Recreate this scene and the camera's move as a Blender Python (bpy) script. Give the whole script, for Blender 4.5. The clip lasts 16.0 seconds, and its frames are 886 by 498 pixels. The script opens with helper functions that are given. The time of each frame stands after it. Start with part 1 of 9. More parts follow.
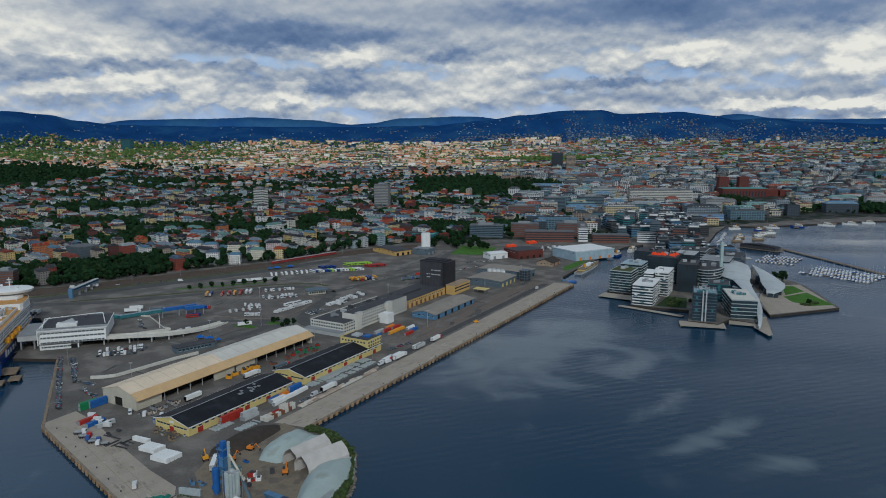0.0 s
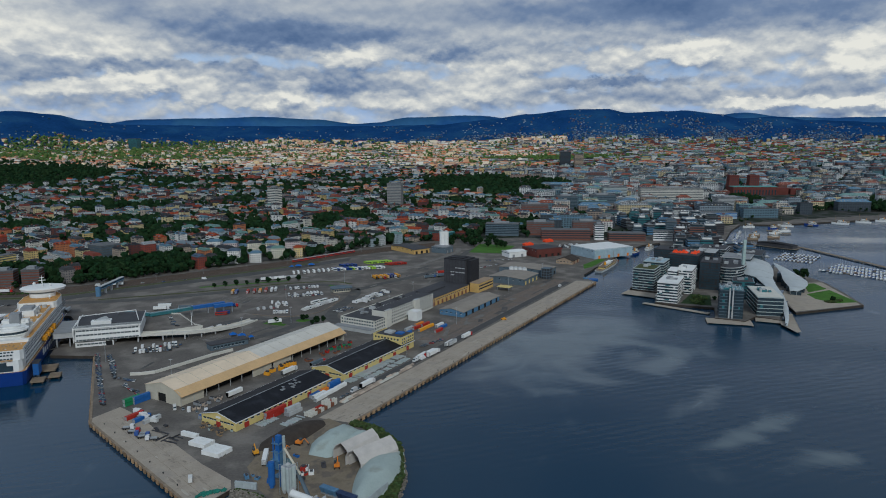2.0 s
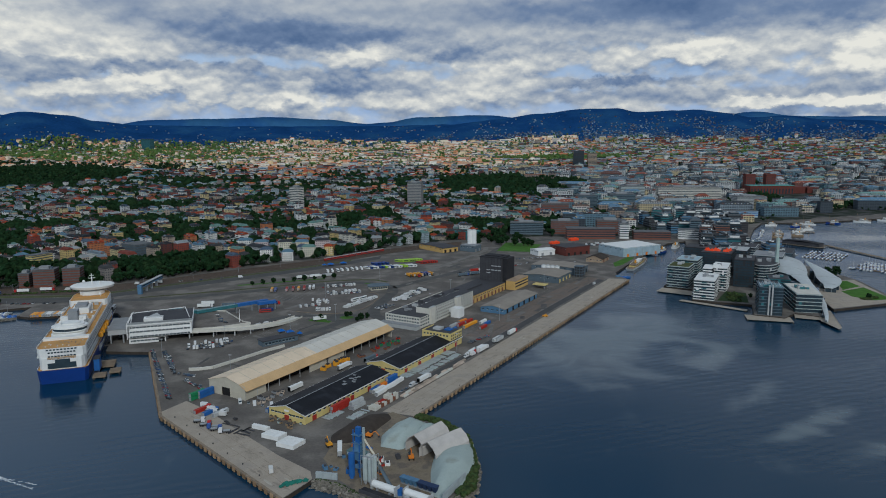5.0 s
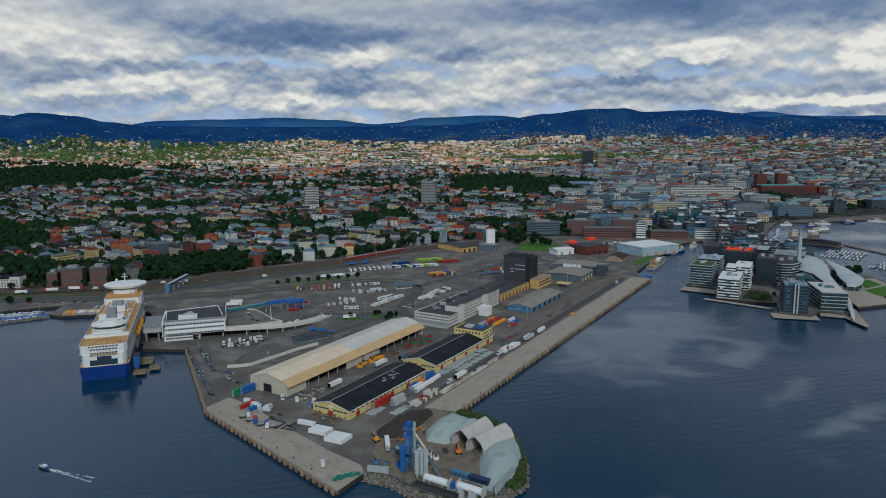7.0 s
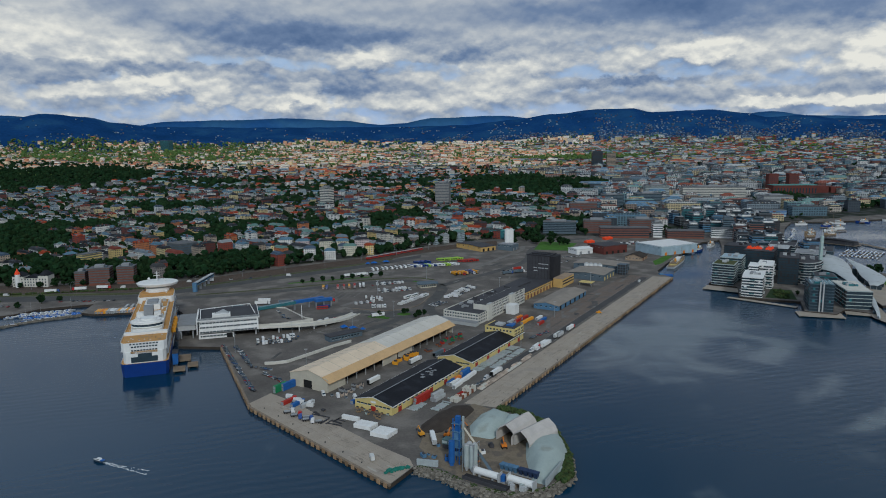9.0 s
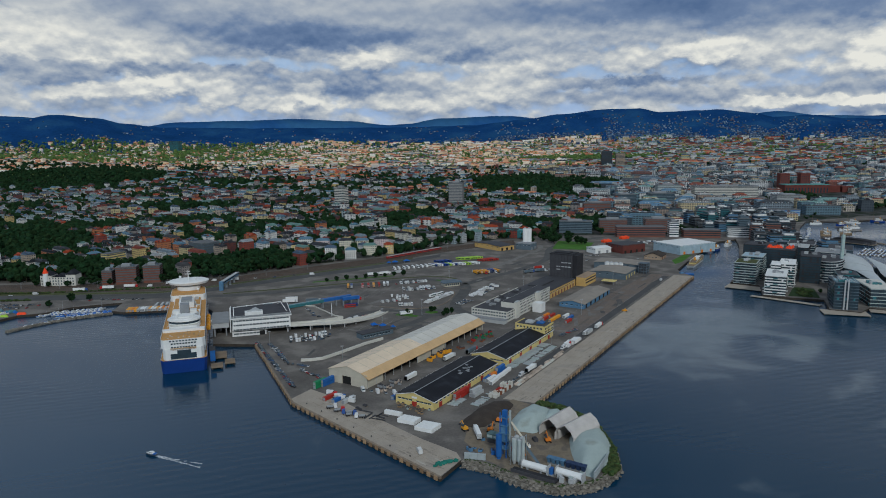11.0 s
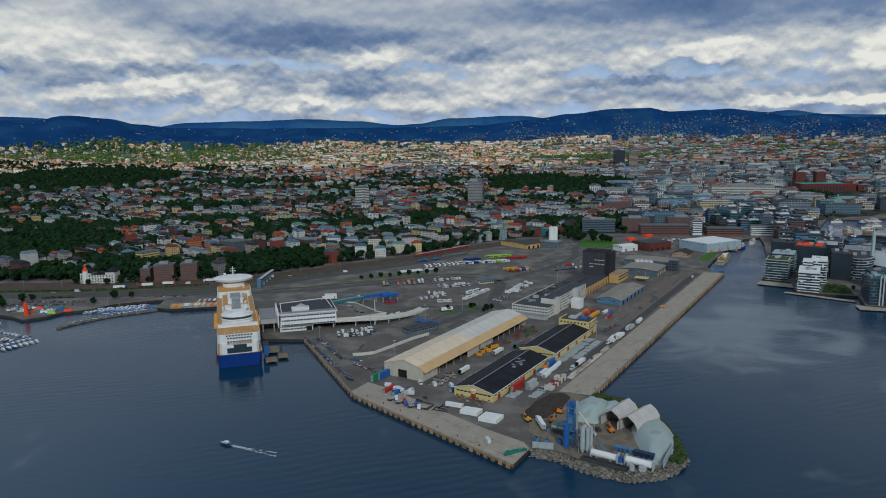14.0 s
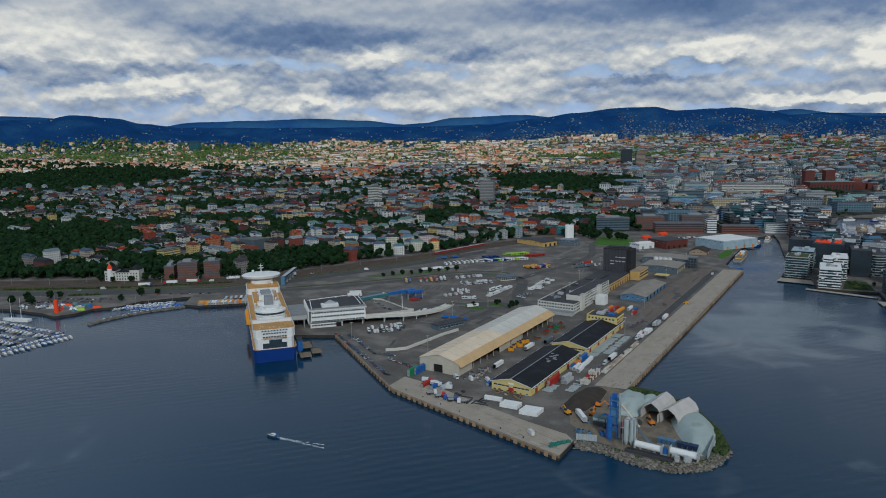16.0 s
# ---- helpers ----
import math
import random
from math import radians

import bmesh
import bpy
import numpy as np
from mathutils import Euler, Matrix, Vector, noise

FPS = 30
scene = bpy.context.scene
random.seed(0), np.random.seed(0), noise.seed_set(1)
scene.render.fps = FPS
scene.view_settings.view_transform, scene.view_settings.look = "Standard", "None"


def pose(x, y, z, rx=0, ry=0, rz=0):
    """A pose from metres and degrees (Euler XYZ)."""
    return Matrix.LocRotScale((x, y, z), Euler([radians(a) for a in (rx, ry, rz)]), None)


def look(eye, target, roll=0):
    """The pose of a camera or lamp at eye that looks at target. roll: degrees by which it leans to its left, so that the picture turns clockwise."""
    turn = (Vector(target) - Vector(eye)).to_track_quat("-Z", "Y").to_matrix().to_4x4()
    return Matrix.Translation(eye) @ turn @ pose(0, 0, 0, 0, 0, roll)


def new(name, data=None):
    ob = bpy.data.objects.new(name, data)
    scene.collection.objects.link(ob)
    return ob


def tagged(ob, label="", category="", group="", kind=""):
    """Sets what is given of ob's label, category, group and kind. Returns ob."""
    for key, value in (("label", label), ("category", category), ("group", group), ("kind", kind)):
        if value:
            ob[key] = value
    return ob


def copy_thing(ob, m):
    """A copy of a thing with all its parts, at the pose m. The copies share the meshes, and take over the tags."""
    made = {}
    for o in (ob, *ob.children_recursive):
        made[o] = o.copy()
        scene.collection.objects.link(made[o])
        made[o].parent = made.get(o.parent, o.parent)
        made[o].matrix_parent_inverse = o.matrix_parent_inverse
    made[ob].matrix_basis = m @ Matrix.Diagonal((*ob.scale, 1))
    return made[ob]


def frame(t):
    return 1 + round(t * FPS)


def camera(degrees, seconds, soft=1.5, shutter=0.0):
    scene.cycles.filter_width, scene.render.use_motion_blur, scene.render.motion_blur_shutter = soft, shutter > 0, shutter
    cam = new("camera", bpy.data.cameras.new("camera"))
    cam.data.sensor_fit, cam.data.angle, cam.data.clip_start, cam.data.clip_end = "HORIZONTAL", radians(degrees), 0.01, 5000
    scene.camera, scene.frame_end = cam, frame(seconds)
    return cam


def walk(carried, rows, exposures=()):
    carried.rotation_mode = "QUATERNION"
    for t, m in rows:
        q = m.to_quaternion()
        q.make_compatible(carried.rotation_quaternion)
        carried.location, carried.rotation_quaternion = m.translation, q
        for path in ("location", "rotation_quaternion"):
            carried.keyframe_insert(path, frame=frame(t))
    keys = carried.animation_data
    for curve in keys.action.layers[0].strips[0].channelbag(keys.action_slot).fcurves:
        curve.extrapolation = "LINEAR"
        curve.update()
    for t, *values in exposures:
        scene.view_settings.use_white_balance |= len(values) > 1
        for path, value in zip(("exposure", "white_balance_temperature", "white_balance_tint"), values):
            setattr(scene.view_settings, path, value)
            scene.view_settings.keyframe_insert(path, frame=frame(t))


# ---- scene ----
cam = camera(65.3, 16.0, 1.0)
PATH = [
    (0, (10.244, -0.358, 180.226), (-37.32, 1974.02, -135.32), -0.058),
    (1, (-2.707, -2.725, 179.858), (-52.57, 1971.38, -137.01), -0.105),
    (2, (-15.430, -5.418, 179.571), (-68.42, 1968.47, -138.15), -0.152),
    (3, (-27.952, -8.406, 179.351), (-84.78, 1965.31, -138.81), -0.198),
    (4, (-40.302, -11.659, 179.185), (-101.54, 1961.91, -139.08), -0.243),
    (5, (-52.505, -15.145, 179.058), (-118.63, 1958.29, -139.02), -0.288),
    (6, (-64.590, -18.834, 178.957), (-135.93, 1954.48, -138.73), -0.332),
    (7, (-76.584, -22.695, 178.866), (-153.37, 1950.51, -138.27), -0.375),
    (8, (-88.515, -26.697, 178.773), (-170.84, 1946.39, -137.72), -0.418),
    (9, (-100.408, -30.810, 178.663), (-188.25, 1942.14, -137.17), -0.461),
    (10, (-112.293, -35.002, 178.523), (-205.50, 1937.80, -136.68), -0.502),
    (11, (-124.196, -39.243, 178.338), (-222.50, 1933.40, -136.34), -0.543),
    (12, (-136.144, -43.503, 178.094), (-239.16, 1928.96, -136.22), -0.584),
    (13, (-148.166, -47.750, 177.778), (-255.38, 1924.51, -136.40), -0.623),
    (14, (-160.287, -51.954, 177.375), (-271.07, 1920.08, -136.96), -0.662),
    (15, (-172.536, -56.084, 176.872), (-286.13, 1915.71, -137.97), -0.701),
    (16, (-184.941, -60.109, 176.254), (-300.47, 1911.42, -139.52), -0.739),
]
walk(cam, [(t, look(eye, target, roll)) for t, eye, target, roll in PATH], [(0, -0.06, 5760, 4), (16, -0.06, 5760, 4)])

# ---- world, sun, exposure ----
SUN_EL, SUN_AZ = 34.0, 165.0      # degrees; azimuth clockwise from +y, behind the camera
world = bpy.data.worlds.new("sky")
world.use_nodes = True
scene.world = world
wn, wl = world.node_tree.nodes, world.node_tree.links
wn.clear()


def wnode(kind, **settings):
    n = wn.new(kind)
    for k, v in settings.items():
        n.inputs[k].default_value = v
    return n


def wmath(op, a, b=0.0):
    n = wn.new("ShaderNodeMath")
    n.operation = op
    for i, s in enumerate((a, b)):
        if isinstance(s, (int, float)):
            n.inputs[i].default_value = s
        else:
            wl.new(s, n.inputs[i])
    return n.outputs[0]


def wramp(fac, stops):
    n = wn.new("ShaderNodeValToRGB")
    el = n.color_ramp.elements
    el[0].position, el[0].color = stops[0][0], (*stops[0][1], 1)
    el[1].position, el[1].color = stops[-1][0], (*stops[-1][1], 1)
    for p, c in stops[1:-1]:
        e = el.new(p)
        e.color = (*c, 1)
    wl.new(fac, n.inputs[0])
    return n.outputs[0]


def wmix(fac, a, b):
    n = wn.new("ShaderNodeMix")
    n.data_type = "RGBA"
    for i, s in ((0, fac), (6, a), (7, b)):
        if isinstance(s, (int, float)):
            n.inputs[i].default_value = s
        elif isinstance(s, tuple):
            n.inputs[i].default_value = (*s, 1)
        else:
            wl.new(s, n.inputs[i])
    return n.outputs[2]


tex = wn.new("ShaderNodeTexCoord")
sep = wn.new("ShaderNodeSeparateXYZ")
wl.new(tex.outputs["Generated"], sep.inputs[0])
sx, sy, sz = sep.outputs
up = wmath("MAXIMUM", sz, 0.0)
az = wmath("ARCTAN2", sx, sy)


def wstep(x, lo, hi):
    n = wn.new("ShaderNodeMapRange")
    n.interpolation_type = "SMOOTHSTEP"
    n.inputs["From Min"].default_value, n.inputs["From Max"].default_value = lo, hi
    wl.new(x, n.inputs[0])
    return n.outputs[0]


def cloud_noise(fa, fe, seed, detail, rough=0.55):
    """Noise over the azimuth and the height above the horizon."""
    c = wn.new("ShaderNodeCombineXYZ")
    wl.new(wmath("MULTIPLY", az, fa), c.inputs[0])
    wl.new(wmath("MULTIPLY", up, fe), c.inputs[1])
    c.inputs[2].default_value = seed
    n = wnode("ShaderNodeTexNoise", Scale=1.0, Detail=detail, Roughness=rough, Distortion=0.0)
    wl.new(c.outputs[0], n.inputs["Vector"])
    return n.outputs[0]


nishita = wn.new("ShaderNodeTexSky")
nishita.sky_type = "NISHITA"
nishita.sun_disc = False
nishita.sun_elevation, nishita.sun_rotation = radians(SUN_EL), radians(SUN_AZ)
blue = wn.new("ShaderNodeVectorMath")
blue.operation = "SCALE"
blue.inputs[3].default_value = 0.10
wl.new(nishita.outputs[0], blue.inputs[0])
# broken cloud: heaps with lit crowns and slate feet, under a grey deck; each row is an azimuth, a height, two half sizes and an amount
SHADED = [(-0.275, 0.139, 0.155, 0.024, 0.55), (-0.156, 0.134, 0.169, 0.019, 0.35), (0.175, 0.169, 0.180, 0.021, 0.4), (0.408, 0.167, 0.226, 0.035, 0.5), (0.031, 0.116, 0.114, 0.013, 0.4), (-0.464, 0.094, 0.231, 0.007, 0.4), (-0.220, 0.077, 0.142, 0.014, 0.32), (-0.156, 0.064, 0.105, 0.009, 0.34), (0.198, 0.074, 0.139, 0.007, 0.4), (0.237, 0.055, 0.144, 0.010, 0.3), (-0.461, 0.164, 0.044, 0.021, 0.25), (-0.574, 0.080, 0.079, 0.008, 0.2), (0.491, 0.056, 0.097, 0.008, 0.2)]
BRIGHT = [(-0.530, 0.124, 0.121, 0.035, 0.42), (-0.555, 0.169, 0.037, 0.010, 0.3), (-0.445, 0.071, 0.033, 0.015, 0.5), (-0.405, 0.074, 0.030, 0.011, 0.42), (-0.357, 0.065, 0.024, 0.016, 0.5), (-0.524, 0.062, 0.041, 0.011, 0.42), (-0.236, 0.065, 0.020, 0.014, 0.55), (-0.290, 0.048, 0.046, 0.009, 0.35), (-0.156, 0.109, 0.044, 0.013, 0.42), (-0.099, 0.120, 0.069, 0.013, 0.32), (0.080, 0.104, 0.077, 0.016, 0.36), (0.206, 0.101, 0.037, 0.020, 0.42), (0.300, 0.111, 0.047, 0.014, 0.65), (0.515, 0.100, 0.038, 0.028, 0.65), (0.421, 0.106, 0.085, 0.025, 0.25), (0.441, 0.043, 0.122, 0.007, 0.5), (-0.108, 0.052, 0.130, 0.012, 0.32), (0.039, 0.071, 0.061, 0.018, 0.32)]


def relief(fa, fe, seed, step, detail=8):
    """Cloud density and its lit side: less cloud just above means a crown, more means a foot."""
    body = cloud_noise(fa, fe, seed, detail, 0.48)
    c = wn.new("ShaderNodeCombineXYZ")
    wl.new(wmath("MULTIPLY", az, fa), c.inputs[0])
    wl.new(wmath("MULTIPLY", wmath("ADD", up, step), fe), c.inputs[1])
    c.inputs[2].default_value = seed
    n = wnode("ShaderNodeTexNoise", Scale=1.0, Detail=detail, Roughness=0.48, Distortion=0.0)
    wl.new(c.outputs[0], n.inputs["Vector"])
    return wmath("SUBTRACT", body, 0.5), wmath("SUBTRACT", body, n.outputs[0])


warp_a = wmath("MULTIPLY", wmath("SUBTRACT", cloud_noise(26, 46, 3.0, 6, 0.6), 0.5), 0.07)
warp_u = wmath("MULTIPLY", wmath("SUBTRACT", cloud_noise(26, 46, 8.0, 6, 0.6), 0.5), 0.036)
spot_at = wn.new("ShaderNodeCombineXYZ")
wl.new(wmath("ADD", az, warp_a), spot_at.inputs[0])
wl.new(wmath("ADD", up, warp_u), spot_at.inputs[1])


def masses(rows, lift=0.0, lo=0.0, hi=0.75):
    """The sum of round masses of cloud, their outlines frayed, as they stand a little lower."""
    total = None
    for a0, u0, wa, wu, amount in rows:
        mp = wn.new("ShaderNodeMapping")
        mp.vector_type = "TEXTURE"
        mp.inputs["Location"].default_value, mp.inputs["Scale"].default_value = (a0, u0 - lift, 0), (wa * 1.5, wu * 1.5, 1)
        wl.new(spot_at.outputs[0], mp.inputs[0])
        g = wn.new("ShaderNodeTexGradient")
        g.gradient_type = "SPHERICAL"
        wl.new(mp.outputs[0], g.inputs[0])
        one = wmath("MULTIPLY", wstep(g.outputs[1], lo, hi), amount)
        total = one if total is None else wmath("ADD", total, one)
    return total


cells = wn.new("ShaderNodeTexVoronoi")
cells.feature = "SMOOTH_F1"
cells.inputs["Scale"].default_value, cells.inputs["Smoothness"].default_value, cells.inputs["Detail"].default_value = 1.0, 0.35, 2.0
cell_at = wn.new("ShaderNodeVectorMath")
cell_at.operation = "MULTIPLY"
cell_at.inputs[1].default_value = (34, 62, 1)
wl.new(spot_at.outputs[0], cell_at.inputs[0])
wl.new(cell_at.outputs[0], cells.inputs["Vector"])
puff = wmath("SUBTRACT", 0.62, cells.outputs["Distance"])      # rounded heads on the heaped clouds
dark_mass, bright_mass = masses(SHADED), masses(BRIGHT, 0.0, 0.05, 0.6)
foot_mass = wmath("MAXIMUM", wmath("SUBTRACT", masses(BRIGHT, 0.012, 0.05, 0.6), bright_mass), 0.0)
big_body, big_lit = relief(9, 17, 2.0, 0.012)
low_body, low_lit = relief(27, 44, 9.0, 0.006)
high = wstep(up, 0.105, 0.165)
tone = wmath("SUBTRACT", 0.68, wmath("MULTIPLY", high, 0.10))
tone = wmath("ADD", tone, wmath("MULTIPLY", wmath("ADD", big_body, wmath("MULTIPLY", big_lit, 1.2)), 0.36))
tone = wmath("ADD", tone, wmath("MULTIPLY", wmath("MULTIPLY", low_lit, 1.1), wmath("SUBTRACT", 1.0, wmath("MULTIPLY", high, 0.65))))
tone = wmath("ADD", tone, wmath("MULTIPLY", puff, wmath("SUBTRACT", 0.22, wmath("MULTIPLY", high, 0.14))))
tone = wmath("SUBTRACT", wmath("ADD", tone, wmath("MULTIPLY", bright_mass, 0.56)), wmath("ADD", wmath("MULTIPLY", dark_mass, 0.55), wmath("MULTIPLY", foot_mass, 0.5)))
cloud = wramp(tone, [(0.0, (0.10, 0.15, 0.262)), (0.25, (0.18, 0.23, 0.34)), (0.5, (0.36, 0.38, 0.43)), (0.76, (0.60, 0.57, 0.54)), (1.0, (0.89, 0.80, 0.68))])
clear = wmix(wstep(up, 0.03, 0.2), (0.46, 0.55, 0.70), blue.outputs[0])
clear = wmix(0.55, clear, (0.36, 0.47, 0.70))
cover = wmath("ADD", wmath("MULTIPLY", low_body, 1.0), wmath("MULTIPLY", big_body, 0.9))
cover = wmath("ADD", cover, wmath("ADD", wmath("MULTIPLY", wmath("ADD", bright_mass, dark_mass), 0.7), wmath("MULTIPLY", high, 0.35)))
sky = wmix(wmath("ADD", wmath("MULTIPLY", wstep(cover, -0.22, 0.10), 0.72), 0.28), clear, cloud)
dome = wramp(cloud_noise(3, 5, 51.0, 4), [(0.35, (0.17, 0.20, 0.26)), (0.65, (0.35, 0.37, 0.40))])
# brighter broken cloud in the west
west = wmath("MULTIPLY", wmath("SUBTRACT", 1.0, wstep(az, -0.75, -0.05)), wmath("SUBTRACT", 1.0, wstep(up, 0.5, 0.9)))
dome = wmix(wmath("MULTIPLY", west, 0.9), dome, (0.58, 0.67, 0.80))
sky = wmix(wstep(up, 0.22, 0.45), sky, dome)
bg = wnode("ShaderNodeBackground", Strength=1.0)
wl.new(sky, bg.inputs[0])
wo = wn.new("ShaderNodeOutputWorld")
wl.new(bg.outputs[0], wo.inputs[0])

sun = new("sun", bpy.data.lights.new("sun", "SUN"))
sun.data.energy, sun.data.angle, sun.data.color = 1.45, radians(10), (1.0, 0.95, 0.87)
a = radians(SUN_AZ)
sun.matrix_basis = look((0, 0, 900), (-math.sin(a) * 100, -math.cos(a) * 100, 900 - 100 * math.tan(radians(SUN_EL))))

# ---- materials ----


def material(name, base, rough=0.8, metal=0.0, vary=0.25, size=3.0, fine=0.3, bump=0.15, per="", hue=0.0, spec=0.15, second=None, second_at=0.55):
    """A surface with stains about `size` metres wide and grain of `fine` metres. per: 'object' or 'island' varies each piece."""
    m = bpy.data.materials.new(name)
    m.use_nodes = True
    nt = m.node_tree
    b = nt.nodes["Principled BSDF"]
    b.inputs["Roughness"].default_value, b.inputs["Metallic"].default_value = rough, metal
    b.inputs["Specular IOR Level"].default_value = spec
    tc = nt.nodes.new("ShaderNodeTexCoord")

    def noise_of(s, detail):
        n = nt.nodes.new("ShaderNodeTexNoise")
        n.inputs["Scale"].default_value, n.inputs["Detail"].default_value = 1.0 / s, detail
        nt.links.new(tc.outputs["Object"], n.inputs["Vector"])
        return n.outputs[0]

    big, small = noise_of(size, 4), noise_of(fine, 2)
    add = nt.nodes.new("ShaderNodeMath")
    add.operation = "MULTIPLY_ADD"
    nt.links.new(small, add.inputs[0])
    add.inputs[1].default_value = 0.5
    nt.links.new(big, add.inputs[2])
    ramp = nt.nodes.new("ShaderNodeMapRange")
    for k, v in (("From Min", 0.45), ("From Max", 1.05), ("To Min", 1 - vary), ("To Max", 1 + vary)):
        ramp.inputs[k].default_value = v
    nt.links.new(add.outputs[0], ramp.inputs[0])
    hsv = nt.nodes.new("ShaderNodeHueSaturation")
    hsv.inputs["Color"].default_value = (*base, 1)
    if second:
        mx = nt.nodes.new("ShaderNodeMix")
        mx.data_type = "RGBA"
        mx.inputs[6].default_value, mx.inputs[7].default_value = (*base, 1), (*second, 1)
        mr = nt.nodes.new("ShaderNodeMapRange")
        mr.inputs["From Min"].default_value, mr.inputs["From Max"].default_value = second_at - 0.06, second_at + 0.06
        nt.links.new(big, mr.inputs[0])
        nt.links.new(mr.outputs[0], mx.inputs[0])
        nt.links.new(mx.outputs[2], hsv.inputs["Color"])
    nt.links.new(ramp.outputs[0], hsv.inputs["Value"])
    if per:
        if per == "object":
            rnd = nt.nodes.new("ShaderNodeObjectInfo").outputs["Random"]
        else:
            rnd = nt.nodes.new("ShaderNodeNewGeometry").outputs["Random Per Island"]
        vr = nt.nodes.new("ShaderNodeMapRange")
        vr.inputs["To Min"].default_value, vr.inputs["To Max"].default_value = 0.6, 1.35
        nt.links.new(rnd, vr.inputs[0])
        mul = nt.nodes.new("ShaderNodeMath")
        mul.operation = "MULTIPLY"
        nt.links.new(vr.outputs[0], mul.inputs[0])
        nt.links.new(ramp.outputs[0], mul.inputs[1])
        nt.links.new(mul.outputs[0], hsv.inputs["Value"])
        if hue:
            hr = nt.nodes.new("ShaderNodeMapRange")
            hr.inputs["To Min"].default_value, hr.inputs["To Max"].default_value = 0.5 - hue, 0.5 + hue
            w = nt.nodes.new("ShaderNodeTexWhiteNoise")
            w.noise_dimensions = "1D"
            nt.links.new(rnd, w.inputs["W"])
            nt.links.new(w.outputs[0], hr.inputs[0])
            nt.links.new(hr.outputs[0], hsv.inputs["Hue"])
    nt.links.new(hsv.outputs[0], b.inputs["Base Color"])
    if bump:
        bp = nt.nodes.new("ShaderNodeBump")
        bp.inputs["Strength"].default_value, bp.inputs["Distance"].default_value = bump, fine * 0.3
        nt.links.new(small, bp.inputs["Height"])
        nt.links.new(bp.outputs[0], b.inputs["Normal"])
    return m


def choice_material(name, colours, rough=0.8, windows=False, per="object", vary=0.2, storey=3.2, bay=3.0):
    """Each piece takes one of the colours by chance; walls may have rows of dark windows."""
    m = material(name, colours[0], rough, vary=vary, size=6, fine=0.8, bump=0.0)
    nt = m.node_tree
    hsv = next(n for n in nt.nodes if n.bl_idname == "ShaderNodeHueSaturation")
    if per == "object":
        rnd = nt.nodes.new("ShaderNodeObjectInfo").outputs["Random"]
    else:
        rnd = nt.nodes.new("ShaderNodeNewGeometry").outputs["Random Per Island"]
    ramp = nt.nodes.new("ShaderNodeValToRGB")
    ramp.color_ramp.interpolation = "CONSTANT"
    el = ramp.color_ramp.elements
    for i, c in enumerate(colours):
        e = el[i] if i < 2 else el.new(i / len(colours))
        e.position, e.color = i / len(colours), (*c, 1)
    nt.links.new(rnd, ramp.inputs[0])
    nt.links.new(ramp.outputs[0], hsv.inputs["Color"])
    if windows:
        b = nt.nodes["Principled BSDF"]
        tc = nt.nodes.new("ShaderNodeTexCoord")
        s = nt.nodes.new("ShaderNodeSeparateXYZ")
        nt.links.new(tc.outputs["Object"], s.inputs[0])
        ad = nt.nodes.new("ShaderNodeMath")
        nt.links.new(s.outputs[0], ad.inputs[0])
        nt.links.new(s.outputs[1], ad.inputs[1])
        c = nt.nodes.new("ShaderNodeCombineXYZ")
        nt.links.new(ad.outputs[0], c.inputs[0])
        nt.links.new(s.outputs[2], c.inputs[1])
        br = nt.nodes.new("ShaderNodeTexBrick")
        br.offset = 0.0
        for k, v in (("Scale", 0.1), ("Brick Width", bay / 10), ("Row Height", storey / 10), ("Mortar Size", 0.085), ("Mortar Smooth", 0.0)):
            br.inputs[k].default_value = v
        nt.links.new(c.outputs[0], br.inputs["Vector"])
        mx = nt.nodes.new("ShaderNodeMix")
        mx.data_type = "RGBA"
        nt.links.new(br.outputs["Fac"], mx.inputs[0])
        mx.inputs[6].default_value = (0.035, 0.045, 0.06, 1)
        nt.links.new(hsv.outputs[0], mx.inputs[7])
        nt.links.new(mx.outputs[2], b.inputs["Base Color"])
    return m


M = {}
M["asphalt"] = material("asphalt", (0.134, 0.121, 0.109), 0.9, vary=0.3, size=22, fine=1.5, second=(0.172, 0.156, 0.138), second_at=0.56)
M["concrete"] = material("quay concrete", (0.37, 0.32, 0.26), 0.9, vary=0.22, size=14, fine=0.9, second=(0.29, 0.255, 0.215), second_at=0.58)
M["earth"] = material("city ground", (0.018, 0.028, 0.017), 0.95, vary=0.4, size=30, fine=4, second=(0.058, 0.057, 0.056), second_at=0.52)
# far lawns: the sunlight on the distant band is put into this green
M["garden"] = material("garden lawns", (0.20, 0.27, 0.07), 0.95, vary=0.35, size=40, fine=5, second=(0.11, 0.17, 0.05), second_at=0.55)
# both hill forests have the blue haze of distance mixed into their colour
M["hazed_forest_hill"] = material("forested hill", (0.012, 0.050, 0.155), 0.95, vary=0.3, size=150, fine=16, bump=0.5, second=(0.016, 0.058, 0.145), second_at=0.55, spec=0.0)
M["hazed_far_forest"] = material("far wooded hill", (0.026, 0.092, 0.25), 0.95, vary=0.2, size=220, fine=30, bump=0.3, second=(0.036, 0.108, 0.23), second_at=0.52, spec=0.0)
M["stain"] = material("stained concrete", (0.285, 0.245, 0.20), 0.85, vary=0.3, size=2.5, fine=0.4)
M["patch_pale"] = material("repaired concrete", (0.42, 0.38, 0.32), 0.9, vary=0.15, size=3, fine=0.4)
# stained quay face, its colour darkened for the shadow line below the edge
M["shaded_quaywall"] = material("stained quay wall", (0.055, 0.045, 0.036), 0.95, vary=0.35, size=6, fine=1)
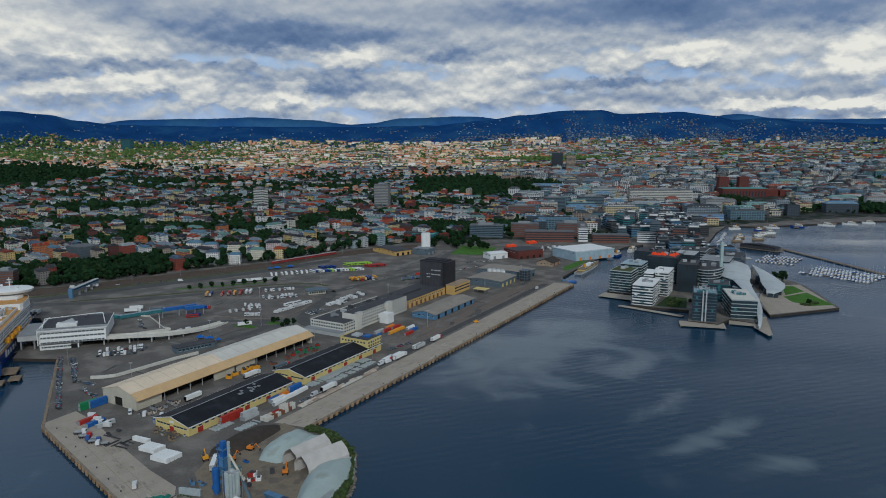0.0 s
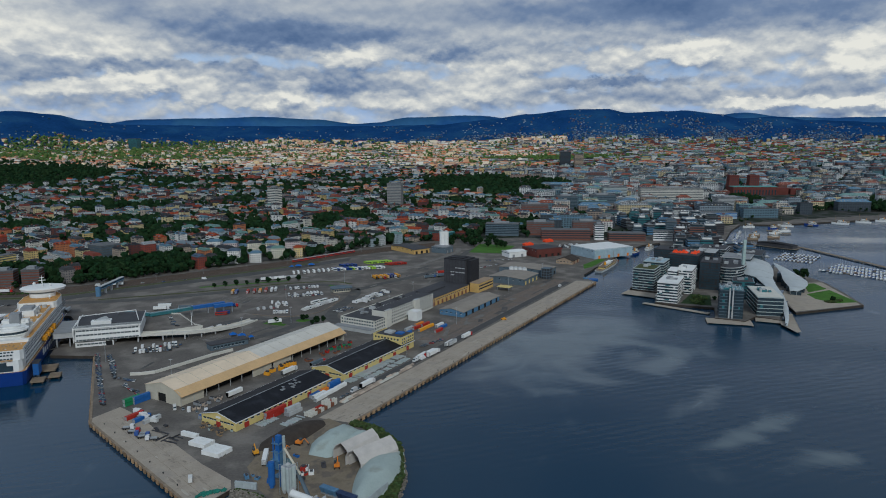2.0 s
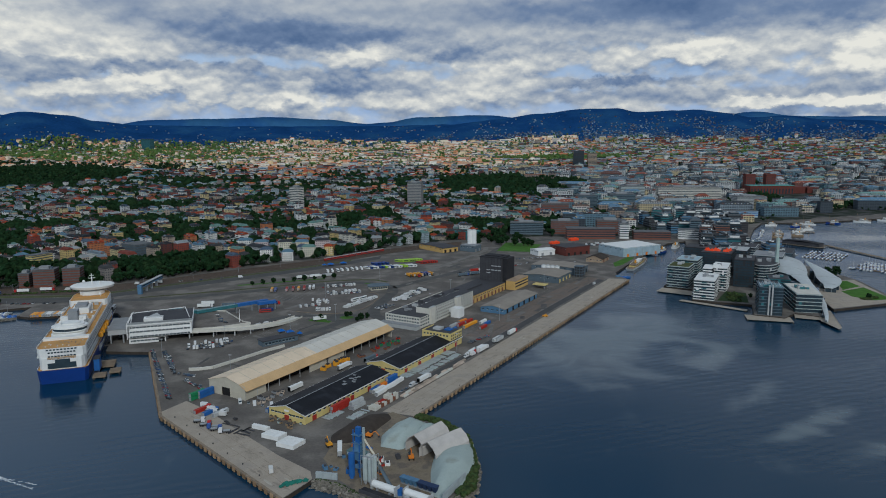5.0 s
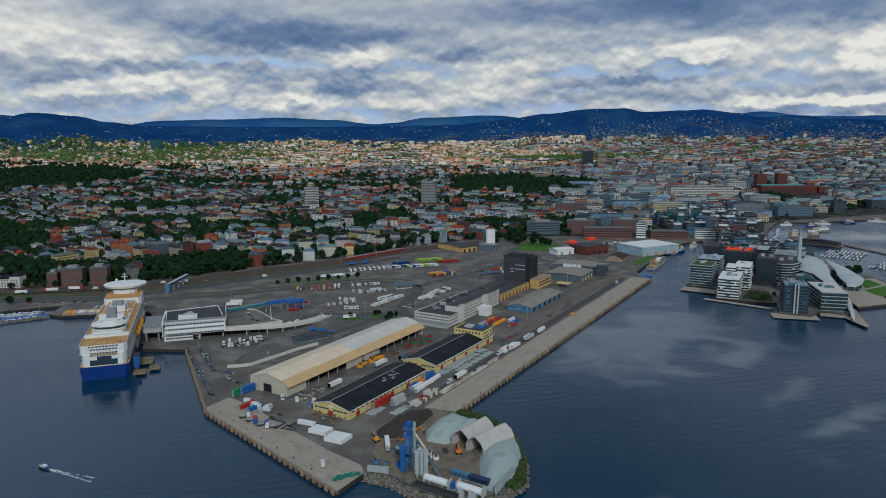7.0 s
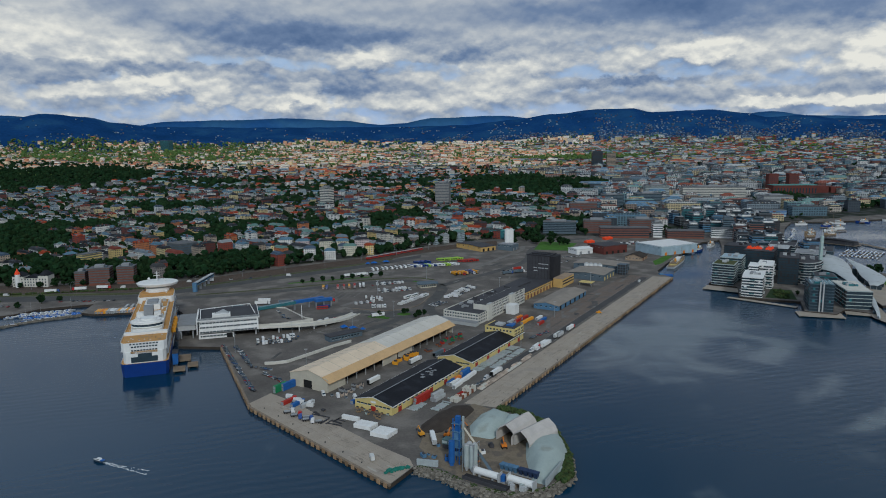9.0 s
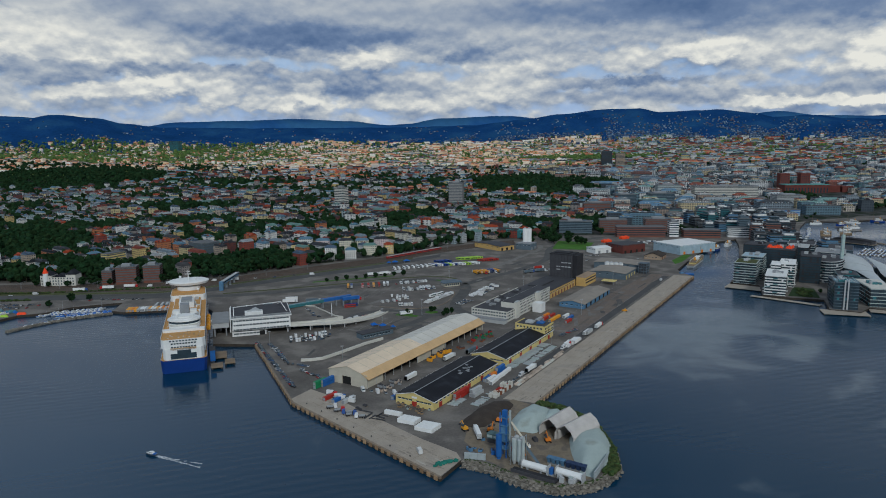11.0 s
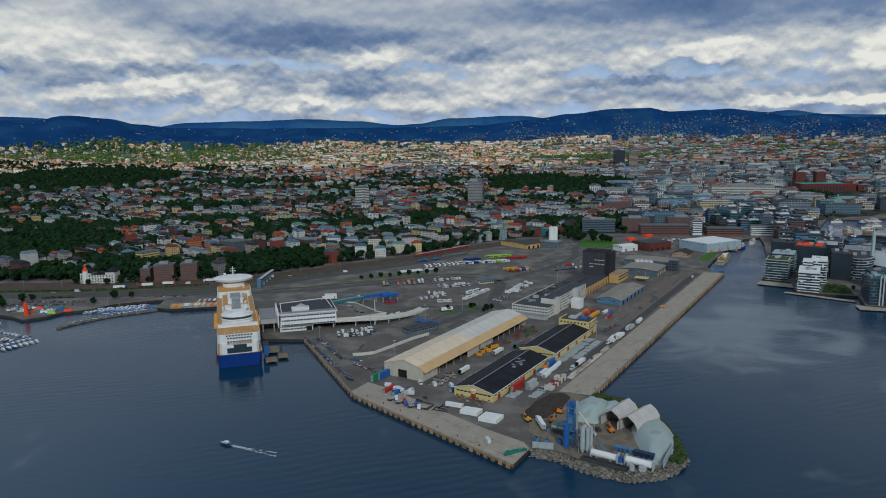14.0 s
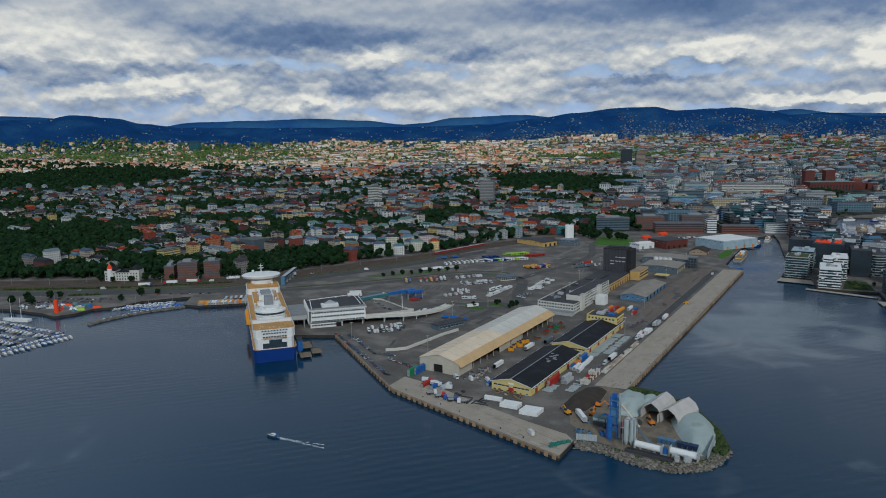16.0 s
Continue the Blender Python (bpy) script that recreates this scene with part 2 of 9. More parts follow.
M["brownyard"] = material("brown yard paving", (0.185, 0.15, 0.125), 0.95, vary=0.3, size=16, fine=1.5, second=(0.14, 0.122, 0.11), second_at=0.55)
M["verge"] = material("dry verge", (0.075, 0.085, 0.035), 0.95, vary=0.3, size=10, fine=1)
M["road"] = material("road asphalt", (0.078, 0.077, 0.076), 0.9, vary=0.2, size=20, fine=1)
M["rock"] = material("shore rock", (0.17, 0.155, 0.13), 0.95, vary=0.4, size=4, fine=0.6, bump=0.4, per="island")
M["grass"] = material("grass", (0.065, 0.15, 0.024), 0.95, vary=0.3, size=8, fine=0.8)
M["leaf"] = material("foliage", (0.014, 0.033, 0.013), 0.95, vary=0.4, size=5, fine=0.9, bump=0.4, per="island", hue=0.03, spec=0.02)
M["bark"] = material("bark", (0.09, 0.07, 0.05), 0.95, size=1, fine=0.2)
M["rail"] = material("railway ballast", (0.078, 0.064, 0.053), 0.95, vary=0.35, size=18, fine=2)
M["cream"] = material("cream membrane", (0.72, 0.585, 0.43), 0.6, vary=0.10, size=12, fine=2, bump=0.03)
M["cream_wall"] = material("cream wall panel", (0.50, 0.46, 0.37), 0.7, vary=0.12, size=6, fine=1, bump=0.03)
M["tan"] = material("tan fascia", (0.58, 0.39, 0.20), 0.7, vary=0.12, size=8, fine=1, bump=0.03)
# near-black for open doorways and sides: shade inside is put into the colour
M["dark"] = material("dark interior", (0.02, 0.02, 0.02), 0.9, vary=0.3, size=4)
M["black_roof"] = material("black bitumen roof", (0.012, 0.013, 0.017), 0.6, vary=0.35, size=9, fine=1.2, second=(0.02, 0.022, 0.028), second_at=0.58)
M["yellow"] = material("yellow plaster", (0.62, 0.50, 0.20), 0.8, vary=0.10, size=5, fine=0.6)
M["red"] = material("red paint", (0.36, 0.035, 0.025), 0.6, vary=0.15, size=3)
M["blue"] = material("blue paint", (0.03, 0.12, 0.36), 0.5, vary=0.15, size=3)
M["navy"] = material("navy hull paint", (0.012, 0.045, 0.22), 0.35, vary=0.12, size=14, fine=2, bump=0.0)
M["white"] = material("white paint", (0.74, 0.74, 0.72), 0.5, vary=0.08, size=5, fine=0.6, bump=0.02)
M["offwhite"] = material("off-white render", (0.58, 0.56, 0.50), 0.8, vary=0.12, size=6, fine=0.8)
M["grey"] = material("grey cladding", (0.26, 0.27, 0.28), 0.7, vary=0.15, size=6, fine=0.8)
M["lightgrey"] = material("light grey cladding", (0.42, 0.43, 0.43), 0.6, vary=0.15, size=6, fine=0.8)
M["darkgrey"] = material("dark grey cladding", (0.06, 0.06, 0.066), 0.7, vary=0.2, size=6, fine=0.8)
M["greenish"] = material("grey-green aggregate", (0.36, 0.42, 0.40), 0.95, vary=0.16, size=12, fine=0.6, bump=0.3, second=(0.28, 0.31, 0.28), second_at=0.6)
M["gravel"] = material("brown gravel", (0.055, 0.045, 0.038), 0.95, vary=0.3, size=5, fine=0.4, bump=0.4)
M["sand"] = material("sandy yard", (0.22, 0.18, 0.13), 0.95, vary=0.3, size=7, fine=0.7, bump=0.2, second=(0.13, 0.11, 0.09), second_at=0.55)
M["glass"] = material("window glass", (0.03, 0.05, 0.065), 0.12, vary=0.2, size=5, bump=0.0, spec=0.6)
M["teal"] = material("teal glass", (0.045, 0.16, 0.18), 0.2, vary=0.2, size=4, bump=0.0, spec=0.6)
M["orange_deck"] = material("orange deck", (0.50, 0.28, 0.10), 0.8, vary=0.12, size=6, fine=1)
M["orange"] = material("orange paint", (0.70, 0.22, 0.03), 0.6, vary=0.1, size=3)
M["brick"] = material("brown brick", (0.19, 0.08, 0.057), 0.9, vary=0.15, size=6, fine=0.8)
M["redbrick"] = material("dark red brick", (0.13, 0.042, 0.034), 0.9, vary=0.15, size=10, fine=1)
M["pale_roof"] = material("pale roof membrane", (0.60, 0.57, 0.51), 0.6, vary=0.10, size=12, fine=2, bump=0.03)
M["ochre"] = material("ochre facade", (0.55, 0.36, 0.13), 0.8, vary=0.12, size=6, fine=0.8)
M["charcoal"] = material("charcoal cladding", (0.032, 0.032, 0.036), 0.8, vary=0.2, size=6, fine=0.8)
M["tanwall"] = material("tan wall", (0.36, 0.27, 0.19), 0.85, vary=0.15, size=6, fine=0.8)
M["shedroof"] = material("grey-brown shed roof", (0.27, 0.24, 0.205), 0.85, vary=0.15, size=9, fine=1)
M["bluegrey"] = material("blue-grey cladding", (0.11, 0.145, 0.175), 0.7, vary=0.15, size=6, fine=0.8)
M["paleblue"] = material("pale blue cladding", (0.34, 0.44, 0.50), 0.7, vary=0.2, size=8, fine=0.8)
M["tealroof"] = material("teal roof", (0.10, 0.30, 0.29), 0.6, vary=0.15, size=6, fine=0.8)
M["lifeboat"] = material("lifeboat orange", (0.72, 0.33, 0.03), 0.5, vary=0.08, size=3)
M["timberdeck"] = material("weathered deck", (0.22, 0.17, 0.12), 0.9, vary=0.25, size=4, fine=0.5)
M["vault"] = material("pale vault cladding", (0.50, 0.47, 0.44), 0.8, vary=0.12, size=5, fine=0.6)
M["steelblue"] = material("faded blue steel", (0.10, 0.20, 0.32), 0.6, vary=0.2, size=3)
M["navybin"] = material("dark navy steel", (0.03, 0.05, 0.11), 0.6, vary=0.2, size=3)
M["palegreen"] = material("pale grey-green steel", (0.40, 0.45, 0.44), 0.6, vary=0.15, size=4)
M["tealpanel"] = material("green-grey panel", (0.12, 0.19, 0.19), 0.7, vary=0.15, size=3)
M["sheetwall"] = material("pale sheet wall", (0.38, 0.42, 0.43), 0.8, vary=0.15, size=3)
M["rockpiece"] = material("boulder", (0.20, 0.18, 0.15), 0.95, vary=0.35, size=1.5, fine=0.3, bump=0.4, per="object")
# leaves of the far band, sunlight painted into their yellow-green
M["sun_tinted_leaf"] = material("garden foliage", (0.09, 0.145, 0.04), 0.95, vary=0.45, size=5, fine=0.9, bump=0.3, per="island", hue=0.03)
M["bush"] = material("shore bushes", (0.045, 0.068, 0.022), 0.95, vary=0.4, size=4, fine=0.6, bump=0.4, per="island", hue=0.03)
M["leafground"] = material("ground cover", (0.03, 0.055, 0.022), 0.95, vary=0.4, size=3, fine=0.6, bump=0.4)
M["redart"] = material("vermilion lacquer", (0.80, 0.075, 0.02), 0.5, vary=0.1, size=3)
M["sail"] = material("white fritted glass roof", (0.44, 0.47, 0.475), 0.35, vary=0.10, size=6, fine=1.2, bump=0.02)
M["mastglass"] = material("pale mast glazing", (0.36, 0.46, 0.44), 0.25, vary=0.15, size=4, bump=0.0)
M["towergrey"] = material("grey tower concrete", (0.30, 0.29, 0.28), 0.85, vary=0.12, size=8, fine=1)
M["bandgrey"] = material("dim window band", (0.08, 0.095, 0.105), 0.3, vary=0.3, size=4, fine=1.6, bump=0.0, spec=0.5)
M["cab_paint"] = choice_material("cab paint", [(0.6, 0.6, 0.6), (0.45, 0.03, 0.03), (0.65, 0.65, 0.65), (0.05, 0.1, 0.3)], 0.4, vary=0.05)
M["boat_paint"] = choice_material("boat paint", [(0.62, 0.62, 0.60), (0.50, 0.51, 0.51), (0.56, 0.56, 0.54), (0.10, 0.14, 0.24), (0.30, 0.19, 0.11), (0.40, 0.42, 0.44), (0.05, 0.07, 0.10)], 0.4, vary=0.05)
M["limepaint"] = material("lime green paint", (0.35, 0.55, 0.06), 0.5, vary=0.08, size=3)
M["tanpipe"] = material("pale tan load", (0.45, 0.37, 0.30), 0.8, vary=0.2, size=2, per="object")
M["railsteel"] = material("rusty rail steel", (0.12, 0.085, 0.065), 0.6, vary=0.2, size=2)
M["foam"] = material("water foam", (0.75, 0.77, 0.78), 0.9, vary=0.1, size=1)
M["kerb"] = material("worn kerb concrete", (0.24, 0.19, 0.14), 0.95, vary=0.35, size=5, fine=0.8)
M["roofgrey"] = material("dark gravel roof", (0.13, 0.135, 0.14), 0.9, vary=0.3, size=6, fine=0.8)
M["metal"] = material("galvanised steel", (0.42, 0.44, 0.45), 0.45, 0.6, vary=0.15, size=3)
M["rust"] = material("rusty fender", (0.20, 0.085, 0.05), 0.9, vary=0.3, size=3)
M["fender"] = material("weathered fender timber", (0.30, 0.20, 0.115), 0.9, vary=0.35, size=2.5, fine=0.5, per="object")
M["tyre"] = material("tyre rubber", (0.02, 0.02, 0.02), 0.9, size=1)
M["green"] = material("green paint", (0.03, 0.22, 0.09), 0.6, vary=0.12, size=3)
M["timber"] = material("weathered timber", (0.28, 0.20, 0.12), 0.85, vary=0.25, size=3, fine=0.4)
WALLS = [(0.608, 0.6, 0.568), (0.496, 0.376, 0.16), (0.624, 0.616, 0.591), (0.368, 0.304, 0.24), (0.24, 0.06, 0.04), (0.448, 0.464, 0.464), (0.416, 0.16, 0.072), (0.576, 0.568, 0.544), (0.128, 0.048, 0.04), (0.528, 0.44, 0.24), (0.32, 0.384, 0.416), (0.24, 0.216, 0.2), (0.528, 0.504, 0.44)]
ROOFS = [(0.032, 0.0352, 0.0416), (0.166, 0.204, 0.236), (0.0224, 0.0256, 0.0307), (0.294, 0.0544, 0.0224), (0.0704, 0.102, 0.147), (0.268, 0.288, 0.3), (0.0384, 0.0416, 0.048), (0.166, 0.0448, 0.032), (0.102, 0.179, 0.243), (0.0512, 0.0512, 0.0544), (0.128, 0.218, 0.198)]
RED_ROOFS = [(0.50, 0.15, 0.06), (0.34, 0.09, 0.05), (0.22, 0.24, 0.25), (0.46, 0.19, 0.10), (0.10, 0.105, 0.12), (0.36, 0.38, 0.40)]
CITY_WALLS = [(0.414, 0.432, 0.432), (0.234, 0.279, 0.315), (0.612, 0.603, 0.576), (0.18, 0.0765, 0.0585), (0.126, 0.198, 0.243), (0.504, 0.45, 0.378), (0.063, 0.0765, 0.09), (0.558, 0.567, 0.567), (0.288, 0.225, 0.18), (0.09, 0.18, 0.198), (0.54, 0.45, 0.27)]
CITY_ROOFS = [(0.051, 0.0578, 0.0663), (0.255, 0.289, 0.306), (0.119, 0.162, 0.204), (0.034, 0.0382, 0.0442), (0.391, 0.408, 0.408), (0.119, 0.212, 0.306), (0.145, 0.14, 0.136), (0.238, 0.0765, 0.051), (0.17, 0.281, 0.264), (0.0765, 0.085, 0.0935)]
M["walls"] = choice_material("town walls", WALLS, 0.85, windows=True)
M["roofs"] = choice_material("town roofs", ROOFS, 0.8)
M["far_walls"] = choice_material("distant walls", WALLS, 0.85, per="island", windows=True)
M["far_roofs"] = choice_material("distant roofs", ROOFS, 0.8, per="island")
M["red_roofs"] = choice_material("tiled district roofs", RED_ROOFS, 0.8, per="island")
M["city_walls"] = choice_material("centre walls", CITY_WALLS, 0.8, per="island", windows=True, bay=5.0, storey=3.7)
M["city_roofs"] = choice_material("centre roofs", CITY_ROOFS, 0.8, per="island")
# hillside houses in dim blues: distance haze painted into walls and roofs
M["hazed_hill_walls"] = choice_material("hillside walls", [(0.06, 0.11, 0.18), (0.13, 0.19, 0.27), (0.09, 0.07, 0.09), (0.03, 0.08, 0.15), (0.24, 0.30, 0.37), (0.11, 0.11, 0.14), (0.02, 0.06, 0.11)], 0.85, per="island")
# far suburb palettes, bright and warm to stand in for sunlight there
M["sun_tinted_walls"] = choice_material("suburb walls", [(0.84, 0.80, 0.72), (0.82, 0.66, 0.46), (0.80, 0.76, 0.70), (0.66, 0.36, 0.22), (0.84, 0.72, 0.56), (0.50, 0.46, 0.42), (0.78, 0.58, 0.34)], 0.85, per="island")
M["sun_tinted_roofs"] = choice_material("suburb roofs", [(0.58, 0.22, 0.11), (0.50, 0.30, 0.20), (0.16, 0.13, 0.12), (0.62, 0.50, 0.38), (0.44, 0.16, 0.09), (0.30, 0.27, 0.25)], 0.8, per="island")
M["pale_windows"] = choice_material("pale apartment walls", [(0.66, 0.52, 0.24), (0.70, 0.69, 0.66), (0.60, 0.55, 0.42), (0.56, 0.46, 0.46), (0.66, 0.62, 0.50)], 0.85, windows=True)
M["car_paint"] = choice_material("car paint", [(0.55, 0.55, 0.55), (0.03, 0.03, 0.035), (0.25, 0.26, 0.27), (0.62, 0.62, 0.62), (0.08, 0.10, 0.14), (0.35, 0.03, 0.03), (0.12, 0.12, 0.13), (0.05, 0.09, 0.2)], 0.3, vary=0.05)
M["van_paint"] = choice_material("van paint", [(0.66, 0.66, 0.65), (0.6, 0.6, 0.58), (0.68, 0.68, 0.68), (0.5, 0.5, 0.5)], 0.4, vary=0.05)


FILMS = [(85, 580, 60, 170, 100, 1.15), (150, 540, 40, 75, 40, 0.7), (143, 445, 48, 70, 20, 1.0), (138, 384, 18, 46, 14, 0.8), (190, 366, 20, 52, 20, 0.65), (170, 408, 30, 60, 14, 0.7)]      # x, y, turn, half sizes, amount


def water_material():
    m = bpy.data.materials.new("sea water")
    m.use_nodes = True
    nt = m.node_tree
    b = nt.nodes["Principled BSDF"]
    b.inputs["Base Color"].default_value = (0.001, 0.030, 0.070, 1)
    b.inputs["Roughness"].default_value, b.inputs["IOR"].default_value = 0.16, 1.33
    tc = nt.nodes.new("ShaderNodeTexCoord")
    mp = nt.nodes.new("ShaderNodeMapping")
    mp.inputs["Scale"].default_value = (0.45, 1.0, 1.0)
    mp.inputs["Rotation"].default_value = (0, 0, radians(-14))
    nt.links.new(tc.outputs["Object"], mp.inputs[0])
    heights = []
    for s, d in ((0.16, 3), (0.022, 3)):
        n = nt.nodes.new("ShaderNodeTexNoise")
        n.inputs["Scale"].default_value, n.inputs["Detail"].default_value = s, d
        nt.links.new(mp.outputs[0], n.inputs["Vector"])
        heights.append(n.outputs[0])
    calm = nt.nodes.new("ShaderNodeTexNoise")
    calm.inputs["Scale"].default_value, calm.inputs["Detail"].default_value = 0.006, 4
    nt.links.new(mp.outputs[0], calm.inputs["Vector"])
    rr = nt.nodes.new("ShaderNodeMapRange")
    for k, v in (("From Min", 0.38), ("From Max", 0.62), ("To Min", 0.06), ("To Max", 0.28)):
        rr.inputs[k].default_value = v
    nt.links.new(calm.outputs[0], rr.inputs[0])
    nt.links.new(rr.outputs[0], b.inputs["Roughness"])
    wave = nt.nodes.new("ShaderNodeTexWave")
    for k, v in (("Scale", 0.042), ("Distortion", 7.0), ("Detail", 3.0), ("Detail Scale", 0.5)):
        wave.inputs[k].default_value = v
    wm = nt.nodes.new("ShaderNodeMapping")
    wm.inputs["Rotation"].default_value = (0, 0, radians(68))
    nt.links.new(tc.outputs["Object"], wm.inputs[0])
    nt.links.new(wm.outputs[0], wave.inputs["Vector"])
    still = nt.nodes.new("ShaderNodeMapRange")
    for k, v in (("From Min", 0.42), ("From Max", 0.54), ("To Min", 0.02), ("To Max", 0.20)):
        still.inputs[k].default_value = v
    nt.links.new(calm.outputs[0], still.inputs[0])
    # smooth films that the ripples leave out: frayed patches in the lee of the quays
    fray = nt.nodes.new("ShaderNodeTexNoise")
    fray.inputs["Scale"].default_value, fray.inputs["Detail"].default_value, fray.inputs["Distortion"].default_value = 0.014, 6, 1.2
    nt.links.new(tc.outputs["Object"], fray.inputs["Vector"])

    def calc(op, a, b=0.0):
        n = nt.nodes.new("ShaderNodeMath")
        n.operation = op
        for i, v in enumerate((a, b)):
            if isinstance(v, (int, float)):
                n.inputs[i].default_value = v
            else:
                nt.links.new(v, n.inputs[i])
        return n.outputs[0]

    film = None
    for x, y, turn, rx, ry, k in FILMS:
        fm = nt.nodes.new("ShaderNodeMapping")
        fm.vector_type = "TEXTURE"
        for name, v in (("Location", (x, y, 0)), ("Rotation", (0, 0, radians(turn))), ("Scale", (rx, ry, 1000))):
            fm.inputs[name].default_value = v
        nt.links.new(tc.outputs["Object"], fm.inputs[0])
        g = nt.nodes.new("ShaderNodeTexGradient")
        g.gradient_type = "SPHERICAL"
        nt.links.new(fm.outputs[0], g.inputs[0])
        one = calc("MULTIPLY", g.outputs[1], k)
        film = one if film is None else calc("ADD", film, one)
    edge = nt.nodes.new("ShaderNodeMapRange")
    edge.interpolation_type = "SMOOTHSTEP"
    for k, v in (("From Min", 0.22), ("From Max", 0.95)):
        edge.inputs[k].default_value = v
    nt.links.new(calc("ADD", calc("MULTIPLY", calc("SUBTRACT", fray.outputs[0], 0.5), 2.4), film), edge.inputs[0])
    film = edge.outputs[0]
    # the films' paler base colour paints the bright sky that smooth water reflects
    sheen_tint = nt.nodes.new("ShaderNodeMix")
    sheen_tint.data_type = "RGBA"
    sheen_tint.inputs[6].default_value, sheen_tint.inputs[7].default_value = (0.0045, 0.033, 0.071, 1), (0.062, 0.098, 0.122, 1)
    nt.links.new(film, sheen_tint.inputs[0])
    nt.links.new(sheen_tint.outputs[2], b.inputs["Base Color"])
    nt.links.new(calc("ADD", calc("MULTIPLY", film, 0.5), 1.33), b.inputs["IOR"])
    b1 = nt.nodes.new("ShaderNodeBump")
    b1.inputs["Distance"].default_value = 1.2
    nt.links.new(calc("MULTIPLY", still.outputs[0], calc("SUBTRACT", 1.0, calc("MULTIPLY", film, 0.8))), b1.inputs["Strength"])
    nt.links.new(heights[0], b1.inputs["Height"])
    b3 = nt.nodes.new("ShaderNodeBump")
    b3.inputs["Distance"].default_value = 0.8
    nt.links.new(calc("MULTIPLY", calc("SUBTRACT", 1.0, film), calc("ADD", calc("MULTIPLY", still.outputs[0], 0.42), 0.0)), b3.inputs["Strength"])
    nt.links.new(wave.outputs["Fac"], b3.inputs["Height"])
    nt.links.new(b1.outputs[0], b3.inputs["Normal"])
    b2 = nt.nodes.new("ShaderNodeBump")
    b2.inputs["Strength"].default_value, b2.inputs["Distance"].default_value = 0.03, 4.0
    nt.links.new(heights[1], b2.inputs["Height"])
    nt.links.new(b3.outputs[0], b2.inputs["Normal"])
    nt.links.new(b2.outputs[0], b.inputs["Normal"])
    return m


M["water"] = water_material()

# ---- mesh helpers ----


class Shape:
    """Collects corners and faces, each face with one of the mesh's materials."""

    def __init__(self):
        self.v, self.f, self.m, self.mats = [], [], [], []

    def slot(self, mat):
        if mat not in self.mats:
            self.mats.append(mat)
        return self.mats.index(mat)

    def add(self, verts, faces, mat, turn=None):
        n, s = len(self.v), self.slot(mat)
        self.v += [tuple(turn @ Vector(p)) for p in verts] if turn else [tuple(p) for p in verts]
        self.f += [tuple(n + i for i in f) for f in faces]
        self.m += [s] * len(faces)
        return self

    def box(self, x0, x1, y0, y1, z0, z1, mat, turn=None):
        v = [(x0, y0, z0), (x1, y0, z0), (x1, y1, z0), (x0, y1, z0), (x0, y0, z1), (x1, y0, z1), (x1, y1, z1), (x0, y1, z1)]
        f = [(0, 3, 2, 1), (4, 5, 6, 7), (0, 1, 5, 4), (1, 2, 6, 5), (2, 3, 7, 6), (3, 0, 4, 7)]
        return self.add(v, f, mat, turn)

    def prism(self, outline, z0, z1, mat, turn=None, top=None):
        """An upright prism over an anticlockwise outline; top: a second material for its lid."""
        n = len(outline)
        v = [(x, y, z0) for x, y in outline] + [(x, y, z1) for x, y in outline]
        self.add(v, [(i, (i + 1) % n, n + (i + 1) % n, n + i) for i in range(n)] + [tuple(range(n - 1, -1, -1))], mat, turn)
        return self.add(v[n:], [tuple(range(n))], top or mat, turn)

    def extrude(self, outline, y0, y1, mat, turn=None):
        """A prism lying along y over an outline in x and z (anticlockwise seen from -y)."""
        n = len(outline)
        v = [(x, y0, z) for x, z in outline] + [(x, y1, z) for x, z in outline]
        f = [((i + 1) % n, i, n + i, n + (i + 1) % n)[::-1] for i in range(n)]
        return self.add(v, f + [tuple(range(n)), tuple(range(2 * n - 1, n - 1, -1))], mat, turn)

    def tube(self, a, b, r0, r1, mat, n=10, turn=None):
        a, b = Vector(a), Vector(b)
        q = (b - a).to_track_quat("Z", "Y").to_matrix()
        ring = [Vector((math.cos(2 * math.pi * i / n), math.sin(2 * math.pi * i / n), 0)) for i in range(n)]
        v = [a + q @ p * r0 for p in ring] + [b + q @ p * r1 for p in ring]
        f = [(i, (i + 1) % n, n + (i + 1) % n, n + i) for i in range(n)] + [tuple(range(n - 1, -1, -1)), tuple(range(n, 2 * n))]
        return self.add(v, f, mat, turn)

    def blob(self, c, r, mat, rng, squash=0.8, rough=0.3):
        """A small uneven clump."""
        g = (1 + 5 ** 0.5) / 2
        v = [(-1, g, 0), (1, g, 0), (-1, -g, 0), (1, -g, 0), (0, -1, g), (0, 1, g), (0, -1, -g), (0, 1, -g), (g, 0, -1), (g, 0, 1), (-g, 0, -1), (-g, 0, 1)]
        f = [(0, 11, 5), (0, 5, 1), (0, 1, 7), (0, 7, 10), (0, 10, 11), (1, 5, 9), (5, 11, 4), (11, 10, 2), (10, 7, 6), (7, 1, 8), (3, 9, 4), (3, 4, 2), (3, 2, 6), (3, 6, 8), (3, 8, 9), (4, 9, 5), (2, 4, 11), (6, 2, 10), (8, 6, 7), (9, 8, 1)]
        t = rng.random() * 6.3
        ct, st = math.cos(t), math.sin(t)
        p = []
        for x, y, z in v:
            k = r * (1 + rough * (rng.random() * 2 - 1)) / 1.9
            p.append((c[0] + (x * ct - y * st) * k, c[1] + (x * st + y * ct) * k, c[2] + z * k * squash))
        return self.add(p, f, mat)

    def mesh(self, name):
        me = bpy.data.meshes.new(name)
        me.from_pydata(self.v, [], self.f)
        for m in self.mats:
            me.materials.append(m)
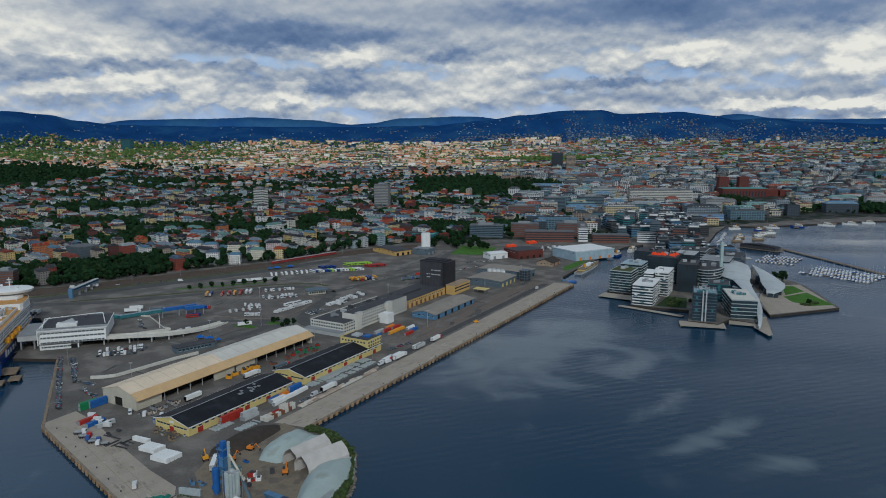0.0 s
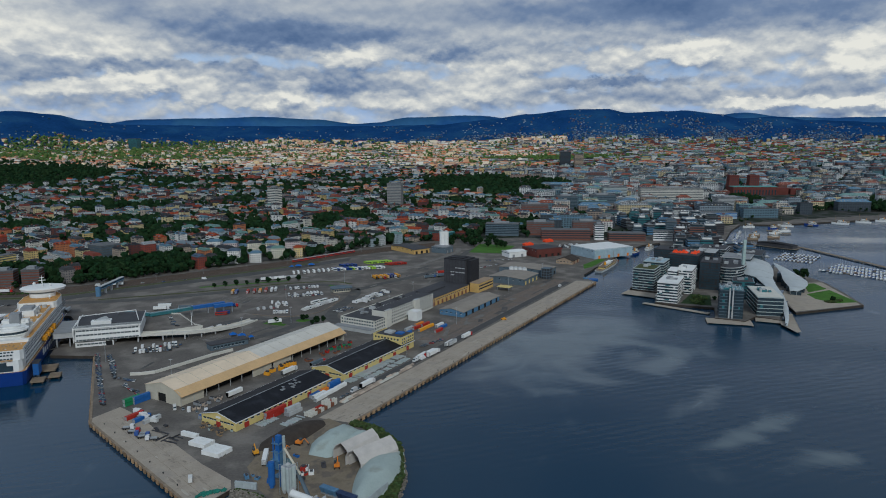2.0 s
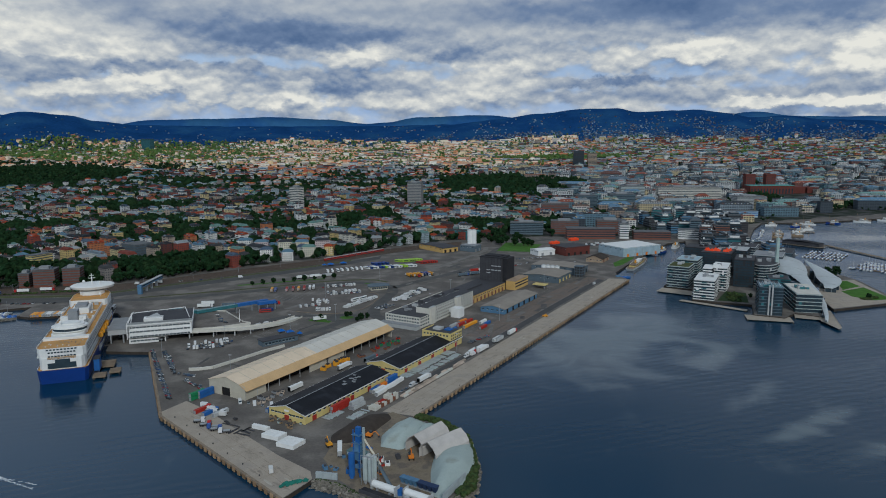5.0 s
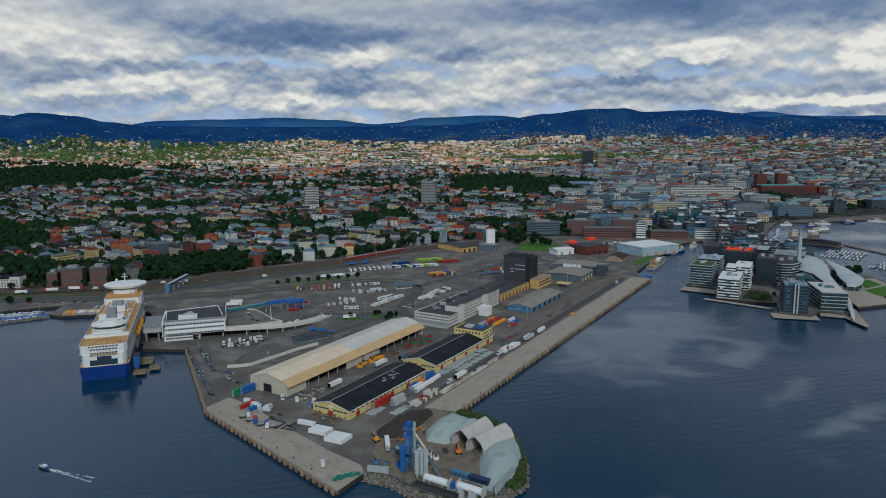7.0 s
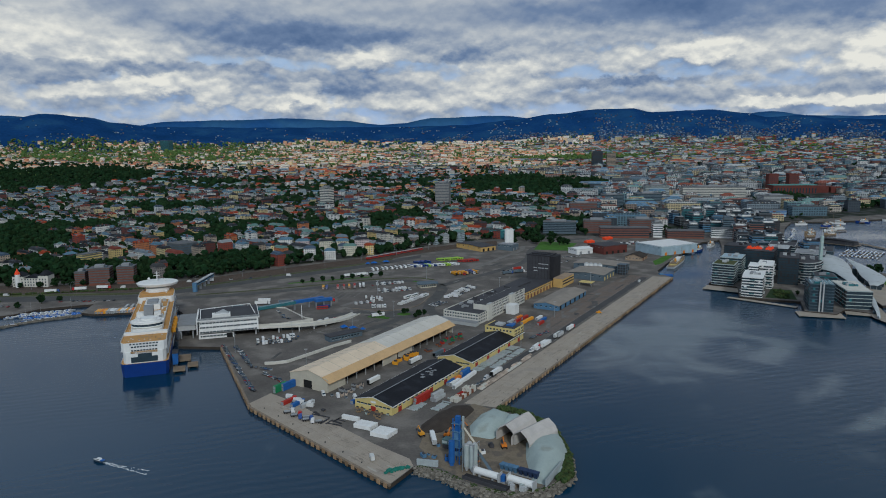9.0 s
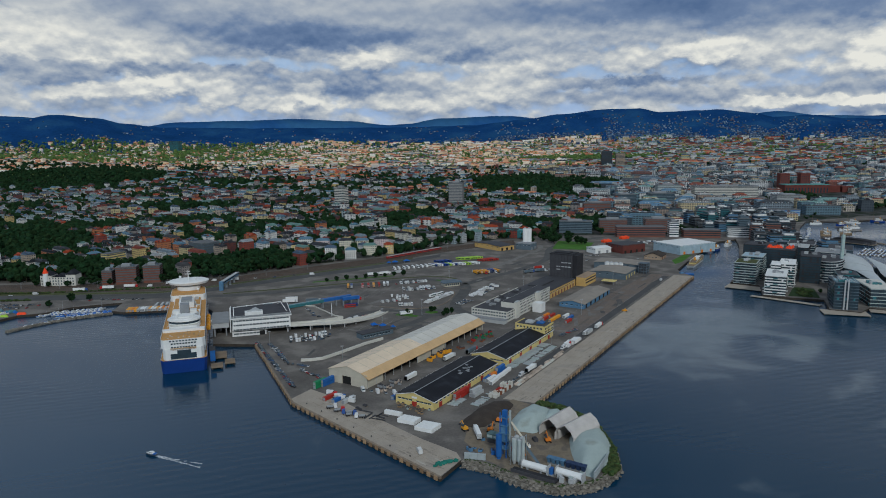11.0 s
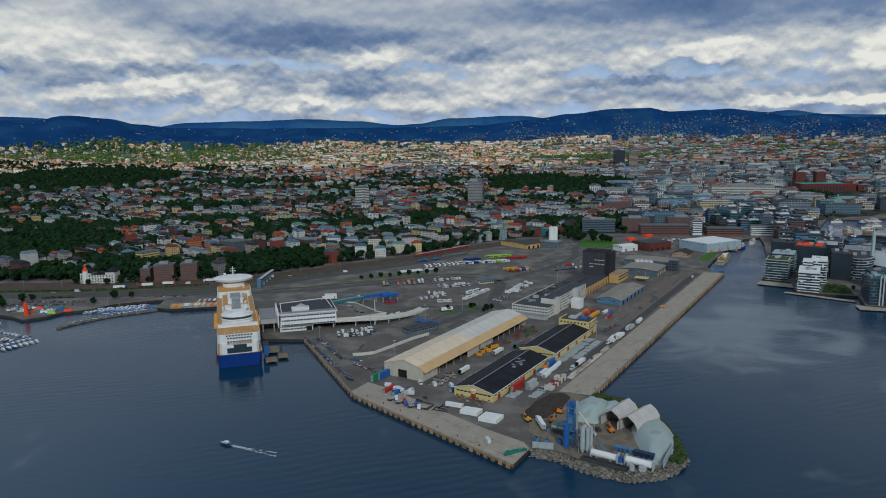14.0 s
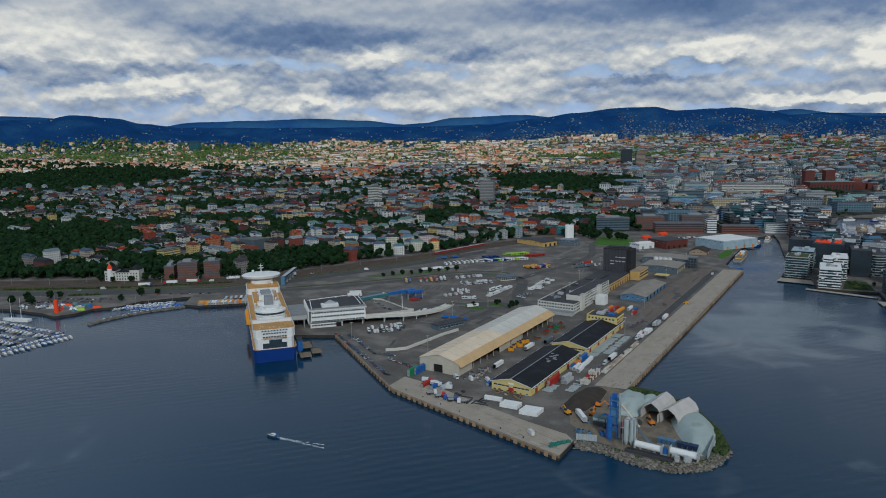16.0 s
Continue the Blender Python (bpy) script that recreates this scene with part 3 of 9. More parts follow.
        me.polygons.foreach_set("material_index", self.m)
        me.update()
        return me


def part(name, shape, parent=None, label=""):
    ob = new(name, shape.mesh(name) if isinstance(shape, Shape) else shape)
    ob.parent = parent
    return tagged(ob, label)


def thing(name, m, label, category, group=""):
    ob = new(name)
    ob.matrix_basis = m
    return tagged(ob, label, category, group)


def structure(name, shape, label=""):
    return tagged(part(name, shape), label, kind="structure")


def stuff(name, shape, label, category):
    return tagged(part(name, shape), label, category, kind="stuff")


# The pier's own axes: u along its eastern quay, v across it to the right, from the quay's southern end.
PIER = pose(-85.5, 403.4, 0, 0, 0, -28.4)


def on_pier(u, v, z=2.5, turn=0):
    p = PIER @ Vector((v, u, z))
    return pose(p.x, p.y, z, 0, 0, -28.4 + turn)


def pier_xy(u, v):
    p = PIER @ Vector((v, u, 0))
    return p.x, p.y

import mathutils
# ---- ground, water, hills ----
FRONT = [(-3000, 740), (-1500, 760), (-800, 790), (-486, 815), (-252, 1012), (-176, 1098), (-120, 1145), (0, 1205), (300, 1225), (600, 1450), (900, 1570), (3000, 1660)]


def front(x):
    return float(np.interp(x, [p[0] for p in FRONT], [p[1] for p in FRONT]))


def smooth(t):
    t = min(1.0, max(0.0, t))
    return t * t * (3 - 2 * t)


def bell(x, c, w):
    return math.exp(-0.5 * ((x - c) / w) ** 2)


NEAR_HILLS = [(-36.8, 1.56), (-34.2, 1.63), (-32.0, 1.97), (-29.6, 1.75), (-27.4, 1.30), (-25.0, 1.05), (-17.5, 0.96), (-6.2, 0.96), (-1.0, 1.07), (3.2, 1.46), (6.0, 1.85), (10.0, 2.21), (12.3, 2.22), (14.0, 1.92), (18.2, 2.02), (20.6, 1.75), (22.2, 1.38), (24.5, 1.46), (27.4, 1.16), (32.1, 0.95)]
FAR_HILLS = [(-36.8, 1.87), (-34.9, 1.82), (-32.9, 1.72), (-27.8, 0.92), (-23.8, 1.44), (-19.7, 1.54), (-14.9, 1.68), (-10.8, 1.49), (-7.6, 1.15), (-6.2, 1.24), (-3.4, 1.65), (1.8, 1.80), (6.0, 1.43), (18.6, 1.27), (22.2, 1.81), (25.2, 1.45), (28.1, 1.35), (32.8, 1.36)]


def skyline(rows, az):
    """Height in degrees of a range of hills, by the angle from +y as seen from the middle of the walk."""
    for (a0, e0), (a1, e1) in zip(rows, rows[1:]):
        if az < a1:
            return e0 + (e1 - e0) * smooth((az - a0) / (a1 - a0))
    return rows[-1][1]


def ridge(az):
    e = skyline(NEAR_HILLS, az) + 0.05 * noise.noise((az * 0.9, 0, 0)) + 0.03 * noise.noise((az * 3.1, 4, 0)) + 0.012 * noise.noise((az * 14, 9, 0))
    return 178 + 4600 * math.tan(radians(e))


def ground_height(x, y):
    t = y - front(x)
    if t < 0:
        return max(-9.0, 3.0 + 0.35 * t)
    dx, dy = x + 88, y + 27
    r, az = math.hypot(dx, dy), math.degrees(math.atan2(dx, dy))
    z = 3.0 + 0.01 * min(t, 150) + 26 * smooth((t - 40) / 1500) + 95 * smooth((r - 2300) / 2100)
    z += 3.0 * smooth(t / 400) * noise.noise((x / 400, y / 400, 0))
    if r > 3900:
        top = ridge(az)
        lift = smooth((r - 3900) / 700)
        z += (top - z) * lift ** 1.1
        z += 22 * lift * (1 - lift) * 4 * noise.noise((x / 420, y / 420, 7))
        if r > 4605:
            z = top - (r - 4605) * 1.2
    return z


def ground_sheet():
    s = Shape()
    az = [a for a in np.arange(-90, 90.01, 0.5)]
    rad = [560, 640, 700] + list(range(730, 1700, 30)) + list(range(1700, 2600, 60)) + list(range(2600, 3900, 100)) + list(range(3900, 4741, 40))
    pts = []
    for a in az:
        for r in rad:
            x, y = -88 + r * math.sin(radians(a)), -27 + r * math.cos(radians(a))
            pts.append((x, y, ground_height(x, y)))
    n = len(rad)
    near, mid, far = [], [], []
    for i in range(len(az) - 1):
        for j in range(n - 1):
            f = (i * n + j, i * n + j + 1, (i + 1) * n + j + 1, (i + 1) * n + j)
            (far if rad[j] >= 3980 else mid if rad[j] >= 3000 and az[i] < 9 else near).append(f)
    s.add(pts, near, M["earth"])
    for faces, mat in ((mid, M["garden"]), (far, M["hazed_forest_hill"])):
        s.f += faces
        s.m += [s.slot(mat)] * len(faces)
    ob = structure("ground", s, "ground rising from the harbour through the town to forested hills")
    ob.data.polygons.foreach_set("use_smooth", [True] * len(ob.data.polygons))


def far_hills():
    """The range of wooded hills behind the near one, paled by haze in its colour."""
    s = Shape()
    az = list(np.arange(-60, 60.01, 0.15))
    rows = [(4640, 0.25), (4700, 0.72), (4750, 1.0), (4800, 0.6)]
    pts = []
    for a in az:
        e = skyline(FAR_HILLS, a) + 0.035 * noise.noise((a * 0.8, 2, 3)) + 0.02 * noise.noise((a * 4, 2, 8))
        top = 178 + 4750 * math.tan(radians(e))
        for r, k in rows:
            pts.append((-88 + r * math.sin(radians(a)), -27 + r * math.cos(radians(a)), top * k + (1 - k) * 60))
    n = len(rows)
    s.add(pts, [(i * n + j, i * n + j + 1, (i + 1) * n + j + 1, (i + 1) * n + j) for i in range(len(az) - 1) for j in range(n - 1)], M["hazed_far_forest"])
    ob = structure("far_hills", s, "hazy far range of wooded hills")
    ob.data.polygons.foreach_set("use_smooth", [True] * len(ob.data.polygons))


far_hills()
ground_sheet()

sea = Shape()
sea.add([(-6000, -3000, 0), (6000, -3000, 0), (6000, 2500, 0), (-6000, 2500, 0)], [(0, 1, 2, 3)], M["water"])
structure("water", sea, "dark blue rippled harbour water")
bed = Shape()
bed.add([(-6000, -3000, -12), (6000, -3000, -12), (6000, 2600, -12), (-6000, 2600, -12)], [(0, 1, 2, 3)], M["rock"])
structure("sea_bed", bed, "rocky harbour bed under the water")


def flat_faces(outline):
    """Triangles that fill an outline, which may bend inwards."""
    n = len(outline)
    vs, _, faces, *_ = mathutils.geometry.delaunay_2d_cdt([Vector(p) for p in outline], [(i, (i + 1) % n) for i in range(n)], [], 1, 1e-4)
    return [(v.x, v.y) for v in vs], [tuple(f) for f in faces]


def slab(name, outline, top, side, z=2.5, low=-9.0, label=""):
    """Made ground with upright quay walls, over an anticlockwise outline."""
    s = Shape()
    pts, faces = flat_faces(outline)
    s.add([(x, y, z) for x, y in pts], faces, top)
    n = len(outline)
    s.add([(x, y, low) for x, y in outline] + [(x, y, z) for x, y in outline], [(i, (i + 1) % n, n + (i + 1) % n, n + i) for i in range(n)], side)
    return structure(name, s, label)


SHIP = (-352.0, 468.0)       # middle of the ferry's stern
SHIP_TURN = 21.0             # its bow points this far left of +y


def ship_xy(along, across):
    a = radians(SHIP_TURN)
    return SHIP[0] - math.sin(a) * along + math.cos(a) * across, SHIP[1] + math.cos(a) * along + math.sin(a) * across


PLANT = [(-118, 316), (-100, 298), (-82, 291), (-64, 296), (-50, 313), (-48, 337), (-53, 374), (-68, 396)]
WEST = [(-3000, 690), (-900, 650), (-690, 630), (-640, 612), (-622, 600), (-606, 612), (-598, 632), (-577, 641), (-562, 668), (-516, 690), (-508, 652), (-493, 647), (-436, 660),
        ship_xy(206, -12), ship_xy(209, 4), ship_xy(204, 16), ship_xy(188, 21), ship_xy(66, 21)]
EAST = [(152, 841), (143, 862), (144, 884), (169, 935), (226, 1042), (285, 1140), (322, 1165), (300, 1090), (262, 985), (222, 870)] + [pier_xy(u, v) for u, v in ((483, 47), (477, 80), (424, 90), (424, 117), (430, 150), (386, 157), (387, 185), (412, 192), (408, 219))] + [
        (318, 691), (338, 792), (346, 790), (326, 690), (413.5, 724), (424, 780), (432, 840), (424, 900),
        (412, 960), (425, 1020), (440, 1190), (500, 1320), (560, 1425), (616, 1411), (700, 1440), (890, 1512), (1500, 1590), (3000, 1640)]
main_land = WEST + [(-318, 536), (-249.6, 402), (-143.8, 300.2), (-132.7, 321.4)] + PLANT + [(-85.5, 403.4)] + EAST + [
    (3000, 1760), (900, 1640), (600, 1560), (300, 1300), (0, 1290), (-120, 1230), (-216, 1130), (-486, 890), (-800, 860), (-1500, 840), (-3000, 820)]
slab("pier_ground", main_land, M["asphalt"], M["shaded_quaywall"], label="asphalt port area with upright quay walls")


def paving(name, outline, mat, label, z=2.55):
    return slab(name, outline, mat, mat, z, 2.3, label)


paving("quay_apron", [pier_xy(u, v) for u, v in ((-2, -23), (2, -0.4), (496, -0.4), (492, -23))], M["concrete"], "tan concrete apron along the eastern quay")
paving("south_apron", [(-249, 402.5), (-144, 301), (-133.2, 321.5), (-136, 330), (-158, 348), (-196, 385), (-222, 412), (-243, 428), (-252, 409)], M["concrete"], "tan concrete apron along the southern quay")
paving("old_rail_yard", [pier_xy(u, v) for u, v in ((176, -60), (190, -27), (490, -27), (486, -52), (360, -60))], M["brownyard"], "brown worn paving of a former rail yard")


def ribbon(name, off0, off1, mat, label, x0=-1500, x1=20, z=2.56):
    """A strip that follows the foot of the town."""
    xs = list(range(x0, x1 + 1, 40))
    out = [(x, front(x) - off1) for x in xs] + [(x, front(x) - off0) for x in reversed(xs)]
    return paving(name, out, mat, label, z)


ribbon("railway", 16, 66, M["rail"], "brown ballasted railway tracks below the town", -1500, -40)
ribbon("verge", 68, 78, M["verge"], "dry grass verge beside the railway", -1500, -200, 2.58)
ribbon("road", 80, 106, M["road"], "grey asphalt main road along the railway", -1500, -160, 2.57)
paving("depot_lawn", [(-4, 1062), (48, 1052), (74, 1128), (16, 1150)], M["grass"], "green lawn below the town houses", 2.62)
for cx, cy, rr in ((-171, 651, 7), (-195, 640, 6)):
    paving("traffic_island", [(cx + rr * math.cos(k * 0.5236), cy + rr * 0.8 * math.sin(k * 0.5236)) for k in range(12)], M["grass"], "small round grass traffic island", 2.66)

# ---- the pier's buildings ----


def windows(parent, mesh, places, label=""):
    """Panes of one mesh at several poses."""
    for m in places:
        w = part("window", mesh, parent, label)
        w.matrix_basis = m


def pane(w, h, frame=True):
    """A dark pane in a pale frame, in the plane of x and z, facing -y."""
    s = Shape()
    s.box(-w / 2, w / 2, -0.06, 0.05, 0, h, M["glass"])
    if frame:
        s.box(-w / 2 - 0.12, w / 2 + 0.12, -0.1, 0.05, -0.14, 0, M["white"])
    return s.mesh("window")


def gable_roof(w, l, h, peak, mat, over=0.6, thick=0.35):
    """Two slopes with thickness over a plan w wide (x) and l long (y)."""
    s = Shape()
    k = peak * 2 * over / w
    left = [(-over, h - k), (w / 2, h + peak), (w / 2, h + peak + thick), (-over, h - k + thick)]
    s.extrude(left, -over, l + over, mat)
    right = [(w / 2, h + peak), (w + over, h - k), (w + over, h - k + thick), (w / 2, h + peak + thick)]
    s.extrude(right, -over, l + over, mat)
    return s


def storage_hall():
    ob = thing("storage_hall", on_pier(-33, -150.5), "long cream fabric hall with a tan fascia, one side open", "hall")
    w, l, h, peak = 35.0, 176.0, 9.4, 4.6
    s = Shape()
    for x0, x1 in ((0, 12.5), (20.5, w)):                      # front gable with its doorway
        s.box(x0, x1, 0, 0.4, 0, 6.2, M["cream_wall"])
    s.extrude([(0, 6.2), (w, 6.2), (w, h), (w / 2, h + peak), (0, h)], 0, 0.4, M["cream_wall"])
    part("front_wall", s, ob)
    s = Shape()
    s.box(12.5, 20.5, 0.9, 1.1, 0, 6.2, M["dark"])
    part("door", s, ob, "dark panel painting the shade of the open doorway")
    s = Shape()
    s.extrude([(0, 0), (w, 0), (w, h), (w / 2, h + peak), (0, h)], l - 0.4, l, M["cream_wall"])
    part("back_wall", s, ob)
    s = Shape()
    s.box(0, 0.4, 0.4, l - 0.4, 0, h, M["cream_wall"])
    part("side_wall", s, ob)
    # added sheet that darkens the open side as the shade inside would
    s = Shape()
    s.box(w - 7, w - 6.7, 0.4, l - 0.4, 0, h, M["dark"])
    part("inner_wall", s, ob, "added dark sheet painting the shade behind the open side")
    for i in (0, 3, 4):                                       # closed bays of the open side
        s = Shape()
        s.box(w - 0.5, w - 0.2, 0.5 + i * 22, 20 + i * 22, 0, h - 2.9, M["cream_wall"])
        part("side_panel", s, ob)
    for i in range(17):
        c = Shape()
        c.box(w - 0.45, w - 0.05, 0.4 + i * 10.9, 0.8 + i * 10.9, 0, h - 3.2, M["lightgrey"])
        part("column", c, ob)
    edge, drop = w - 4.5, h + peak * 2 * 4.5 / w
    s = Shape()
    s.extrude([(edge, drop), (w + 2.2, h - 2.6), (w + 2.3, h - 2.25), (edge, drop + 0.35)], -0.6, l + 0.6, M["tan"])
    part("fascia", s, ob, "tan sloping fascia along the open side")
    for y0, y1, mat, label in ((-0.6, 80, M["cream"], "cream roof membrane"), (80, l + 0.6, M["pale_roof"], "paler newer roof membrane")):
        s = Shape()
        s.extrude([(-0.4, h), (w / 2, h + peak), (w / 2, h + peak + 0.3), (-0.4, h + 0.3)], y0, y1, mat)
        s.extrude([(w / 2, h + peak), (edge, drop), (edge, drop + 0.38), (w / 2, h + peak + 0.3)], y0, y1, mat)
        part("roof", s, ob, label)
    for i in range(1, 16):
        s = Shape()
        y = i * 11.0
        s.extrude([(-0.4, h + 0.3), (w / 2, h + peak + 0.3), (edge, drop + 0.3), (edge, drop + 0.45), (w / 2, h + peak + 0.42), (-0.4, h + 0.42)], y, y + 0.25, M["cream_wall"])
        part("seam", s, ob)


storage_hall()


def warehouse(u, v, l, label, tail):
    ob = thing("warehouse", on_pier(u, v), label, "warehouse", "yellow warehouses")
    w, h, peak = 30.0, 6.0, 3.6
    s = Shape()
    s.box(0, w, 0, l, 0, h, M["yellow"])
    s.extrude([(0, h), (w, h), (w / 2, h + peak)], 0.0, 0.4, M["yellow"])
    s.extrude([(0, h), (w, h), (w / 2, h + peak)], l - 0.4, l, M["yellow"])
    part("wall", s, ob)
    part("roof", gable_roof(w, l, h, peak, M["black_roof"], 0.7), ob, "black bitumen roof with patches")
    s = Shape()
    s.box(w / 2 - 0.25, w / 2 + 0.25, -0.7, l + 0.7, h + peak + 0.3, h + peak + 0.5, M["metal"])
    part("ridge", s, ob, "pale metal ridge strip")
    for x in (-0.95, w + 0.75):
        s = Shape()
        s.box(x, x + 0.2, -0.7, l + 0.7, h - 0.5, h + 0.1, M["white"])
        part("gutter", s, ob, "white gutter")
    for sign in (1, -1):
        s = Shape()
        x0, x1 = (-0.7, w / 2) if sign > 0 else (w + 0.7, w / 2)
        k = peak * 1.4 / w
        q = [(x0, h - k), (x1, h + peak), (x1, h + peak + 0.45), (x0, h - k + 0.45)]
        s.extrude(q if sign > 0 else q[::-1], -0.8, -0.68, M["white"])
        part("verge_board", s, ob, "white verge board")
    win = pane(2.6, 1.0)
    spots = [pose(3 + 3.0 * i, 0, 3.6) for i in range(9) if i not in (4,)]
    spots += [pose(w, 4 + 5.0 * i, 3.8, 0, 0, 90) for i in range(int((l - 6) / 5))]
    windows(ob, win, spots)
    s = Shape()
    s.box(-2, 2, -0.12, 0.05, 0, 3.4, M["red"])
    for z in (0.8, 1.6, 2.4):
        s.box(-2, 2, -0.16, -0.1, z, z + 0.08, M["rust"])
    gate = s.mesh("door")
    for m in [pose(w / 2, 0, 0)] + [pose(w, y, 0, 0, 0, 90) for y in np.arange(9, l - 6, 19.5)]:
        d = part("door", gate, ob, "red gate")
        d.matrix_basis = m
    if not tail:
        s = Shape()
        s.box(w / 2 - 2, w / 2 + 2, -0.12, 0, 5.6, 6.9, M["white"])
        part("sign", s, ob, "white sign board on the gable")
        rng = random.Random(3)
        for i in range(12):                                   # panels laid on the roof
            s = Shape()
            x, y = rng.uniform(16, 22), rng.uniform(48, 70)
            z = h + peak * (1 - (x - w / 2) / (w / 2)) + 0.15
            s.box(x, x + 2.2, y, y + 1.6, z - 0.1, z + 0.25, M["grey"])
            part("roof_panel", s, ob)
    else:
        s = Shape()
        s.box(1.5, w - 0.2, l - 19, l + 0.5, h, 12.2, M["yellow"])
        part("head_building", s, ob)
        s = Shape()
        s.box(1.9, w - 0.6, l - 18.6, l + 0.1, 12.2, 12.35, M["darkgrey"])
        s.box(1.3, w, l - 19.2, l - 18.8, 12.2, 13.0, M["yellow"])
        s.box(w - 0.5, w, l - 19.2, l + 0.7, 12.2, 13.0, M["yellow"])
        s.box(1.3, 1.7, l - 19.2, l + 0.7, 12.2, 13.0, M["yellow"])
        s.box(8, 15, l - 12, l - 5, 12.35, 14.0, M["lightgrey"])
        s.box(18, 24, l - 10, l - 4, 12.35, 13.6, M["blue"])
        part("flat_roof", s, ob, "flat dark roof with parapet and blue plant")
        win2 = pane(1.6, 1.5)
        windows(ob, win2, [pose(w - 0.2, l - 17 + 3.2 * i, z, 0, 0, 90) for i in range(6) for z in (7.2, 9.9)] + [pose(4 + 3.2 * i, l - 19, z) for i in range(8) for z in (9.8,)])


warehouse(-43.5, -83, 91, "long yellow warehouse with a black roof and red gates", False)
warehouse(60, -81.5, 97, "yellow warehouse with a black roof and a taller head building", True)


def office():
    ob = thing("office_building", on_pier(177, -146), "off-white four-storey harbour office building with dark flat roofs", "office building")
    w, l, h = 38.5, 107.0, 12.5
    s = Shape()
    s.box(0, w, 0, l, 0, 10.0, M["offwhite"])
    s.box(w - 15, w, 18, l, 10.0, h + 3, M["offwhite"])
    part("wall", s, ob)
    s = Shape()
    s.box(0.6, w - 0.6, 0.6, 18, 10.0, 10.15, M["darkgrey"])
    s.box(0.6, w - 15, 18, l - 0.6, 10.0, 10.15, M["darkgrey"])
    s.box(w - 14.5, w - 0.5, 18.5, l - 0.5, h + 3, h + 3.15, M["darkgrey"])
    s.box(0, w, 0, 0.5, 10, 10.8, M["offwhite"])
    s.box(0, 0.5, 0.5, l, 10, 10.8, M["offwhite"])
    part("roof", s, ob, "dark flat roof with parapets")
    rng = random.Random(8)
    for i in range(12):
        s = Shape()
        x, y, a, b = rng.uniform(2, w - 22), rng.uniform(4, l - 12), rng.uniform(2, 7), rng.uniform(2, 6)
        s.box(x, x + a, y, y + b, 10.15, 10.15 + rng.uniform(1, 3), rng.choice((M["grey"], M["lightgrey"], M["darkgrey"])))
        part("roof_unit", s, ob)
    for y, k in ((24, 1.6), (74, 2.4)):
        s = Shape()
        s.box(w - 1, w + k, y - 5, y + 3, 0, 16.2, M["offwhite"])
        s.box(w - 1.2, w + k + 0.2, y - 5.2, y + 3.2, 16.2, 16.6, M["lightgrey"])
        part("stair_tower", s, ob)
    win = pane(1.7, 1.5)
    spots = [pose(2.2 + 2.9 * i, 0, z) for i in range(13) for z in (2.0, 5.0, 8.0)]
    spots += [pose(w, 3 + 3.4 * i, z, 0, 0, 90) for i in range(31) for z in (2.0, 5.0, 8.0)]
    spots += [pose(w, 21 + 3.4 * i, z, 0, 0, 90) for i in range(25) for z in (11.0, 13.6) if i not in (0, 1, 14, 15, 16)]
    windows(ob, win, spots)
    s = Shape()
    s.box(w + 4, w + 14, 52, 62, 0, 9.5, M["white"])
    s.box(w, w + 4, 55, 58, 4, 7, M["white"])
    part("plant_house", s, ob, "white windowless plant house")
    s = Shape()
    s.box(-2, w + 1, -7, -0.1, 0, 3.4, M["lightgrey"])
    s.box(-2.3, w + 1.3, -7.3, 0, 3.4, 3.8, M["grey"])
    part("annex", s, ob, "low grey annex")


office()


def long_store():
    ob = thing("terminal_store", on_pier(284, -147), "long low store with an ochre facade and a dark flat roof", "warehouse")
    s = Shape()
    s.box(0, 37, 0, 86, 0, 8.5, M["ochre"])
    part("wall", s, ob)
    s = Shape()
    s.box(-0.3, 37.3, 0.1, 86, 8.5, 9.0, M["darkgrey"])
    s.box(5, 20, 20, 60, 9, 10.4, M["darkgrey"])
    part("roof", s, ob, "dark flat roof")
    g = Shape()
    g.box(-1.8, 1.8, -0.1, 0.05, 0, 4.2, M["brick"])
    g = g.mesh("door")
    for i in range(9):
        d = part("door", g, ob, "brown loading door")
        d.matrix_basis = pose(37, 6 + 9 * i, 0.2, 0, 0, 90)
    windows(ob, pane(2.4, 1.1), [pose(37, 3 + 4.5 * i, 5.6, 0, 0, 90) for i in range(18)])


long_store()


def dark_tower():
    ob = thing("grain_silo", on_pier(369, -148), "dark grey windowless silo building with pale lettering bars", "silo")
    s = Shape()
    s.box(5, 33, 0, 24, 0, 36.5, M["darkgrey"])
    part("silo_body", s, ob)
    for i in range(2, 9):
        s = Shape()
        s.box(4 * i - 0.15, 4 * i + 0.15, -0.12, 0, 0.5, 36, M["charcoal"])
        part("cladding_joint", s, ob)
    s = Shape()
    s.box(4.7, 33.3, -0.3, 24.3, 36.5, 37.4, M["charcoal"])
    s.box(9, 28, 6, 18, 37.4, 38.4, M["charcoal"])
    part("roof", s, ob)
    s = Shape()
    s.box(33, 38.5, 4, 25, 0, 36.0, M["charcoal"])
    part("stair_tower", s, ob, "charcoal stair tower")
    s = Shape()
    s.box(38.5, 50, 2, 40, 0, 10.5, M["ochre"])
    s.box(38.3, 50.3, 1.8, 40.2, 10.5, 11.1, M["tanwall"])
    for z in (3.4, 6.8):
        s.box(50, 50.12, 3, 39, z, z + 1.4, M["glass"])
    part("annex", s, ob, "ochre annex with window bands")
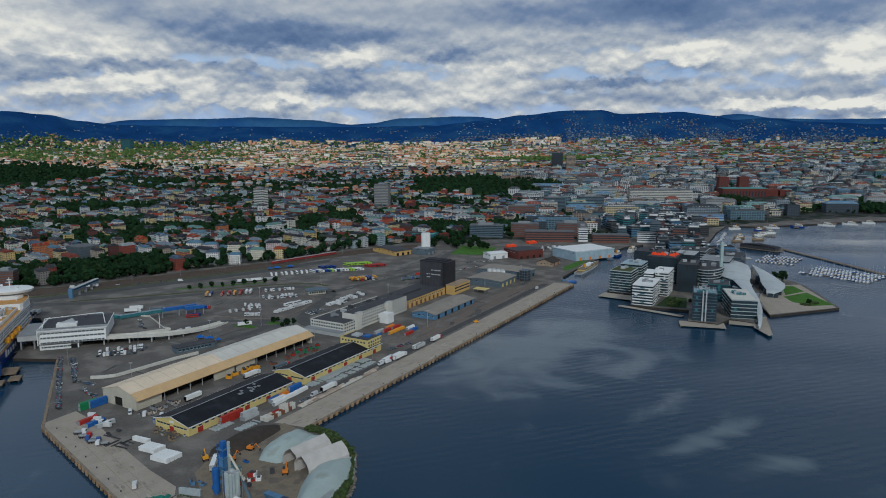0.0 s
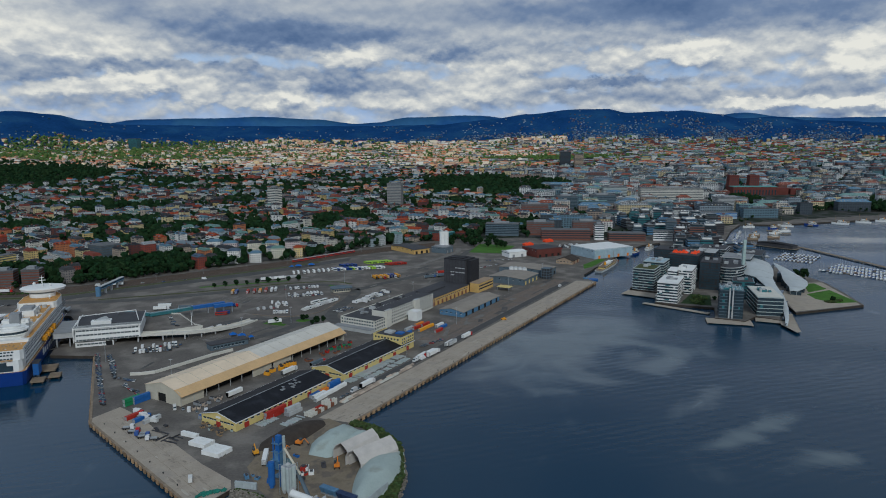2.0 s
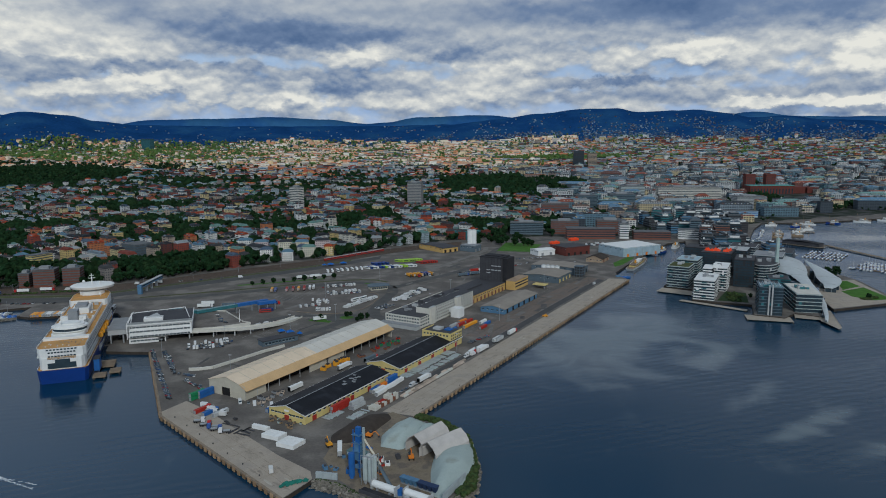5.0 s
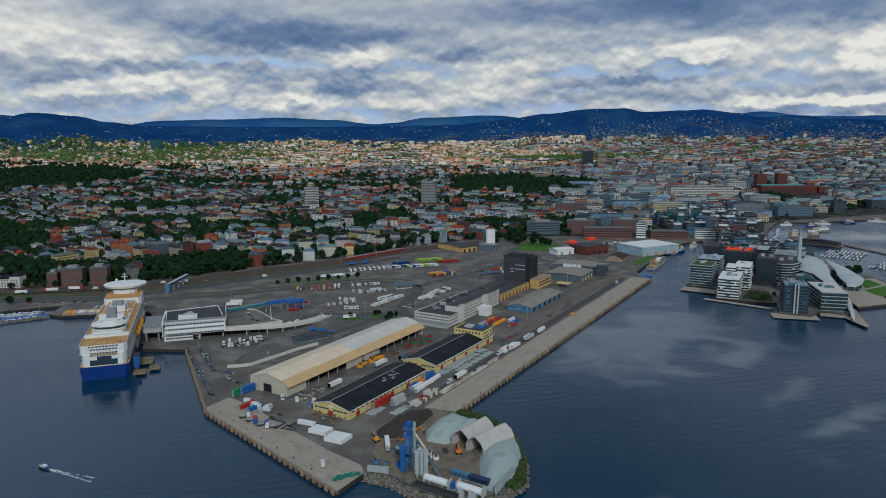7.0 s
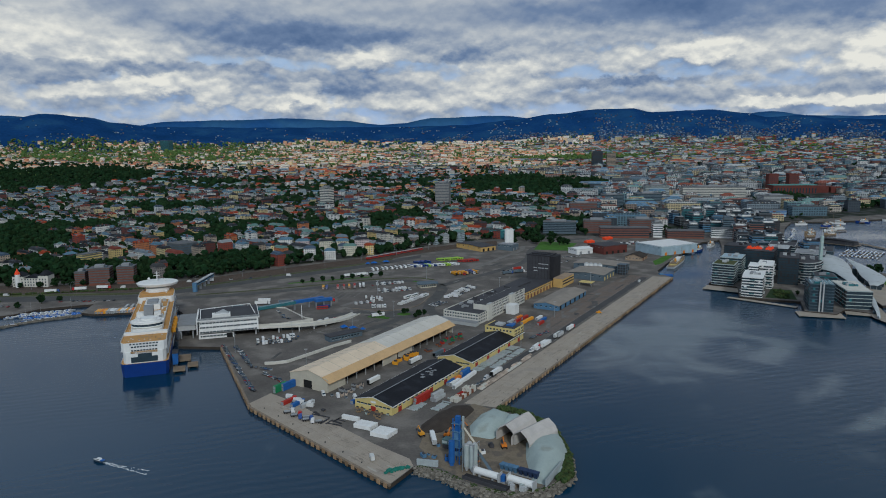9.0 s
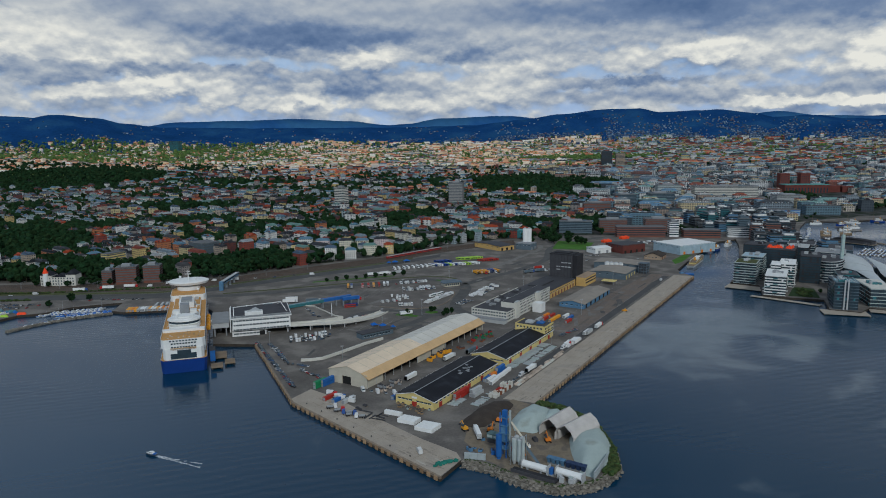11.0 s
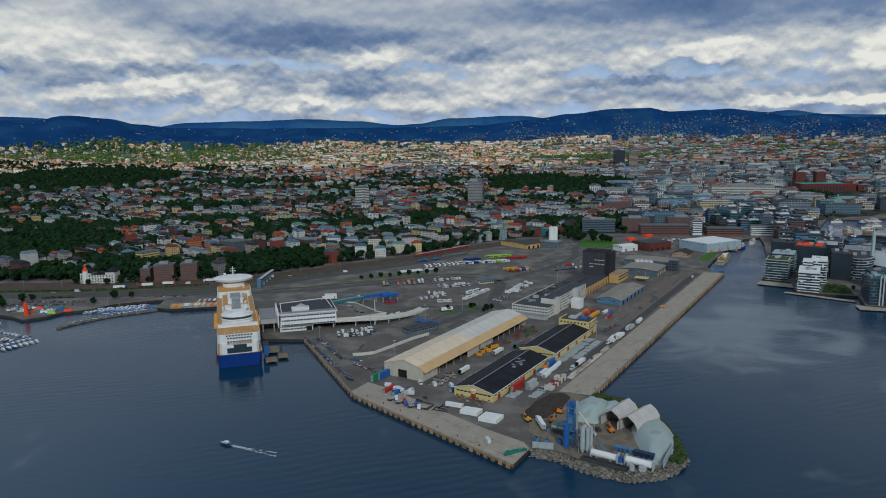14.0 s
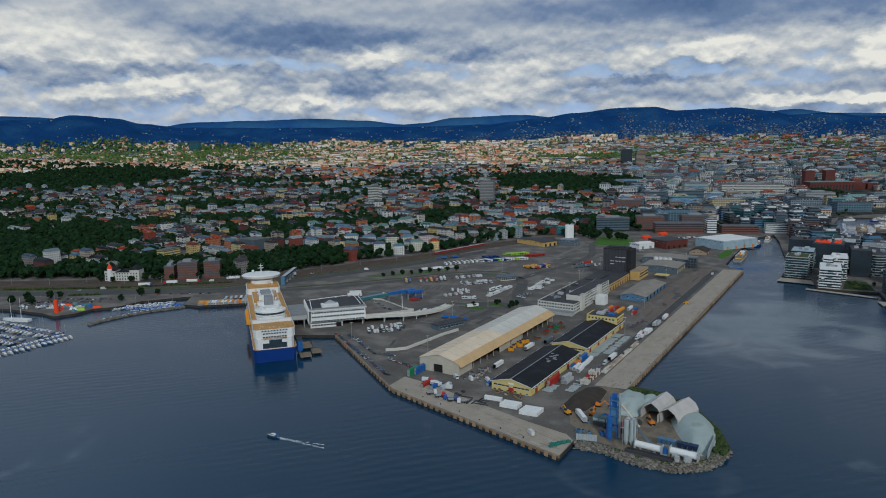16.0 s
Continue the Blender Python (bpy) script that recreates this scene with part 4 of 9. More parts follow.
    for x, z, a in ((20, 26.5, 3.2), (24, 26.5, 4), (28.6, 26.5, 4), (14, 21.5, 2.4), (17, 21.5, 1.5), (20, 21.5, 4.2), (25, 21.5, 2.5), (28.5, 21.5, 4.0), (14, 18, 5)):
        b = Shape()
        b.box(x, x + a, -0.22, -0.12, z, z + 1.1, M["lightgrey"])
        part("lettering_bar", b, ob, "pale unreadable lettering")


dark_tower()


def low_shed(name, m, w, l, h, peak, wall, roof, label, doors=0, doormat=None):
    ob = thing(name, m, label, "shed")
    s = Shape()
    s.box(0, w, 0, l, 0, h, wall)
    if peak:
        s.extrude([(0, h), (w, h), (w / 2, h + peak)], 0.0, 0.3, wall)
        s.extrude([(0, h), (w, h), (w / 2, h + peak)], l - 0.3, l, wall)
    part("wall", s, ob)
    if peak:
        part("roof", gable_roof(w, l, h, peak, roof, 0.8), ob)
    else:
        s = Shape()
        s.box(-0.4, w + 0.4, -0.4, l + 0.4, h, h + 0.5, roof)
        s.box(-0.4, w + 0.4, -0.4, 0.1, h + 0.5, h + 0.9, wall)
        s.box(w - 0.1, w + 0.4, 0.1, l + 0.4, h + 0.5, h + 0.9, wall)
        part("roof", s, ob)
    for i in range(doors):
        d = Shape()
        y = (i + 0.5) * l / doors
        d.box(w - 0.05, w + 0.12, y - 2, y + 2, 0, min(4.4, h - 0.6), doormat or M["grey"])
        part("door", d, ob)
    windows(ob, pane(2.2, 1.0), [pose((i + 0.5) * w / 5, 0, h - 2.2) for i in range(5)])
    return ob


low_shed("blue_shed", on_pier(264, -88), 27, 84, 5.2, 2.6, M["steelblue"], M["shedroof"], "blue open-sided shed with a grey-brown roof", 6, M["dark"])
low_shed("grey_shed", on_pier(432, -114), 46, 46, 7.5, 1.8, M["bluegrey"], M["shedroof"], "grey cargo shed with a shallow roof", 4, M["yellow"])
low_shed("grey_shed", on_pier(490, -128), 66, 34, 9.0, 1.5, M["bluegrey"], M["shedroof"], "long grey cargo shed beside silos", 3, M["dark"])
low_shed("event_hall", pose(153, 1050, 2.5, 0, 0, -60), 55, 74, 13, 0, M["paleblue"], M["white"], "pale blue hall with a white flat roof and a coloured mural", 4, M["orange"])
low_shed("brick_store", pose(78, 1046, 2.5, 0, 0, -59), 38, 46, 12, 0, M["redbrick"], M["darkgrey"], "red brick store with a dark flat roof", 4, M["dark"])
low_shed("white_hall", pose(46, 1032, 2.5, 0, 0, -62), 22, 30, 8, 1.5, M["white"], M["white"], "small white hall with a shallow roof", 2)
low_shed("teal_shed", pose(-72, 1190, 3, 0, 0, -24), 38, 26, 14, 0, M["teal"], M["tealroof"], "teal clad industrial shed", 2)
low_shed("rail_depot", pose(-128, 1088, 2.5, 0, 0, -50), 62, 30, 7, 1.5, M["ochre"], M["darkgrey"], "ochre rail depot with a dark roof", 3, M["dark"])
low_shed("bluegrey_store", pose(-62, 1062, 2.5, 0, 0, -30), 26, 22, 9, 0, M["bluegrey"], M["grey"], "blue-grey store beside the white silo", 2)


def silo_pair(m, r, h, label, n=3, gap=1.9):
    ob = thing("silo_group", m, label, "silo")
    for i in range(n):
        s = Shape()
        s.tube((i * r * gap, 0, 0), (i * r * gap, 0, h), r, r, M["white"], 16)
        s.tube((i * r * gap, 0, h), (i * r * gap, 0, h + r * 0.4), r * 1.02, r * 0.3, M["lightgrey"], 16)
        part("silo", s, ob)
    return ob


silo_pair(pose(-46, 1078, 2.5), 4.0, 31, "tall white concrete twin silo", 2, 1.6)
silo_pair(on_pier(484, -108), 3.2, 11, "row of pale steel silos", 4)


def gate_shed():
    ob = thing("gate_building", pose(-226, 551, 2.5, 0, 0, 41), "low grey gate building on the port asphalt", "building")
    s = Shape()
    s.box(0, 33, 0, 10, 0, 4.6, M["bluegrey"])
    part("wall", s, ob)
    s = Shape()
    s.box(-0.6, 33.6, -0.8, 10.8, 4.6, 5.2, M["darkgrey"])
    part("roof", s, ob, "dark flat roof")
    windows(ob, pane(2.2, 1.6), [pose(3 + 3.2 * i, 0, 1.6) for i in range(9)])


gate_shed()


def terminal():
    ob = thing("ferry_terminal", pose(-345.5, 556.5, 2.5, 0, 0, 20), "white ferry terminal with window bands and a dark flat roof", "terminal building")
    w, l = 52.0, 58.0
    for i, (z, d, x1) in enumerate(((0, 1.5, 30), (4.2, -0.5, w), (8.4, 0, w), (12.2, 0.6, w))):
        s = Shape()
        s.box(0 + i * 0.4, x1, d, l - 3 * i, z + 1.5 if i == 1 else z, z + 4.15, M["white"])
        part("storey", s, ob)
        b = Shape()
        b.box(1.5, x1 - 1.5, d - 0.15, d + 0.1, z + 1.7, z + 3.0, M["bandgrey"])
        for k in range(int(x1 / 3.0) - 1):
            b.box(3 + 3.0 * k, 3.35 + 3.0 * k, d - 0.25, d - 0.12, z + 1.4, z + 3.3, M["white"])
        part("window_band", b, ob)
    s = Shape()
    s.box(-0.5, w + 0.8, 0, l - 8, 16.35, 16.8, M["darkgrey"])
    s.box(-0.8, w + 1.1, -0.5, 0.2, 16.35, 17.4, M["white"])
    s.box(-0.8, -0.2, 0.2, l - 8, 16.35, 17.4, M["white"])
    s.box(w + 0.7, w + 1.2, 0.2, l - 8, 16.35, 17.4, M["white"])
    part("roof", s, ob, "dark roof with white parapet")
    s = Shape()
    s.box(12, 28, 10, 18, 16.8, 19.6, M["white"])
    s.prism([(14, 13), (27, 12.5), (22, 27)], 19.6, 20.3, M["lightgrey"])
    part("roof_house", s, ob)
    for a, b in (((2, 44, 17), (2, 20, 23)), ((2, 20, 23), (2, 4, 17.2)), ((2, 20, 23), (46, 34, 22)), ((46, 34, 22), (50, 14, 17)), ((46, 34, 22), (44, 48, 17)), ((14, 46, 17), (14, 26, 22.6)), ((30, 48, 17), (30, 29, 22.3))):
        s = Shape()
        s.tube(a, b, 0.35, 0.35, M["white"], 6)
        part("roof_frame", s, ob, "white tubular roof frame")
    for y in (-0.4, 4):
        s = Shape()
        s.box(-0.6, w + 1.0, y, y + 0.12, 17.4, 18.3, M["metal"])
        part("railing", s, ob)
    s = Shape()
    for i in range(9):
        s.box(-1.6, -0.8, 2 + i * 5.2, 3.2 + i * 5.2, 4, 17.5, M["white"])
    part("fin_row", s, ob, "white vertical fins")
    s = Shape()
    s.box(24, 29, 1.2, 1.6, 0, 4, M["dark"])
    part("gateway", s, ob, "dark gateway")
    s = Shape()
    s.box(-17, -2.5, 6, 48, 8, 12.5, M["lightgrey"])
    s.box(-17.4, -2.2, 5.6, 48.4, 12.5, 13, M["grey"])
    s.box(-25, -17, 18, 23, 8.5, 12.3, M["white"])
    for x, y in ((-15, 8), (-5, 8), (-15, 44), (-5, 44), (-10, 26)):
        s.box(x - 0.6, x + 0.6, y - 0.6, y + 0.6, 0, 8, M["grey"])
    part("boarding_hall", s, ob, "grey boarding hall on columns")


terminal()


def viaduct():
    """The raised ramp that curves away from the terminal."""
    ob = thing("vehicle_ramp", pose(0, 0, 0), "white concrete vehicle ramp on columns curving to the ground", "ramp")
    pts = [(-320, 573, 8.2), (-300, 580, 8.2), (-280, 585, 8.2), (-262, 589, 8.0), (-250, 597, 7.0), (-241, 607, 5.8), (-233, 620, 4.4), (-226, 636, 3.2), (-220, 652, 2.6)]
    s = Shape()
    v = []
    for i, (x, y, z) in enumerate(pts):
        d = (Vector(pts[min(i + 1, len(pts) - 1)]) - Vector(pts[max(i - 1, 0)])).normalized()
        for a, b in ((-4.8, -0.9), (-4.8, 1.3), (-4.4, 1.3), (-4.4, 0), (4.4, 0), (4.4, 1.3), (4.8, 1.3), (4.8, -0.9)):
            v.append((x + d.y * a, y - d.x * a, z + b))
    s.add(v, [(8 * i + j, 8 * i + (j + 1) % 8, 8 * i + 8 + (j + 1) % 8, 8 * i + 8 + j) for i in range(len(pts) - 1) for j in range(8)], M["offwhite"])
    part("deck", s, ob)
    for x, y, z in pts[:6]:
        for k in (-3.5, 3.5):
            c = Shape()
            c.box(x - 0.5, x + 0.5, y + k - 0.5, y + k + 0.5, 2.5, z - 0.8, M["lightgrey"])
            part("column", c, ob)
    s = Shape()
    s.box(-292, -262, 592, 593, 2.5, 6.6, M["glass"])
    part("arcade", s, ob, "glazed arcade under the ramp")


viaduct()


def curb_wall(name, pts, h, t, mat, label):
    ob = thing(name, pose(0, 0, 2.5), label, "wall")
    for (x0, y0), (x1, y1) in zip(pts, pts[1:]):
        s = Shape()
        d = Vector((x1 - x0, y1 - y0, 0))
        a = math.degrees(math.atan2(d.y, d.x))
        s.box(0, d.length, -t / 2, t / 2, 0, h, mat, pose(x0, y0, 0, 0, 0, a))
        part("wall_length", s, ob)


curb_wall("barrier_wall", [(-266, 490), (-258, 491), (-249, 495), (-236, 514), (-221, 537), (-208, 552)], 2.2, 1.4, M["offwhite"], "low pale concrete barrier across the port asphalt")


def gangway():
    """Blue and teal loading bridges behind the terminal."""
    for (x0, y0, x1, y1, mat, label) in ((-318, 640, -287, 668, M["teal"], "teal covered loading bridge"), (-289, 668, -262, 690, M["blue"], "blue covered loading bridge"), (-345, 648, -318, 642, M["teal"], "teal covered pipe bridge"), (-268, 676, -252, 686, M["blue"], "blue covered loading bridge")):
        d = Vector((x1 - x0, y1 - y0, 0))
        ob = thing("loading_bridge", pose(x0, y0, 2.5, 0, 0, math.degrees(math.atan2(d.y, d.x))), label, "bridge")
        s = Shape()
        s.box(0, d.length, -2.2, 2.2, 6.4, 9.5, mat)
        part("body", s, ob)
        for x in (1, d.length / 2, d.length - 1):
            c = Shape()
            c.box(x - 0.4, x + 0.4, -1.6, 1.6, 0, 6.4, M["grey"])
            part("trestle", c, ob)


gangway()


FOOTBRIDGE = (-428, 754, -430, 814)      # from, to


def footbridge():
    """The covered blue footbridge that climbs over the railway."""
    x0, y0, x1, y1 = FOOTBRIDGE
    d = Vector((x1 - x0, y1 - y0, 0))
    ob = thing("footbridge", pose(x0, y0, 2.5, 0, 0, math.degrees(math.atan2(d.y, d.x))), "covered blue-grey steel footbridge over the railway", "bridge")
    s = Shape()
    s.box(0, d.length, -1.8, 1.8, 7.0, 10.2, M["steelblue"])
    part("tube", s, ob)
    s = Shape()
    s.box(-0.3, d.length + 0.3, -2.1, 2.1, 10.2, 10.6, M["lightgrey"])
    part("roof", s, ob)
    s = Shape()
    s.box(0.6, d.length - 0.6, -1.86, 1.86, 8.2, 9.4, M["glass"])
    part("window_band", s, ob)
    for k in range(5):
        c = Shape()
        x = 1 + k * (d.length - 2) / 4
        c.box(x - 0.4, x + 0.4, -1.4, 1.4, 0, 7.0, M["grey"])
        part("pier", c, ob)
    s = Shape()
    s.box(-3.5, 0.2, -2.2, 2.2, 0, 10.8, M["steelblue"])
    part("stair_tower", s, ob, "faded blue stair tower")


footbridge()


def ferry():
    ob = thing("ferry", pose(SHIP[0], SHIP[1], 0, 0, 0, SHIP_TURN), "large white car ferry with a navy hull and ochre decks, moored", "ship")
    b = 17.3

    def plan(k, y0, y1, bow=44):
        """Outline of a deck: flat stern, straight sides, tapered bow."""
        side = [(k, y0 + 3), (k, y1 - bow), (k * 0.86, y1 - bow * 0.55), (k * 0.5, y1 - bow * 0.18), (0, y1)]
        return [(-k + 2, y0), (k - 2, y0)] + side + [(-x, y) for x, y in side[-2::-1]]

    s = Shape()
    low, high = plan(b - 1.2, 1.5, 196, 56), plan(b, 0, 205, 50)
    n = len(low)
    s.add([(x, y, -3) for x, y in low] + [(x, y, 10.6) for x, y in high], [(i, (i + 1) % n, n + (i + 1) % n, n + i) for i in range(n)] + [tuple(range(n, 2 * n))], M["navy"])
    part("hull", s, ob, "navy blue hull")
    for i, w in enumerate((5, 4, 3, 5, 4, 7, 4, 3, 5)):
        s = Shape()
        y = 62 + i * 8
        s.box(b - 0.25, b + 0.06, y, y + w, 4.5, 4.5 + (6 if i in (0, 5) else 4), M["white"])
        part("lettering_bar", s, ob, "white unreadable hull lettering")
    s = Shape()
    s.prism(plan(b - 2.2, 1.0, 198, 40), 10.6, 19.5, M["white"])
    s.prism(plan(b - 1.0, 2.0, 192, 28), 19.5, 26.5, M["white"])
    s.prism(plan(b - 1.4, 138, 190, 24), 26.5, 32.5, M["white"])
    part("superstructure", s, ob)
    s = Shape()
    s.prism(plan(b - 0.25, 0.6, 200, 46), 10.6, 10.75, M["orange_deck"])
    s.prism(plan(b - 1.8, 139, 188, 22), 32.5, 32.65, M["orange_deck"])
    part("promenade_deck", s, ob, "ochre promenade deck round the hull")
    for y in range(4, 176, 12):
        s = Shape()
        for side in (-1, 1):
            s.box(side * (b - 0.35) - 0.08, side * (b - 0.35) + 0.08, y, y + 11.6, 11.7, 11.85, M["white"])
            s.box(side * (b - 0.35) - 0.1, side * (b - 0.35) + 0.1, y, y + 0.25, 10.75, 11.7, M["white"])
        part("railing", s, ob)
    bal = Shape()
    bal.box(b - 2.4, b - 0.9, 0, 4.6, 0, 0.25, M["white"])
    bal.box(b - 2.3, b - 2.05, 0.3, 4.3, 0.3, 1.7, M["grey"])
    bal = bal.mesh("balcony")
    for i in range(27):
        for z in (12.6, 15.4):
            w = part("balcony", bal, ob, "dark cabin balcony")
            w.location = (0, 14 + i * 5.6, z)
    pane_row = Shape()
    for k in range(6):
        pane_row.box(b - 1.1, b - 0.88, k * 4.6, k * 4.6 + 3.4, 0, 1.2, M["grey"])
    pane_row = pane_row.mesh("window_row")
    for i in range(6):
        for z in (20.6, 22.6, 24.6):
            w = part("window_row", pane_row, ob, "row of grey cabin windows")
            w.location = (0, 10 + i * 28.5, z)
    for z, x0, x1 in ((22.8, -9, 9), (20.0, -9, 9), (25.0, -10, 10)):
        for i in range(9):
            s = Shape()
            x = x0 + i * (x1 - x0) / 8.5
            s.box(x, x + 1.5, 1.7, 2.1, z, z + 1.0, M["glass"])
            part("stern_window", s, ob)
    s = Shape()
    s.box(-9.5, 9.5, 0.7, 1.2, 11.4, 15.6, M["glass"])
    s.box(-4.5, 5.5, 0.7, 1.2, 15.6, 18.2, M["glass"])
    part("stern_glazing", s, ob, "dark stern windows")
    s = Shape()
    s.box(-9.5, 9.5, 1.0, 2.2, 18.4, 19.7, M["orange_deck"])
    part("stern_gallery", s, ob, "ochre stern gallery")
    s = Shape()
    s.prism(plan(b - 0.9, 3.0, 182, 40), 26.5, 26.7, M["orange_deck"])
    part("upper_deck", s, ob, "ochre upper deck")
    s = Shape()
    s.box(-b + 1.4, b - 1.4, 24, 29, 26.7, 28.6, M["white"])
    part("deck_screen", s, ob)
    s = Shape()
    s.prism(plan(b - 5.6, 30, 160, 14), 26.7, 29.6, M["white"])
    part("deck_house", s, ob)
    s = Shape()
    s.prism(plan(b - 6.0, 31, 86, 8), 29.6, 29.75, M["offwhite"])
    s.prism(plan(b - 6.0, 86, 158, 8), 29.6, 29.75, M["orange_deck"])
    part("sun_deck", s, ob, "pale and ochre sun deck")
    for y0, y1 in ((74, 84),):
        for x0, x1 in ((-10.5, -6.5), (6.5, 10.5)):
            s = Shape()
            s.box(x0, x1, y0, y1, 29.75, 29.95, M["orange_deck"])
            part("deck_panel", s, ob, "ochre deck panel")
    for x in (-b + 0.9, b - 1.1):
        for z0, y0, y1 in ((26.7, 4, 150), (19.6, 3, 8)):
            s = Shape()
            s.box(x, x + 0.2, y0, y1, z0, z0 + 1.3, M["white"])
            part("bulwark", s, ob)
    s = Shape()
    ring = [(math.cos(a) * 12.5, 43 + math.sin(a) * 10.0) for a in np.arange(0, 6.28, 0.35)]
    grow = lambda k: [(x * k, 43 + (y - 43) * k) for x, y in ring]
    s.prism(grow(1.0), 26.75, 30.4, M["white"])
    s.prism(grow(0.98), 30.4, 32.4, M["glass"])
    s.prism(grow(1.05), 32.4, 33.6, M["white"])
    s.prism(grow(0.86), 33.6, 34.6, M["white"])
    s.prism(grow(0.6), 34.6, 36.0, M["white"])
    part("aft_lounge", s, ob, "round glazed aft lounge")
    rng = random.Random(12)
    for i in range(44):
        s = Shape()
        x, y = rng.uniform(-10, 8.5), 54 + i * 2.3
        s.box(x, x + rng.uniform(1.0, 3.4), y, y + rng.uniform(1.2, 3.6), 29.75, 29.75 + rng.uniform(0.6, 2.8), rng.choice((M["white"], M["white"], M["offwhite"], M["lightgrey"], M["grey"], M["orange_deck"])))
        part("deck_unit", s, ob)
    s = Shape()
    s.box(-8, 8, 56, 70, 29.75, 33.0, M["white"])
    s.box(-3.6, 3.6, 58, 68, 33.0, 41.0, M["grey"])
    s.box(-9.5, -4, 60, 66, 33.0, 36.0, M["white"])
    s.box(4, 9.5, 60, 66, 33.0, 36.0, M["white"])
    part("casing", s, ob)
    s = Shape()
    s.box(-6.5, 6.5, 96, 116, 29.75, 34.5, M["white"])
    s.box(-4.5, 4.5, 99, 113, 34.5, 36.5, M["grey"])
    part("funnel", s, ob)
    s = Shape()
    s.prism([(math.cos(a) * 11, 168 + math.sin(a) * 11) for a in np.arange(0, 6.28, 0.4)], 26.7, 36.0, M["white"])
    part("lounge_neck", s, ob)
    s = Shape()
    disc = [(math.cos(a) * 19.5, 172 + math.sin(a) * 15.5) for a in np.arange(0, 6.28, 0.26)]
    m = len(disc)
    rows = [(0.45, 32.5), (0.55, 36.0), (0.94, 38.0), (1.0, 40.2), (0.93, 41.0), (0.3, 41.6)]
    v = [(x * k, 172 + (y - 172) * k, z) for k, z in rows for x, y in disc]
    f = [(r * m + i, r * m + (i + 1) % m, (r + 1) * m + (i + 1) % m, (r + 1) * m + i) for r in range(len(rows) - 1) for i in range(m)]
    s.add(v, f + [tuple(range((len(rows) - 1) * m, len(rows) * m))], M["white"])
    part("observation_lounge", s, ob, "white saucer-shaped top lounge")
    s = Shape()
    s.box(-13, 13, 146, 160, 29.75, 32.5, M["white"])
    s.box(-13.2, 13.2, 150, 152, 32.5, 33.6, M["orange_deck"])
    part("bridge_block", s, ob)
    boat = Shape()
    boat.prism([(-1.7, 1), (1.7, 1), (1.9, 5), (1.3, 9), (0, 11), (-1.3, 9), (-1.9, 5)], 0, 2.6, M["lifeboat"])
    boat.box(-1.2, 1.2, 3, 8, 2.6, 3.6, M["lifeboat"])
    boat = boat.mesh("lifeboat")
    for side in (-1, 1):
        for i in range(4):
            lb = part("lifeboat", boat, ob, "orange lifeboat")
            lb.location = (side * (b + 0.6), 66 + i * 12.5, 15.2)
    s = Shape()
    s.tube((0, 170, 41.5), (0, 170, 52), 0.6, 0.2, M["white"], 6)
    s.box(-3, 3, 169.7, 170.3, 47, 47.5, M["white"])
    s.box(-2, 2, 169.7, 170.3, 49.5, 49.9, M["white"])
    part("mast", s, ob, "white radar mast")
    for x, y, r in ((-8, 176, 1.5), (7, 168, 1.2), (-5, 36, 1.3), (6, 60, 1.1), (9, 150, 1.4)):
        s = Shape()
        z = 41.2 if y > 165 else 36.0 if y < 40 else 33.0
        s.tube((x, y, z), (x, y, z + 1.0), 0.3, 0.3, M["white"], 6)
        s.blob((x, y, z + 1 + r * 0.8), r, M["white"], rng, 1.0, 0.02)
        part("radar_dome", s, ob, "white radar dome")
    for x in (-12, -6, 0, 6, 12):
        s = Shape()
        s.tube((x, 27, 26.7), (x, 27, 31.5), 0.15, 0.1, M["white"], 5)
        part("deck_lamp", s, ob)
    for i in range(24):
        s = Shape()
        x, y = rng.uniform(-13.5, 13), rng.uniform(5, 22)
        s.box(x, x + 0.7, y, y + 1.9, 26.7, 27.1, rng.choice((M["offwhite"], M["tanwall"], M["timber"])))
        part("deck_chair", s, ob)


ferry()


def dolphins():
    for along, across, a, b in ((4, 24, 9, 10), (12, 34, 8, 10), (32, 26, 12, 16)):
        x, y = ship_xy(along, across)
        ob = thing("mooring_platform", pose(x, y, 0, 0, 0, SHIP_TURN), "weathered concrete mooring platform beside the ferry", "platform", "mooring platforms")
        s = Shape()
        s.box(-a / 2, a / 2, -b / 2, b / 2, 1.4, 2.6, M["timberdeck"])
        part("deck", s, ob)
        for px in (-a / 2 + 1, a / 2 - 1):
            for py in (-b / 2 + 1, b / 2 - 1):
                c = Shape()
                c.tube((px, py, -9), (px, py, 1.5), 0.6, 0.6, M["shaded_quaywall"], 8)
                part("pile", c, ob)
    x, y = ship_xy(18, 21)
    ob = thing("ship_ramp", pose(x, y, 2.6, 0, 0, SHIP_TURN), "blue steel link tower beside the ferry", "ramp")
    s = Shape()
    s.box(-2, 2, -4, 6, 0, 9, M["blue"])
    s.box(-2.3, 2.3, -4.3, 6.3, 9, 9.6, M["darkgrey"])
    part("tower", s, ob)
    c = Shape()
    c.tube((0, 1, -11), (0, 1, 0), 1.2, 1.2, M["grey"], 10)
    part("leg", c, ob)


dolphins()


def quay_details():
    """Fenders on the quay faces, kerb beams and bollards."""
    fender = Shape()
    fender.box(-1.25, 1.25, -0.5, 0.1, -2.0, 0.45, M["fender"])
    fender = fender.mesh("fender")
    runs = [((-85.5, 403.4), (152, 841), 88), ((-249.6, 402), (-143.8, 300.2), 26), ((-318, 536), (-249.6, 402), 22)]
    for n, ((x0, y0), (x1, y1), count) in enumerate(runs):
        d = Vector((x1 - x0, y1 - y0, 0))
        a = math.degrees(math.atan2(d.y, d.x))
